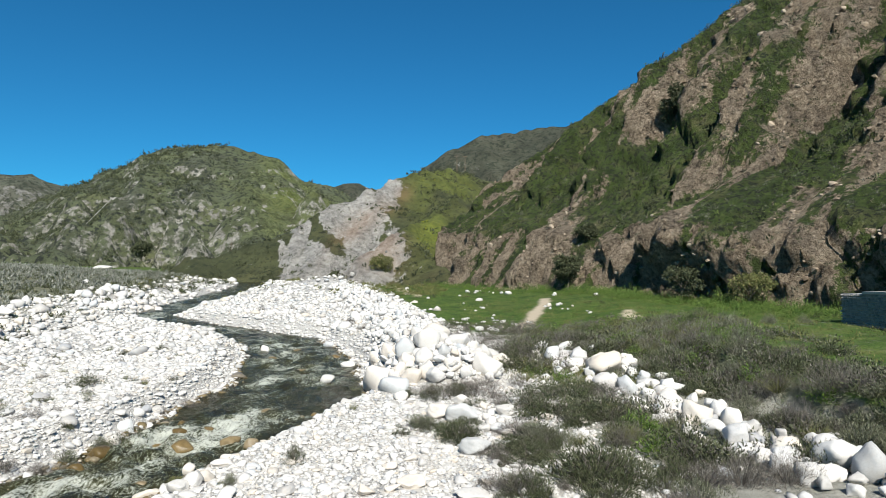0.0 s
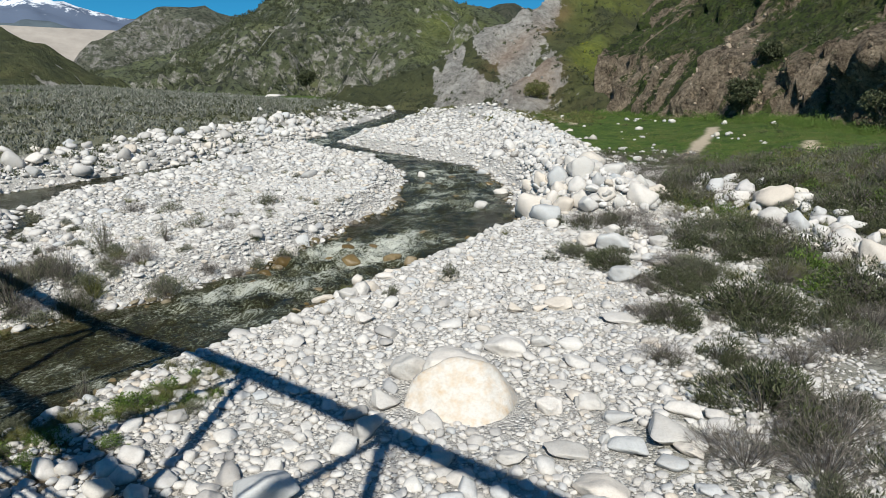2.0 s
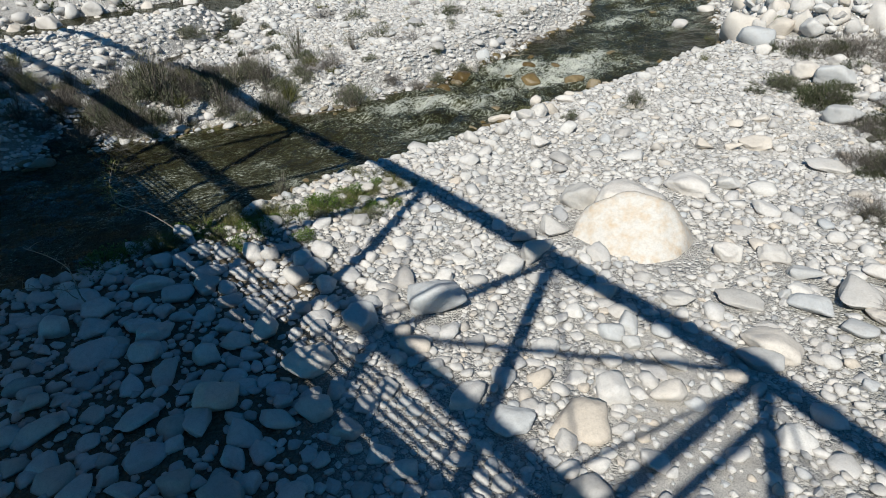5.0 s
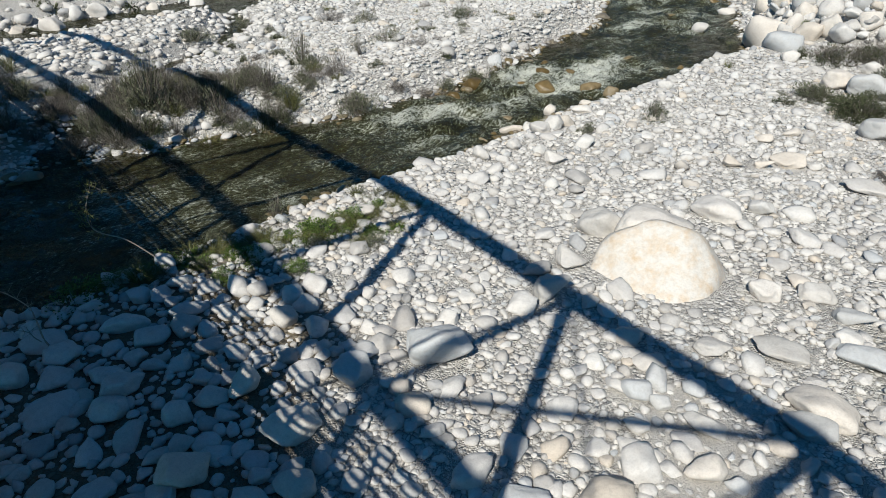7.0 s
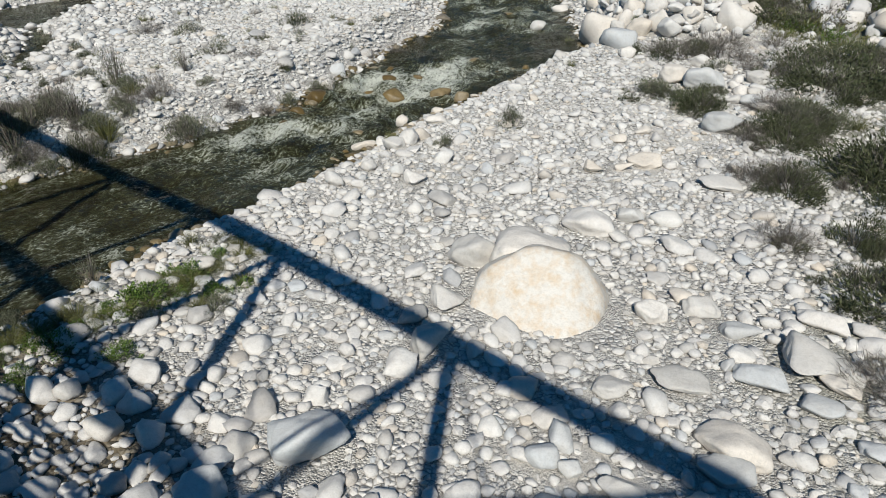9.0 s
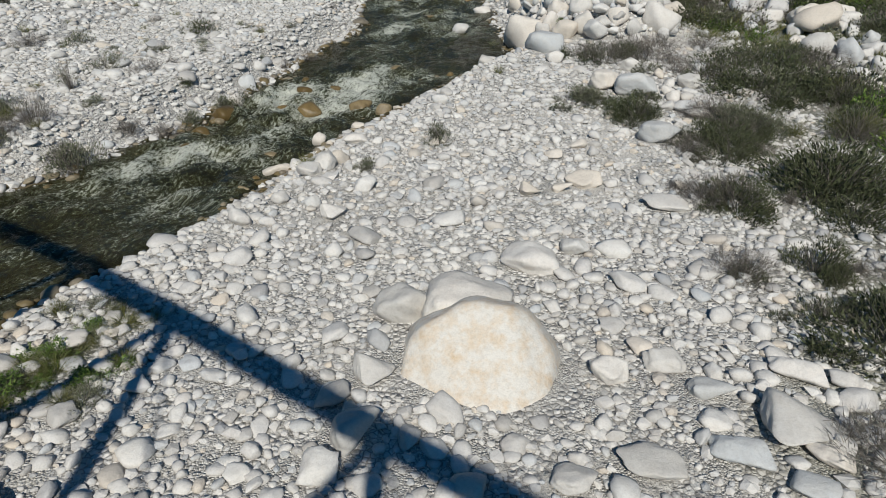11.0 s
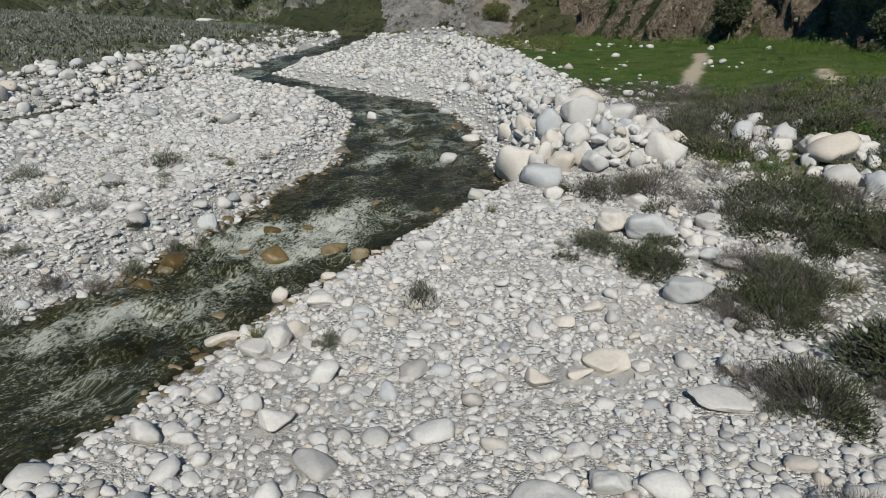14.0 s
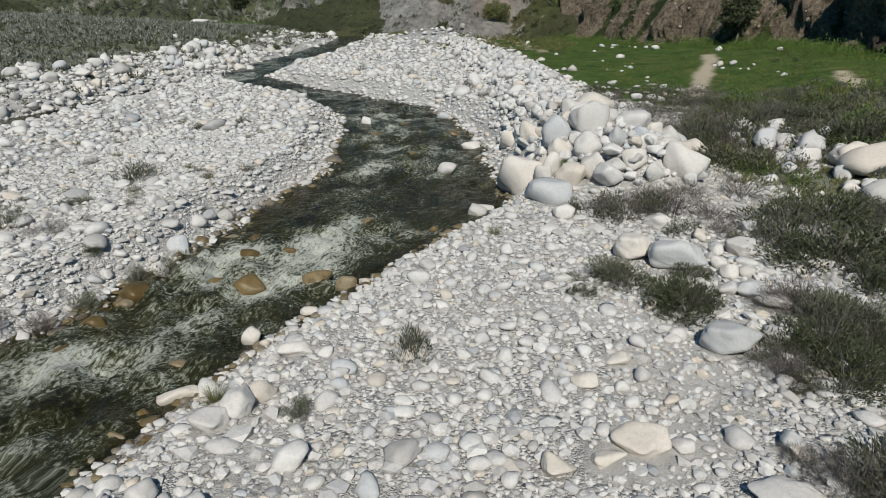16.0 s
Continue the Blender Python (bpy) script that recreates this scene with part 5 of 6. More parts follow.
tagged(stones_mesh("shore_cobbles", shore, 2, M_SHORE), "wet brown and grey cobbles at the water's edge", "cobbles", kind="stuff")
far1 = np.concatenate([scatter(1.2, 0.8, -64, 8, 60, 140, 0.44, 0.32), scatter(0.72, 0.95, -64, 8, 60, 116, 0.27, 0.22), scatter(1.2, 0.85, -64, -33, 20, 60, 0.38, 0.3), scatter(0.65, 0.95, -64, -33, 24, 60, 0.23, 0.22)])
far2 = np.concatenate([scatter(2.0, 0.7, -75, -8, 135, 215, 0.6, 0.3), scatter(0.55, 0.9, -34, 6, 60, 88, 0.18, 0.15)])
small = (far1[:, 3] < 0.4) | (far1[:, 1] > 85)
far2 = np.concatenate([far2, far1[small]])
far1 = far1[~small]
ob = tagged(stones_mesh("far_cobbles", far1, 2, M_COBBLE), "white cobbles of the bars upstream", "cobbles", kind="stuff")
ob = tagged(stones_mesh("upstream_cobbles", far2, 1, M_COBBLE), "white cobbles on the upper river bed", "cobbles", kind="stuff")

# ---- plants ----
def ribbons(base, tip, sag, width, r):
    """Thin two-step blades from base to tip, bowed by sag; each a quad and a triangle's worth of faces."""
    base, tip = np.asarray(base), np.asarray(tip)
    n = len(base)
    mid = (base + tip) / 2 + np.stack([np.zeros(n), np.zeros(n), sag], 1)
    ax = r.normal(size=(n, 3))
    d = tip - base
    side = np.cross(d, ax)
    side /= np.linalg.norm(side, axis=1)[:, None] + 1e-9
    w = np.asarray(width)[:, None] * side
    v = np.stack([base - w, base + w, mid + w * 0.8, mid - w * 0.8, tip], 1).reshape(-1, 3)
    o = (np.arange(n) * 5)[:, None]
    f = np.concatenate([o + [0, 1, 2], o + [0, 2, 3], o + [3, 2, 4]])
    return v, f


def leaf_dome(n, size, r, flat=0.6, inner=0.45, up=0.5, slim=0.3):
    """Leaves in a lumpy dome one unit wide: small pointed triangles that lean outwards."""
    lumps = r.normal(size=(9, 3))
    lumps[:, 2] = np.abs(lumps[:, 2]) * 0.8
    lumps = lumps / np.linalg.norm(lumps, axis=1)[:, None] * r.uniform(0.18, 0.36, (9, 1))
    k = r.integers(0, 9, n)
    d = r.normal(size=(n, 3))
    d /= np.linalg.norm(d, axis=1)[:, None]
    rad = r.uniform(inner, 1, n) ** 0.6 * 0.2
    p = lumps[k] + d * rad[:, None]
    p[:, 2] = np.abs(p[:, 2]) * flat / 0.5 * 0.9
    out = p + [0, 0, 0.1]
    out = out / (np.linalg.norm(out, axis=1)[:, None] + 1e-6) + r.normal(size=(n, 3)) * 0.6 + [0, 0, up]
    out /= np.linalg.norm(out, axis=1)[:, None]
    side = np.cross(out, r.normal(size=(n, 3)))
    side /= np.linalg.norm(side, axis=1)[:, None] + 1e-9
    s = size * r.uniform(0.6, 1.4, n)[:, None]
    v = np.stack([p - side * s * slim, p + side * s * slim, p + out * s], 1).reshape(-1, 3)
    return v, np.arange(3 * n).reshape(-1, 3)


def stem_fan(n, r, flat=0.6, spread=0.48, width=0.006, start=0.06):
    a = r.uniform(0, 6.283, n)
    t = r.uniform(0.15, 1, n) ** 0.7
    tip = np.stack([np.cos(a) * t * spread, np.sin(a) * t * spread, flat * np.sqrt(np.clip(1.05 - t * t, 0.05, 1)) * r.uniform(0.6, 1, n)], 1)
    base = np.stack([np.cos(a) * start * t, np.sin(a) * start * t, np.full(n, -0.03)], 1)
    return ribbons(base, tip, r.uniform(0, 0.1, n), width * r.uniform(0.6, 1.3, n), r)


def shrub(name, label, stems, leaves, leaf_mat, seed, flat=0.55, leaf=0.05, stem_mat=None, spread=0.48, width=0.006, up=0.5, slim=0.3):
    r = np.random.default_rng(seed)
    top = tagged(empty(name, (0, 0, -500)), label, "shrub", "shrubs of the river bars")
    link_mesh("branchwork", *stem_fan(stems, r, flat, spread, width), stem_mat or M_TWIG, top, False)
    if leaves:
        link_mesh("foliage", *leaf_dome(leaves, leaf, r, flat, 0.4, up, slim), leaf_mat, top, False)
    return top


def shrub_set(k):
    return {
        "sage": [shrub("sagebrush", "grey-green sagebrush on pale gravel", int(110 * k), int(2600 * k), M_SAGE, s, 0.52, 0.05, None, 0.46, 0.003, 0.8, 0.12) for s in (1, 2)],
        "dark": [shrub("dark_shrub", "dense dark green shrub growing between stones", int(110 * k), int(3000 * k), M_DARKLEAF, s, 0.55, 0.05, None, 0.46, 0.003, 0.9, 0.13) for s in (3, 4)],
        "dry": [shrub("dry_shrub", "dry grey leafless shrub of fine twigs", int(170 * k), int(2000 * k), M_TWIG, s, 0.5, 0.095, None, 0.5, 0.0025, 0.5, 0.022) for s in (5, 6)],
        "tall": [shrub("tall_shrub", "tall thin shrub with sparse olive leaves", int(150 * k), int(900 * k), M_SAGE, s, 1.0, 0.04, None, 0.36, 0.004, 1.2, 0.2) for s in (7, 8)],
        "broom": [shrub("broom_shrub", "upright green broom-like shrub with thin stems", int(160 * k), int(2200 * k), M_DARKLEAF, s, 0.62, 0.06, M_TWIG, 0.44, 0.003, 1.2, 0.08) for s in (9, 10)],
        "tuft": [shrub("grass_tussock", "olive grass tussock with fine arching blades", int(420 * k), int(0 * k), None, s, 0.5, 0, M_OLIVE, 0.5, 0.0025) for s in (11, 12)],
        "green": [shrub("green_shrub", "fresh green leafy bush", int(50 * k), int(1600 * k), M_GREENLEAF, s, 0.62, 0.05, None, 0.45, 0.004, 0.5, 0.25) for s in (13, 14)],
    }


SHRUBS, SHRUBS_FAR = shrub_set(0.75), shrub_set(0.4)


def plant(kind, x, y, wide, tall, z=None):
    options = (SHRUBS if y < 38 else SHRUBS_FAR)[kind]
    src = options[int(rng.integers(len(options)))]
    base_h = {"tall": 1.0, "broom": 0.62, "tuft": 0.5, "dry": 0.5, "sage": 0.52, "dark": 0.55, "green": 0.62}[kind]
    g = ground_at(x, y) - 0.04 if z is None else z
    m = pose(x, y, g, 0, 0, rng.uniform(0, 360)) @ Matrix.Diagonal((wide * 1.05, wide * 1.05, tall / base_h, 1))
    copy_thing(src, m)


BAR_SHRUBS = [("dark", -25.8, 47.8, 2.2, 1.1), ("dark", -18.4, 38.8, 2.0, 1.0), ("sage", -19.3, 37.2, 0.9, 0.75), ("dry", -18.4, 47.2, 1.7, 0.8), ("broom", -7.0, 31.0, 1.2, 0.9),
              ("dry", -19.2, 45.2, 1.2, 0.6), ("dry", -24.2, 38.6, 1.8, 0.7), ("sage", -27.1, 39.6, 2.2, 0.9), ("sage", -32.1, 43.9, 2.0, 0.9), ("dry", -21.3, 32.2, 1.2, 0.7),
              ("tuft", -11.4, 28.4, 0.9, 0.6), ("sage", -9.0, 27.7, 0.7, 0.45), ("tuft", -5.6, 40.8, 0.7, 0.6), ("dry", -20.1, 33.0, 1.2, 0.5), ("sage", -19.8, 34.7, 1.0, 0.7)]
LEFT_SHRUBS = [("tall", -27.9, 31.8, 1.9, 2.8), ("sage", -21.4, 28.5, 2.3, 1.4), ("broom", -23.6, 24.2, 1.9, 1.8), ("dry", -34.4, 42.4, 2.4, 1.2), ("sage", -42.6, 36.6, 2.9, 1.2),
               ("tall", -25.9, 23.4, 2.7, 2.5), ("tall", -28.2, 21.4, 3.2, 3.2), ("broom", -30.3, 22.6, 2.6, 2.2), ("tall", -32.2, 20.9, 3.2, 2.4), ("dry", -27.4, 18.9, 2.6, 1.5),
               ("sage", -22.0, 25.6, 1.8, 0.7), ("dry", -29.4, 17.7, 2.4, 1.4), ("tuft", -24.8, 21.6, 1.6, 0.7), ("tuft", -26.6, 19.6, 1.4, 0.6), ("tall", -26.4, 35.4, 1.2, 1.9), ("sage", -44.6, 44.0, 2.7, 1.1), ("tall", -34.0, 23.4, 2.6, 2.6)]
RIGHT_SHRUBS = [("dark", 6.3, 28.2, 3.9, 1.9), ("sage", 4.1, 31.4, 2.3, 1.1), ("sage", 5.1, 34.2, 2.2, 1.0), ("tuft", 6.8, 33.6, 1.5, 0.85), ("dry", 9.6, 35.4, 3.0, 0.9), ("dark", 12.0, 32.2, 4.6, 1.8),
                ("dry", 12.3, 27.6, 3.4, 1.9), ("dry", 10.6, 27.2, 3.0, 1.5), ("dry", 14.2, 27.4, 3.0, 1.5), ("broom", 8.7, 26.4, 2.0, 1.1), ("dry", 3.1, 26.5, 2.4, 1.1), ("dark", 0.9, 34.9, 2.0, 1.0), ("sage", -0.9, 36.5, 2.1, 0.8), ("dry", -0.2, 43.4, 3.4, 1.6), ("dark", 0.8, 44.2, 2.2, 1.3)]
RIGHT_SHRUBS2 = [("dark", 5.9, 41.0, 4.3, 1.7), ("dark", 8.6, 39.2, 4.2, 1.3), ("dry", 10.8, 43.8, 2.8, 1.6), ("dark", 17.4, 30.8, 3.4, 1.7), ("dry", 20.7, 42.4, 3.6, 2.2), ("dark", 18.3, 51.6, 5.4, 3.0), ("dry", 20.2, 45.8, 4.3, 2.2),
                 ("dry", 22.3, 38.2, 3.8, 2.6), ("sage", 15.7, 59.4, 4.2, 1.9), ("dry", 11.9, 66.0, 5.4, 2.4), ("sage", 6.2, 59.4, 3.0, 2.0), ("dry", 21.8, 56.6, 4.2, 2.6), ("sage", 14.1, 66.0, 4.0, 2.0), ("dry", 2.8, 22.2, 2.2, 0.9)]
RIGHT_SHRUBS4 = [("dark", 9.2, 42.2, 3.6, 1.4), ("dry", 11.0, 44.6, 3.4, 1.4), ("dark", 7.2, 37.6, 3.0, 1.2), ("dark", 10.2, 38.2, 3.2, 1.3), ("dry", 12.4, 36.2, 3.0, 1.3), ("dark", 7.4, 45.4, 3.4, 1.3), ("dry", 9.0, 33.4, 2.6, 1.1), ("dark", 8.2, 30.2, 2.6, 1.2),
                 ("dry", 6.5, 17.6, 3.2, 1.5), ("dark", 7.6, 15.8, 3.0, 1.4), ("tuft", 5.0, 11.0, 1.6, 0.7), ("dark", 6.6, 12.2, 2.4, 1.1), ("dry", 5.2, 22.6, 2.2, 1.0), ("dark", 6.4, 25.6, 2.4, 1.1), ("dry", 8.6, 24.0, 2.8, 1.2)]
RIGHT_SHRUBS3 = [("dark", 3.4, 27.2, 2.3, 1.0), ("dry", 4.0, 15.8, 2.2, 1.0), ("dark", 5.6, 17.2, 2.4, 1.2), ("dark", 5.6, 20.2, 2.6, 1.2), ("dry", 6.8, 22.4, 2.6, 1.2), ("broom", 7.4, 19.2, 1.8, 1.1), ("tuft", 4.4, 18.4, 1.2, 0.6), ("broom", 3.6, 11.6, 1.3, 0.6),
                 ("dark", 5.6, 13.2, 2.2, 1.1), ("tuft", 3.2, 13.0, 1.1, 0.5), ("sage", 4.6, 24.0, 1.8, 0.9), ("sage", 7.0, 30.6, 1.8, 1.0), ("dark", 10.2, 29.6, 2.2, 1.1), ("broom", 0.3, 17.0, 0.4, 0.5), ("tuft", -9.8, 18.9, 1.4, 0.4), ("tuft", -6.0, 21.0, 0.5, 0.3)]
BANK_SHRUBS = [("green", -12.6, 14.6, 1.6, 0.5), ("tuft", -13.6, 13.6, 1.2, 0.55), ("tuft", -12.0, 15.6, 1.3, 0.5), ("tuft", -14.4, 12.6, 1.2, 0.5), ("sage", -15.2, 13.4, 1.0, 0.6), ("tuft", -11.2, 14.8, 0.9, 0.4), ("tuft", -14.8, 10.4, 1.6, 0.6),
               ("green", -15.4, 9.0, 1.8, 0.5), ("tuft", -13.2, 17.4, 0.9, 0.5), ("tall", -14.6, 15.2, 1.0, 1.2), ("green", -25.2, 20.2, 1.4, 0.6), ("green", -3.9, 47.6, 1.8, 0.8), ("tuft", -7.2, 53.2, 1.4, 1.0), ("green", -2.6, 51.2, 1.0, 0.8), ("green", -11.6, 12.7, 1.0, 0.4)]
FRONT_SHRUBS = [("dry", -1.0, 44.6, 2.9, 1.1), ("dry", 1.3, 45.8, 3.9, 1.3), ("dark", 1.9, 42.0, 1.7, 0.9), ("dry", -1.3, 37.0, 1.7, 0.6), ("dark", 0.8, 35.1, 2.4, 1.0), ("dark", 1.4, 37.0, 1.4, 0.7), ("dry", 3.4, 44.0, 2.4, 1.1), ("dry", 3.9, 35.1, 2.2, 1.0), ("dark", 2.9, 32.1, 2.5, 0.8), ("sage", 5.6, 33.5, 2.3, 1.0), ("sage", 4.5, 33.8, 1.6, 1.1), ("dark", 6.4, 43.3, 4.3, 1.3), ("dark", 8.3, 43.9, 4.5, 1.5), ("dark", 8.6, 40.5, 3.7, 0.9)]
FRONT_SHRUBS2 = [("dry", 6.4, 61.4, 6.0, 2.2), ("dark", 8.9, 60.9, 6.0, 2.4), ("dark", 14.8, 59.2, 7.8, 2.0), ("dry", 8.6, 53.5, 3.9, 1.1), ("dark", 9.9, 45.8, 2.9, 1.0), ("dry", 6.0, 44.0, 4.0, 0.9), ("dark", 5.9, 53.5, 5.1, 1.5), ("dark", 6.1, 40.0, 4.1, 0.8), ("dry", 7.7, 39.5, 3.4, 0.6), ("dark", 15.3, 65.4, 7.4, 1.5), ("dry", 3.7, 49.7, 2.8, 1.0), ("dry", 3.0, 47.5, 2.8, 0.9), ("sage", 3.5, 32.7, 1.2, 0.6), ("dark", 4.7, 32.4, 2.0, 0.6)]
EDGE_SHRUBS = [("dark", 0.8, 34.7, 2.4, 0.95), ("dry", 2.5, 31.2, 1.7, 0.8), ("dark", 3.8, 30.8, 2.0, 0.8), ("dark", 4.1, 32.8, 2.3, 1.0), ("sage", 5.1, 34.6, 2.7, 0.9), ("sage", -1.1, 37.0, 2.3, 0.75), ("dry", 1.9, 44.3, 3.4, 1.7), ("dark", -0.9, 44.0, 2.8, 1.2),
               ("dark", 6.7, 39.7, 4.0, 1.6), ("dark", 9.8, 45.3, 2.6, 1.3), ("dry", 4.8, 41.4, 2.5, 1.1), ("dry", 2.3, 26.8, 1.7, 0.8), ("dark", 5.2, 32.9, 1.2, 0.9), ("dry", 2.6, 22.1, 1.95, 0.75), ("dark", 3.2, 26.0, 2.2, 1.1), ("dark", 4.4, 22.6, 1.7, 1.0), ("broom", 4.0, 20.3, 1.3, 0.8)]
EDGE_SHRUBS2 = [("dark", 6.5, 28.0, 4.4, 1.6), ("dark", 5.0, 19.0, 3.5, 1.4), ("dry", 3.8, 15.5, 2.5, 0.9), ("dry", 5.5, 15.3, 2.4, 1.4), ("dark", 5.3, 12.5, 1.3, 0.8), ("tuft", 4.1, 9.1, 1.9, 0.6), ("dark", 9.8, 27.5, 1.9, 1.1), ("dry", 4.5, 34.4, 3.4, 1.0), ("dark", 5.5, 27.1, 1.7, 0.8), ("dark", 9.7, 39.2, 2.6, 1.5)]
for rows in (EDGE_SHRUBS, EDGE_SHRUBS2):
    for kind, x, y, w, h in rows:
        plant(kind, x, y, w * 1.25, h * 1.1)
        for _ in range(2):
            q = rng.uniform(0.35, 0.6)
            plant(str(rng.choice([kind, "dry", "dark", "sage"])), x + rng.normal() * w * 0.42, y + rng.normal() * w * 0.42, w * q, h * rng.uniform(0.4, 0.75))
for rows in (BAR_SHRUBS, LEFT_SHRUBS, BANK_SHRUBS, FRONT_SHRUBS, FRONT_SHRUBS2):
    for kind, x, y, w, h in rows:
        grow = 1.35 if rows is BAR_SHRUBS else 1.1
        plant(kind, x, y, w * grow, h * grow)
for rows in (RIGHT_SHRUBS, RIGHT_SHRUBS2, RIGHT_SHRUBS3, RIGHT_SHRUBS4):
    for kind, x, y, w, h in rows:
        if y > 26 or x > 5.2:
            plant("dark" if kind == "sage" else kind, x, y, w, h)
for x, y in ((-9.4, 78), (-11.6, 84), (-7.6, 74), (-12.5, 88), (-20.5, 96), (-24, 104), (-28, 101)):
    plant("dry", x, y, 2.0, 1.1)
# the thicket between bar and meadow
count = 0
while count < 300:
    x, y = rng.uniform(3, 27), rng.uniform(18, 76)
    lean_ = x - 0.12 * (y - 40)
    ld, (lh, lw) = line_distance(np.array([x]), np.array([y]), LEVEE)
    if lean_ < 2.4 + 1.5 * rng.uniform() or ld[0] < lw[0] * 0.8 or not is_free(x, y, 0.3) or (y < 31 and rng.uniform() < 0.88) or rocks_inside(np.array([x]), np.array([y]))[0] > 0.5:
        count += 0.05
        continue
    mix_ = [0.24, 0.26, 0.2, 0.08, 0.12, 0.1] if y < 48 else [0.28, 0.14, 0.12, 0.06, 0.2, 0.2]
    kind = rng.choice(["sage", "dark", "dry", "broom", "tuft", "green"], p=mix_)
    w = rng.uniform(1.2, 3.6)
    plant(kind, x, y, w, w * rng.uniform(0.36, 0.55))
    count += 1
for x, y in ((31, 70), (33.5, 68), (29, 73), (35, 71), (37, 67.5), (27, 69), (32, 75), (24, 66)):
    plant("sage", x, y, 2.2, 1.2)
# scrub hanging over the cut bank
for _ in range(46):
    y = rng.uniform(22, 76)
    x = float(np.interp(y, [0, 15, 30, 40, 50, 60, 72, 95], [25, 23, 21.5, 21, 20, 22, 26, 30])) + rng.uniform(-1.5, 3.5)
    w = rng.uniform(1.6, 3.4)
    plant(str(rng.choice(["dry", "dark", "sage", "green", "broom"], p=[0.4, 0.25, 0.15, 0.1, 0.1])), x, y, w, w * rng.uniform(0.45, 0.65))
# the bushy corner of the far bank
for _ in range(75):
    x, y = rng.normal(-29.5, 4.0), rng.normal(20.5, 3.2)
    if bank_distance(np.array([x]), np.array([y]))[0] > 0.3:
        w = rng.uniform(1.0, 2.6)
        plant(str(rng.choice(["tall", "broom", "dry", "sage", "tuft", "dark"], p=[0.15, 0.18, 0.34, 0.12, 0.06, 0.15])), x, y, w, w * rng.uniform(0.5, 0.9))
for _ in range(95):
    s_ = rng.uniform()
    x, y = -37 + 14.5 * s_ + rng.normal() * 1.6, 18.5 + 9.5 * s_ + rng.normal() * 2.2
    if bank_distance(np.array([x]), np.array([y]))[0] > 0.2:
        w = rng.uniform(0.9, 2.3)
        kind = str(rng.choice(["tall", "broom", "dry", "sage", "tuft"], p=[0.22, 0.14, 0.36, 0.16, 0.12]))
        plant(kind, x, y, w, w * rng.uniform(0.75, 1.15) if kind == "tall" else w * rng.uniform(0.45, 0.8))
# fresh growth along the near bank
for _ in range(80):
    s = rng.uniform()
    x, y = -15.6 + 4.4 * s + rng.normal() * 0.7, 10.0 + 7.0 * s + rng.normal() * 0.7
    if bank_distance(np.array([x]), np.array([y]))[0] > 0.2:
        plant(str(rng.choice(["tuft", "green", "sage"], p=[0.5, 0.3, 0.2])), x, y, rng.uniform(0.6, 1.4), rng.uniform(0.25, 0.5))
# small tufts and seedlings on the left bar
for _ in range(90):
    x, y = rng.uniform(-38, -18), rng.uniform(19, 66)
    if bank_distance(np.array([x]), np.array([y]))[0] > 0.8:
        plant(str(rng.choice(["dry", "tuft", "sage", "dark"])), x, y, rng.uniform(0.6, 1.6), rng.uniform(0.3, 0.8))

# low-detail clumps for what lies far off
CLUMP = [leaf_dome(56, 0.15, np.random.default_rng(200 + s), 0.58, 0.3, 0.8, 0.26)[0] for s in range(16)]
SPARSE = [leaf_dome(13, 0.29, np.random.default_rng(300 + s), 0.58, 0.4, 0.8, 0.26)[0] for s in range(16)]
FINE = [leaf_dome(130, 0.065, np.random.default_rng(500 + s), 0.58, 0.5, 0.3, 0.22)[0] for s in range(16)]
M_SPRING = leaf_material("spring_leaf", (0.06, 0.1, 0.02), (0.1, 0.155, 0.03), (0.18, 0.21, 0.06))
SLOPE = [leaf_dome(28, 0.135, np.random.default_rng(600 + s), 0.58, 0.3, 0.3, 0.3)[0] for s in range(16)]
MEDIUM = [leaf_dome(60, 0.11, np.random.default_rng(700 + s), 0.58, 0.4, 0.4, 0.26)[0] for s in range(16)]
GRASS = [leaf_dome(24, 0.14, np.random.default_rng(400 + s), 0.5, 0.3, 2.0, 0.12)[0] for s in range(16)]


def clumps(name, label, P, wide, tall, mat, category="scrub", shapes=CLUMP):
    P, wide, tall = np.asarray(P), np.asarray(wide), np.asarray(tall)
    pick, V = rng.integers(0, 16, len(P)), []
    for k in range(16):
        q, w, h = P[pick == k], wide[pick == k], tall[pick == k]
        a = rng.uniform(0, 6.283, len(q))
        c, s = np.cos(a)[:, None], np.sin(a)[:, None]
        t = shapes[k][None]
        v = np.stack([(t[..., 0] * c - t[..., 1] * s) * w[:, None], (t[..., 0] * s + t[..., 1] * c) * w[:, None], t[..., 2] * h[:, None] / 0.55], -1) + q[:, None, :]
        V.append(v.reshape(-1, 3))
    V = np.concatenate(V)
    return tagged(link_mesh(name, V, np.arange(len(V)).reshape(-1, 3), mat, None, False), label, category, kind="stuff")


def on_ground(n, x0, x1, y0, y1, want):
    x, y = rng.uniform(x0, x1, n), rng.uniform(y0, y1, n)
    ok = rng.uniform(size=n) < want(x, y)
    x, y = x[ok], y[ok]
    return np.stack([x, y, ground_height(x, y) - 0.05], 1)


P = on_ground(18000, -190, -50, 20, 260, lambda x, y: smooth(7, 15, terrace_distance(x, y)) * smooth(0.2, -0.1, fbm(x, y, 12, 3, 51) - 0.2))
w = rng.uniform(1.1, 2.4, len(P))
clumps("terrace_scrub", "grey-green low scrub covering the terrace", P, w, w * rng.uniform(0.4, 0.6, len(P)), M_SCRUB, "scrub", SPARSE)
P = on_ground(1500, -120, -52, 20, 200, lambda x, y: smooth(-3, 2, terrace_distance(x, y)))
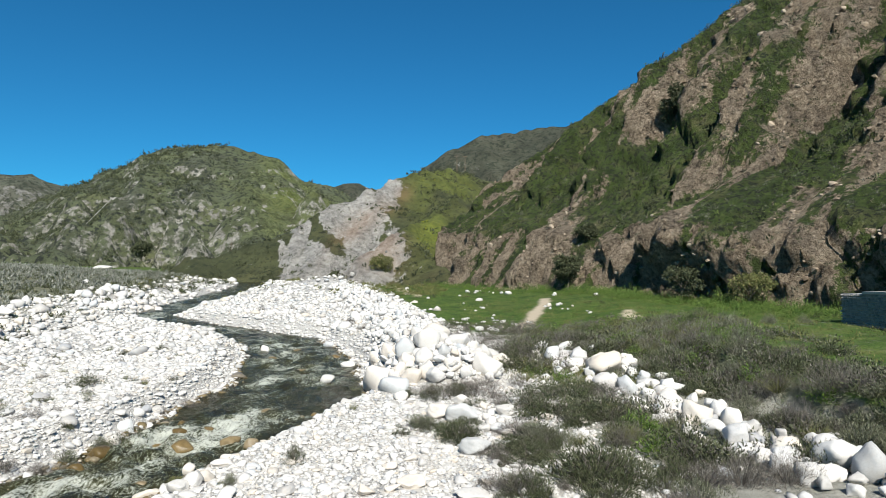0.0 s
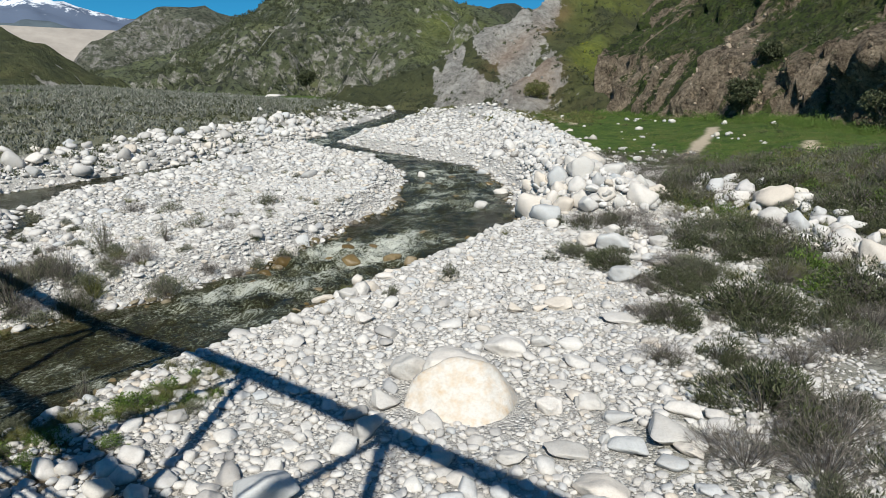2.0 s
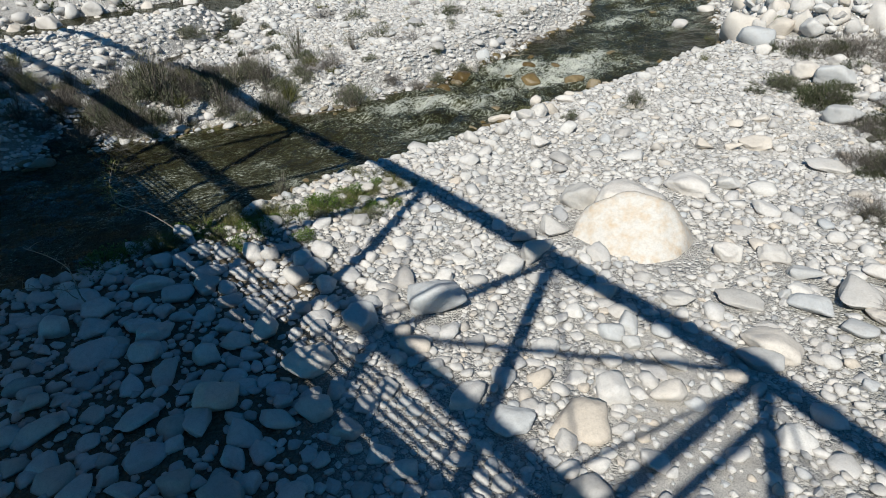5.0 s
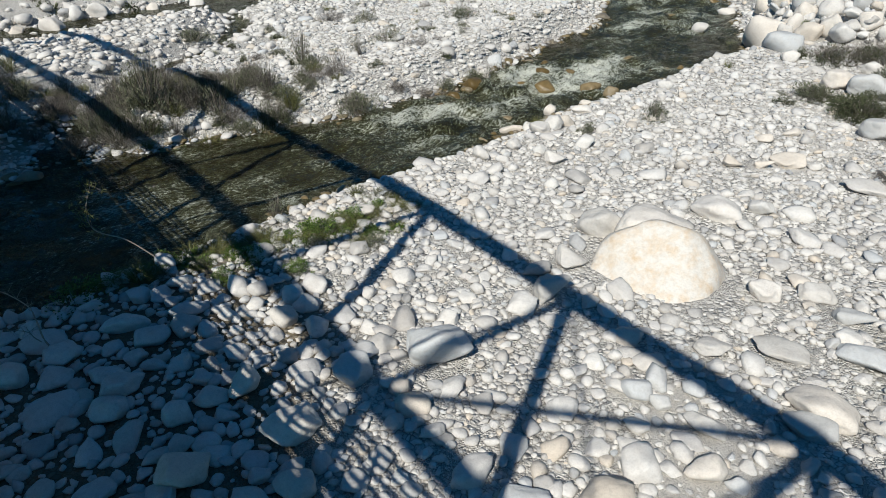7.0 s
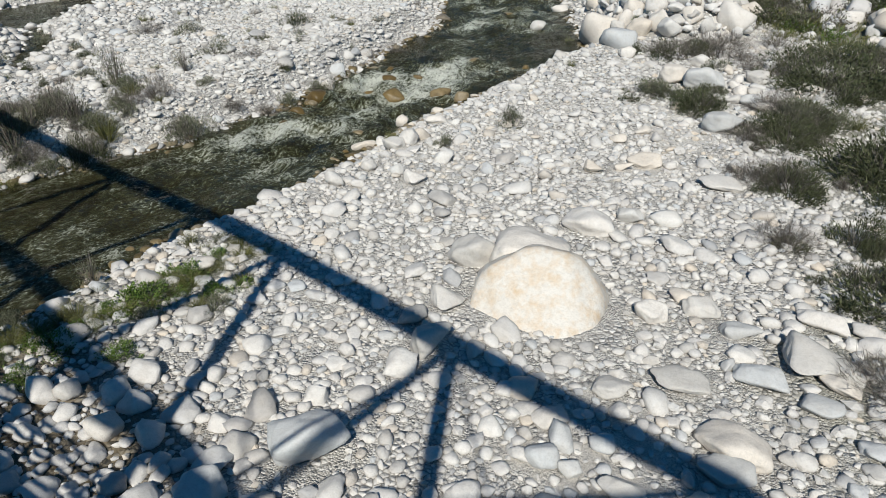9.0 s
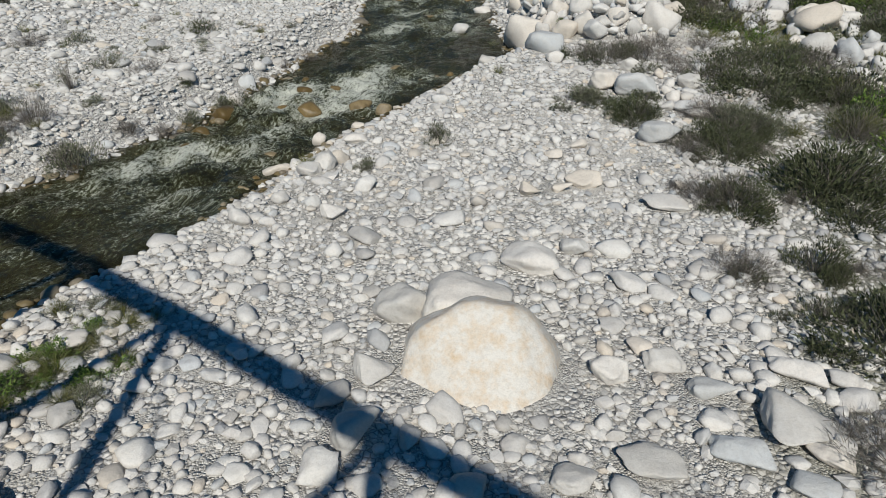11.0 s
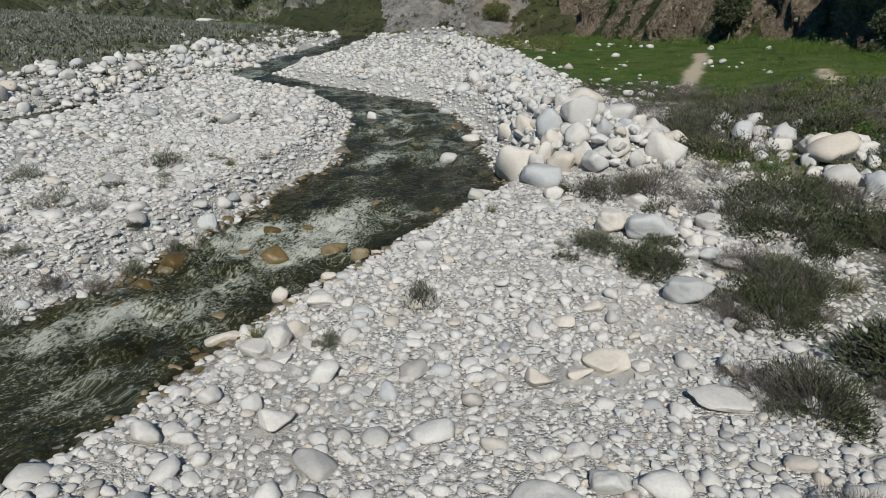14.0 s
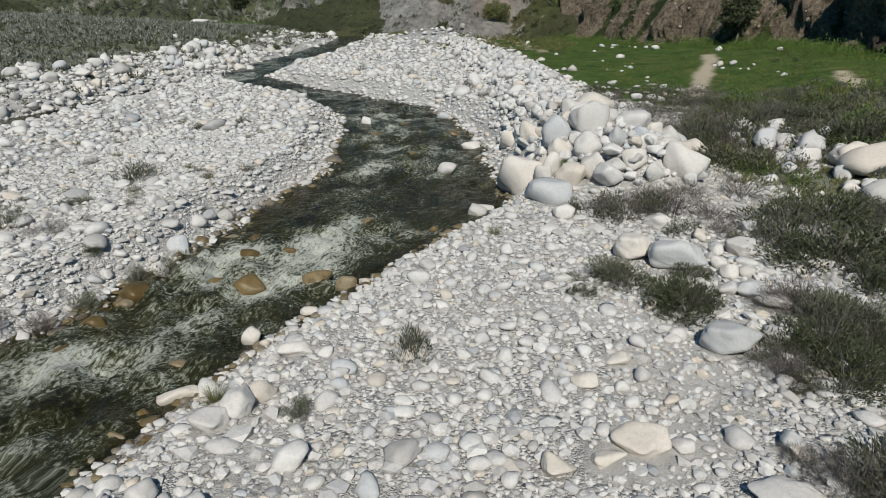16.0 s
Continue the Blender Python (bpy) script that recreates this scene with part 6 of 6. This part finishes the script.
w = rng.uniform(1.0, 2.4, len(P))
clumps("terrace_bushes", "dark green bushes among the terrace boulders", P, w, w * 0.5, M_DARKLEAF)


def meadow_want(x, y):
    ld, (lh, lw) = line_distance(x, y, LEVEE)
    tr_, _ = line_distance(x, y, TRAIL)
    return smooth(2, 8, x + 0.23 * (y - 78)) * smooth(58, 80, y + 0.35 * (x - 20)) * smooth(1.0, 1.3, ld / lw) * smooth(1.2, 2, tr_) * smooth(2, -1, foot_depth(x, y))


P = on_ground(15000, -30, 60, 55, 185, meadow_want)
w = rng.uniform(0.5, 1.3, len(P))
clumps("meadow_grass", "bright green meadow grass", P, w, w * rng.uniform(0.12, 0.3, len(P)), M_GREENLEAF, "grass", GRASS)
P = on_ground(9000, -25, 55, 60, 175, lambda x, y: meadow_want(x, y) * smooth(-0.05, 0.15, fbm(x, y, 7, 4, 77)))
w = rng.uniform(0.5, 1.5, len(P))
clumps("meadow_herbs", "yellow-green herbs in tufts over the meadow", P, w, w * rng.uniform(0.25, 0.5, len(P)), M_SPRING, "grass", GRASS)
P = on_ground(1500, -25, 55, 62, 175, lambda x, y: meadow_want(x, y) * smooth(0.05, 0.2, fbm(x, y, 9, 4, 78)))
w = rng.uniform(0.7, 2.0, len(P))
clumps("meadow_bushes", "low dark green bushes dotted over the meadow", P, w, w * rng.uniform(0.35, 0.5, len(P)), M_DARKLEAF, "bushes", MEDIUM)
P = on_ground(2600, 2, 60, 30, 120, lambda x, y: np.maximum(smooth(0.5, 1, bank_cut(x, y)), 0.5 * meadow_want(x, y)) * smooth(3, 0, foot_depth(x, y)))
w = rng.uniform(0.8, 2.0, len(P))
clumps("meadow_weeds", "olive and grey weeds on the shelf above the bank", P, w, w * 0.42, M_OLIVE, "weeds", GRASS)
P = on_ground(15000, -35, 70, 60, 190, lambda x, y: smooth(-9 - 6 * smooth(115, 100, y), -2, foot_depth(x, y)) * smooth(2, 0, foot_depth(x, y)) * (0.35 + 0.65 * smooth(130, 110, y)))
w = rng.uniform(1.2, 3.4, len(P))
clumps("cliff_foot_bushes", "leafy green bushes along the foot of the cliff", P, w, w * rng.uniform(0.4, 0.75, len(P)), M_GREENLEAF, "bushes", FINE)
P = on_ground(4000, 2, 30, 30, 78, lambda x, y: smooth(78, 60, y) * smooth(2.5, 6.5, x - 0.12 * (y - 40)) * smooth(0.9, 1.3, line_distance(x, y, LEVEE)[0] / 5.5) * smooth(-0.08, 0.14, fbm(x, y, 5, 3, 74) + 0.25 * smooth(52, 64, y)) * (1 - rocks_inside(x, y)))
half = len(P) // 5
w = rng.uniform(1.1, 3.2, len(P))
clumps("thicket_sage", "grey-green sage filling the thicket", P[:half], w[:half], w[:half] * 0.55, M_SAGE, "scrub", FINE)
clumps("thicket_twigs", "grey leafless brush filling the thicket", P[half:2 * half], w[half:2 * half], w[half:2 * half] * 0.55, M_TWIG, "scrub", FINE)
P, w = P[half:], w[half:]
back = P[:, 1] > 52
olive = np.flatnonzero(back)[half // 2:]
olive_spots = on_ground(900, 3, 15, 46, 58, lambda x, y: smooth(4.5, 2.0, line_distance(x, y, [(4.5, 54.5), (8.2, 52), (11.5, 47.5)])[0]))
ow = rng.uniform(0.7, 1.6, len(olive_spots))
clumps("olive_grass", "yellow-olive grass between the shrubs and boulders", olive_spots, ow, ow * 0.4, M_OLIVE, "grass", GRASS)
brush = on_ground(1500, -2, 20, 54, 86, lambda x, y: smooth(9.5, 4.5, x - np.interp(y, [50, 58, 64, 80, 105], [8, 7.5, 6.5, 4.5, 0])) * smooth(-1, 1.5, x - np.interp(y, [50, 58, 64, 80, 105], [5, 4.6, 3, 0.3, -5.5])) * (0.35 + 0.65 * smooth(-0.05, 0.15, fbm(x, y, 5, 3, 76))))
bw_ = rng.uniform(1.0, 2.6, len(brush))
third = len(brush) // 3
clumps("levee_brush", "grey leafless brush behind the boulder levee", brush[:2 * third], bw_[:2 * third], bw_[:2 * third] * 0.5, M_TWIG, "scrub", FINE)
clumps("levee_scrub", "dark green scrub behind the boulder levee", brush[2 * third:], bw_[2 * third:], bw_[2 * third:] * 0.5, M_DARKLEAF, "scrub", FINE)
mixed = on_ground(3000, 5, 30, 55, 84, lambda x, y: smooth(2, 5, x - 0.1 * (y - 40) - 3) * smooth(84, 70, y) * (1 - rocks_inside(x, y)) * (0.3 + 0.7 * smooth(-0.1, 0.1, fbm(x, y, 4, 3, 75))))
mw = rng.uniform(0.9, 2.2, len(mixed))
cut = len(mixed) // 4
clumps("back_sage", "grey-green sage before the meadow", mixed[:cut], mw[:cut], mw[:cut] * 0.5, M_SAGE, "scrub", MEDIUM)
clumps("back_brush", "grey leafless brush before the meadow", mixed[cut:2 * cut], mw[cut:2 * cut], mw[cut:2 * cut] * 0.5, M_TWIG, "scrub", MEDIUM)
clumps("back_bushes", "fresh green bushes before the meadow", mixed[2 * cut:3 * cut], mw[2 * cut:3 * cut], mw[2 * cut:3 * cut] * 0.45, M_GREENLEAF, "bushes", MEDIUM)
clumps("back_scrub", "dark scrub before the meadow", mixed[3 * cut:], mw[3 * cut:], mw[3 * cut:] * 0.45, M_DARKLEAF, "scrub", MEDIUM)
clumps("thicket_weeds", "olive weeds and grass behind the thicket", P[olive], w[olive], w[olive] * 0.4, M_OLIVE, "weeds", GRASS)
P, w = np.delete(P, olive, 0), np.delete(w, olive)
half = min(half, len(P) // 3)
clumps("thicket_scrub", "dark low scrub filling the thicket", P[half:], w[half:], w[half:] * 0.5, M_DARKLEAF, "scrub", FINE)
P = on_ground(900, -75, 0, 130, 215, lambda x, y: smooth(-30, -18, x) * 0.9 + 0.15)
w = rng.uniform(1.0, 2.6, len(P))
clumps("upstream_bushes", "dry olive bushes on the upper river bed", P, w, w * 0.5, M_OLIVE, "bushes")


def on_hill(X, Y, Z, n, want):
    i = rng.integers(0, X.shape[0] - 1, n), rng.integers(0, X.shape[1] - 1, n)
    ok = rng.uniform(size=n) < want[i]
    i = i[0][ok], i[1][ok]
    return np.stack([X[i], Y[i], Z[i]], 1)


hx, hy, hz, hb = CV.reshape(CX.shape + (3,))[..., 0], CV.reshape(CX.shape + (3,))[..., 1], CV.reshape(CX.shape + (3,))[..., 2], cbare
front = smooth(12, -2, CY - np.interp(CX, CREST_X, CREST_Y)) * (rise > 2) * (CX < 150)
green = front * np.clip(1.05 - 1.15 * hb + 0.5 * fbm(CX, CY, 5, 3, 61), 0.02, 1)
P = on_hill(hx, hy, hz, 34000, green * smooth(0.0, -0.12, fbm(CX, CY, 11, 3, 62) - 0.1))
w = rng.uniform(0.6, 1.8, len(P))
clumps("slope_grass", "bright green spring growth on the cliff slope", P, w, w * rng.uniform(0.3, 0.5, len(P)), M_SPRING, "scrub", SLOPE)
P = on_hill(hx, hy, hz, 17000, green * smooth(-0.1, 0.12, fbm(CX, CY, 9, 3, 63)))
w = rng.uniform(1.0, 3.2, len(P))
clumps("slope_shrubs", "dark shrubs on the cliff slope", P, w, w * rng.uniform(0.4, 0.7, len(P)), M_DARKLEAF, "scrub", SLOPE)
P = on_hill(hx, hy, hz, 12000, front * np.clip(0.9 - 0.6 * hb, 0.1, 1))
w = rng.uniform(0.8, 2.0, len(P))
clumps("slope_sage", "grey sage on the cliff slope", P, w, w * 0.5, M_SAGE, "scrub", SLOPE)
X, Y, Z, bare = hill_h
P = on_hill(X, Y, Z, 26000, np.clip(0.95 - 0.8 * bare + 0.9 * fbm(X, Y, 6, 3, 64), 0.04, 1) * smooth(0.05, 0.2, fbm(X, Y, 22, 3, 65) + 0.15) * (Z > 8))
w = rng.uniform(1.0, 3.0, len(P))
clumps("landslide_scrub", "olive scrub on the landslide hill", P, w, w * 0.5, M_DARKLEAF, "scrub", SPARSE)
P = on_hill(X, Y, Z, 2600, smooth(-30, -12, X) * smooth(0.0, 0.2, fbm(X, Y, 25, 2, 66)) * smooth(0.6, 0.3, bare) * (Z > 14))
w = rng.uniform(1.0, 2.4, len(P))
M_MUSTARD = leaf_material("mustard_bloom", (0.09, 0.13, 0.025), (0.17, 0.2, 0.025), (0.36, 0.33, 0.02))
clumps("mustard_bloom", "yellow mustard in bloom on the hill's crown", P, w, w * 0.35, M_MUSTARD, "scrub", SPARSE)
X, Y, Z, bare = hill_a
P = on_hill(X, Y, Z, 48000, smooth(-0.12, 0.2, fbm(X, Y, 60, 3, 67)) * (Z > 6) * (Y < 740) * (1 - 0.6 * bare))
P[:, :2] += rng.uniform(-2.5, 2.5, (len(P), 2))
w = rng.uniform(2.0, 6.0, len(P))
clumps("hill_scrub", "dark round scrub dotted over the hill", P, w, w * 0.6, M_DARKLEAF, "scrub", SPARSE)


# ---- trees, wall and poles ----
def limb(p, q, r0, r1, sides=6):
    """A tapered, slightly bent limb."""
    p, q = Vector(p), Vector(q)
    bend = Vector((rng.normal(), rng.normal(), 0)) * (q - p).length * 0.07
    rings, f = [], []
    for i in range(5):
        t = i / 4
        c = p.lerp(q, t) + bend * math.sin(t * math.pi)
        d = (q - p).normalized()
        a = d.orthogonal().normalized()
        b = d.cross(a)
        r = r0 + (r1 - r0) * t
        rings += [tuple(c + (a * math.cos(k * 6.2832 / sides) + b * math.sin(k * 6.2832 / sides)) * r) for k in range(sides)]
    for i in range(4):
        for k in range(sides):
            f.append((i * sides + k, i * sides + (k + 1) % sides, (i + 1) * sides + (k + 1) % sides, (i + 1) * sides + k))
    return np.array(rings), np.array(f)


def tree(name, label, x, y, z, wide, tall, mat, leaves, leaf, seed):
    r = np.random.default_rng(seed)
    top = tagged(empty(name, (x, y, z)), label, "tree")
    V, Fs, base = [], [], 0
    joints = [((0, 0, -0.4), (r.normal() * 0.05 * wide, 0, tall * 0.45), 0.03 * tall, 0.018 * tall)]
    ends = []
    for k in range(9):
        a = k * 2.4 + r.uniform(0, 1)
        e = (math.cos(a) * wide * r.uniform(0.2, 0.38), math.sin(a) * wide * r.uniform(0.2, 0.38), tall * r.uniform(0.5, 0.85))
        joints.append(((0, 0, tall * r.uniform(0.15, 0.42)), e, 0.014 * tall, 0.004 * tall))
        ends.append(e)
    for j in joints:
        v, f = limb(*j)
        V.append(v)
        Fs.append(f + base)
        base += len(v)
    link_mesh("trunk", np.concatenate(V), np.concatenate(Fs), M_BARK, top)
    ends = np.array(ends + [(0, 0, tall * 0.8), (0.1 * wide, 0, tall * 0.35), (-0.15 * wide, 0.1 * wide, tall * 0.3)])
    k = r.integers(0, len(ends), leaves)
    d = r.normal(size=(leaves, 3))
    d /= np.linalg.norm(d, axis=1)[:, None]
    p = ends[k] + d * (r.uniform(0.2, 1, leaves) ** 0.5)[:, None] * np.array([wide * 0.2, wide * 0.2, tall * 0.17])
    p[:, 2] = np.maximum(p[:, 2], 0.05 * tall)
    o = d + r.normal(size=(leaves, 3)) * 0.6
    o /= np.linalg.norm(o, axis=1)[:, None]
    sd = np.cross(o, r.normal(size=(leaves, 3)))
    sd /= np.linalg.norm(sd, axis=1)[:, None] + 1e-9
    s_ = leaf * r.uniform(0.6, 1.4, leaves)[:, None]
    v = np.stack([p - sd * s_ * 0.4, p + sd * s_ * 0.4, p + o * s_], 1).reshape(-1, 3)
    link_mesh("crown", v, np.arange(3 * leaves).reshape(-1, 3), mat, top, False)
    return top


def cliff_at(x, y):
    i, j = int(round((y - ys[0]) / 0.75)), int(round((x - xs[0]) / 0.75))
    return float(CZ[i, j])


tree("bush_tree", "dark green bushy tree at the cliff's foot", 23.0, 122.5, ground_at(23, 122.5) + 0.8, 6.0, 6.0, M_DARKLEAF, 4200, 0.32, 1)
tree("willow_tree", "light green young willow by the upper bed", -17.0, 176.0, ground_at(-17, 176) + 0.3, 6.5, 8.0, M_OLIVE, 3600, 0.32, 2)
tree("cliff_oak", "dark evergreen oak clinging to the cliff", 51.0, 141.5, cliff_at(51, 141.5) - 0.6, 9.5, 9.5, M_DARKLEAF, 6000, 0.4, 3)
tree("cliff_bush", "round dark green bush on the cliff ledge", 27.8, 128.6, cliff_at(27.8, 128.6) - 0.5, 4.6, 4.2, M_DARKLEAF, 2600, 0.3, 4)
tree("cave_tree", "slender leafy tree before the shaded cliff hollow", 36.0, 99.5, ground_at(36, 99.5), 6.0, 5.6, M_DARKLEAF, 2600, 0.26, 5)
tree("cave_tree", "leaning leafy tree before the shaded cliff hollow", 42.0, 90.5, ground_at(42, 90.5), 6.5, 4.8, M_OLIVE, 2400, 0.26, 6)
tree("oak_tree", "round dark tree on the flat below the hill", -172.0, 372.0, ground_at(-172, 372) + 6, 12, 11, M_DARKLEAF, 2200, 0.9, 7)

# cobble retaining wall by the meadow's end
wall = tagged(empty("cobble_wall", (0, 0, 0)), "grey cobble-filled retaining wall with concrete coping", "wall")
wz = ground_at(38, 62) - 0.3
face_a, face_b = Vector((40.2, 66.5, 0)), Vector((41.3, 55.0, 0))
face_u = (face_b - face_a).normalized()
face_n = Vector((face_u.y, -face_u.x, 0))
if face_n.x > 0:
    face_n = -face_n
deep = -face_n * 3.0
bm = bmesh.new()
box_beam(bm, face_a + deep + Vector((0, 0, wz + 1.75)), face_b + deep + Vector((0, 0, wz + 1.75)), 5.9, 3.5)
part("core", bm, M_CONCRETE, wall)
bm = bmesh.new()
box_beam(bm, face_a + face_u * 3 + deep + Vector((0, 0, wz + 3.62)), face_b + deep + Vector((0, 0, wz + 3.62)), 6.3, 0.24)
part("coping", bm, M_CONCRETE, wall)
rows_ = []
for j in range(13):
    for i in range(41):
        p = face_a + face_u * (i * 0.28 + (0.14 if j % 2 else 0) + rng.uniform(-0.04, 0.04)) + face_n * 0.02
        rows_.append((p.x, p.y, wz + 0.13 + j * 0.265 + rng.uniform(-0.03, 0.03), rng.uniform(0.13, 0.17), rng.uniform(0.8, 1), rng.uniform(0.75, 0.95), math.atan2(face_u.y, face_u.x), rng.normal() * 0.2))
M_WALLSTONE = stone_material("wall_cobble", True, ((0.0, (0.2, 0.2, 0.19)), (0.5, (0.29, 0.28, 0.265)), (1.0, (0.36, 0.345, 0.32))))
ob = stones_mesh("wall_stones", np.array(rows_), 1, M_WALLSTONE, wall)
ob["kind"] = "stuff"


def utility_pole(x, y, z, tall, arms):
    pole = tagged(empty("utility_pole", (x, y, z)), "wooden utility pole standing on the hillside", "utility pole", "poles on the hills")
    bm_ = bmesh.new()
    bmesh.ops.create_cone(bm_, cap_ends=True, segments=8, radius1=0.2, radius2=0.13, depth=tall, matrix=Matrix.Translation((0, 0, tall / 2)))
    part("shaft", bm_, M_POLE, pole)
    for a in arms:
        bm_ = bmesh.new()
        box_beam(bm_, Vector((-1.1, 0, tall - a)), Vector((1.1, 0, tall - a)), 0.13, 0.15)
        part("crossarm", bm_, M_POLE, pole)


def hill_z(h, x, y):
    X_, Y_, Z_, _ = h
    return float(Z_[np.abs(Y_[:, 0] - y).argmin(), np.abs(X_[0] - x).argmin()])


utility_pole(-140, 430, hill_z(hill_a, -140, 430) - 0.5, 11, (0.4, 1.4))
for x, y in ((6, 306), (10, 312)):
    utility_pole(x, y, hill_z(hill_h, x, y) - 0.5, 9.5, (0.4,))


# loose and half-buried rock on the bare faces
def rubble(name, label, P, half, spread, mat, lev=1):
    n = len(P)
    h = half * np.exp(rng.normal(size=n) * spread)
    rows = np.concatenate([P, np.stack([h, rng.uniform(0.6, 1, n), rng.uniform(0.5, 0.9, n), rng.uniform(0, 6.3, n), rng.normal(size=n) * 0.5], 1)], 1)
    tagged(stones_mesh(name, rows, lev, mat, None, False), label, "rocks", kind="stuff")


M_CLIFFROCK = stone_material("cliff_rubble_stone", True, ((0.0, (0.12, 0.09, 0.062)), (0.4, (0.25, 0.195, 0.14)), (0.8, (0.36, 0.29, 0.215)), (1.0, (0.4, 0.33, 0.25))))
M_SLIDEROCK = stone_material("slide_rubble_stone", True, ((0.0, (0.22, 0.21, 0.19)), (0.5, (0.36, 0.345, 0.315)), (1.0, (0.48, 0.455, 0.41))))
P = on_hill(hx, hy, hz, 30000, front * smooth(0.45, 0.75, hb) * smooth(-0.2, 0.1, fbm(CX, CY, 7, 2, 79)))
P[:, :2] += rng.uniform(-0.4, 0.4, (len(P), 2))
rubble("cliff_rubble", "tan stones sticking out of the conglomerate cliff", P, 0.29, 0.45, M_CLIFFROCK)
X, Y, Z, bare = hill_h
P = on_hill(X, Y, Z, 14000, smooth(0.4, 0.7, bare) * (Z > 8))
P[:, :2] += rng.uniform(-0.7, 0.7, (len(P), 2))
rubble("slide_rubble", "pale rock debris on the landslide scar", P, 0.34, 0.35, M_SLIDEROCK)
for src in [s for group in (*SHRUBS.values(), *SHRUBS_FAR.values()) for s in group]:
    for child in list(src.children):
        bpy.data.objects.remove(child)
    bpy.data.objects.remove(src)

# the pale pipeline up the hill, with its headhouse
pipe = tagged(empty("pipeline"), "pale pipeline climbing the hill to a small concrete house", "pipeline")
M_PIPE = plain_material("pale_pipe", (0.34, 0.33, 0.3), 0.7, 0.0, 0.15, 0.5)
bm = bmesh.new()
ends = [(-237 - 35.0 * k / 12, 433 + 100.0 * k / 12) for k in range(13)]
lows = [hill_z(hill_a, x, y) for x, y in ends]
line_ = [lows[0] + (lows[-1] - lows[0]) * k / 12 for k in range(13)]
lift_ = max(a - b for a, b in zip(lows, line_)) * 0.8 + 0.8
spots = [Vector((x, y, z + lift_)) for (x, y), z in zip(ends, line_)]
for p, q in zip(spots, spots[1:]):
    box_beam(bm, p, q, 0.45, 0.5)
part("pipe", bm, M_PIPE, pipe)
bm = bmesh.new()
top_ = spots[-1]
box_beam(bm, top_ + Vector((-2, 3, 0.0)), top_ + Vector((3, 3, 0.0)), 4, 3)
part("headhouse", bm, M_PIPE, pipe)


# ---- bare willow branches arching over the shaded pool ----
def arching_branch(label, points, thick, leaves, seed):
    r = np.random.default_rng(seed)
    base = points[0]
    top = tagged(empty("willow_branch", base), label, "branch", "branches over the pool")
    pts = [Vector(p) - Vector(base) for p in points]
    fine = []
    for i in range(len(pts) - 1):
        a, b = pts[max(i - 1, 0)], pts[i]
        c, d = pts[i + 1], pts[min(i + 2, len(pts) - 1)]
        for k in range(5):
            s = k / 5
            fine.append(b + (c - a) * 0.5 * s + (a * 2 - b * 5 + c * 4 - d) * 0.5 * s * s + (b * 3 - a - c * 3 + d) * 0.5 * s ** 3)
    fine.append(pts[-1])
    fine[0] = fine[0] - Vector((0, 0, 0.15))
    V, Fs = [], []
    for i, p in enumerate(fine):
        w = thick * (1 - 0.75 * i / len(fine))
        d = (fine[min(i + 1, len(fine) - 1)] - fine[max(i - 1, 0)]).normalized()
        u = d.orthogonal().normalized()
        v = d.cross(u)
        V += [tuple(p + u * math.cos(k * 1.2566) * w + v * math.sin(k * 1.2566) * w) for k in range(5)]
        if i:
            Fs += [((i - 1) * 5 + k, (i - 1) * 5 + (k + 1) % 5, i * 5 + (k + 1) % 5, i * 5 + k) for k in range(5)]
    link_mesh("stem", V, Fs, M_PALEBARK, top)
    far_end = np.array([tuple(p) for p in fine[len(fine) // 2:]])
    k = r.integers(0, len(far_end), 26)
    tip = far_end[k] + r.normal(size=(26, 3)) * [0.16, 0.16, 0.12] + [0, 0, 0.1]
    link_mesh("twigs", *ribbons(far_end[k], tip, np.full(26, 0.03), np.full(26, 0.005), r), M_PALEBARK, top, False)
    if leaves:
        j = r.integers(0, 26, leaves)
        p = tip[j] + r.normal(size=(leaves, 3)) * 0.07
        o = r.normal(size=(leaves, 3)) * 0.06 + [0, 0, 0.02]
        sd = np.cross(o, r.normal(size=(leaves, 3)))
        sd = sd / np.linalg.norm(sd, axis=1)[:, None] * 0.016
        v = np.stack([p - sd, p + sd, p + o], 1).reshape(-1, 3)
        link_mesh("foliage", v, np.arange(3 * leaves).reshape(-1, 3), M_OLIVE, top, False)


M_PALEBARK = plain_material("pale_dry_bark", (0.36, 0.31, 0.25), 0.85)
arching_branch("long arching branch with leafy olive tip over dark water", [(-14.76, 11.23, 0.05), (-15.3, 11.13, 0.38), (-15.93, 10.96, 0.69), (-16.5, 10.71, 0.84), (-16.8, 10.66, 1.03), (-17.0, 10.8, 1.44), (-17.05, 11.1, 1.94)], 0.025, 260, 1)
arching_branch("bare grey branch arching over the pool", [(-13.53, 7.49, 0.05), (-13.92, 7.45, 0.31), (-14.18, 7.53, 0.7), (-14.4, 7.57, 0.95), (-14.85, 7.45, 1.2), (-15.4, 7.27, 1.34)], 0.024, 0, 2)
arching_branch("low bare twig leaning over the pool", [(-13.9, 7.57, 0.05), (-14.3, 7.45, 0.25), (-14.6, 7.41, 0.36), (-15.4, 6.95, 0.42)], 0.016, 0, 3)
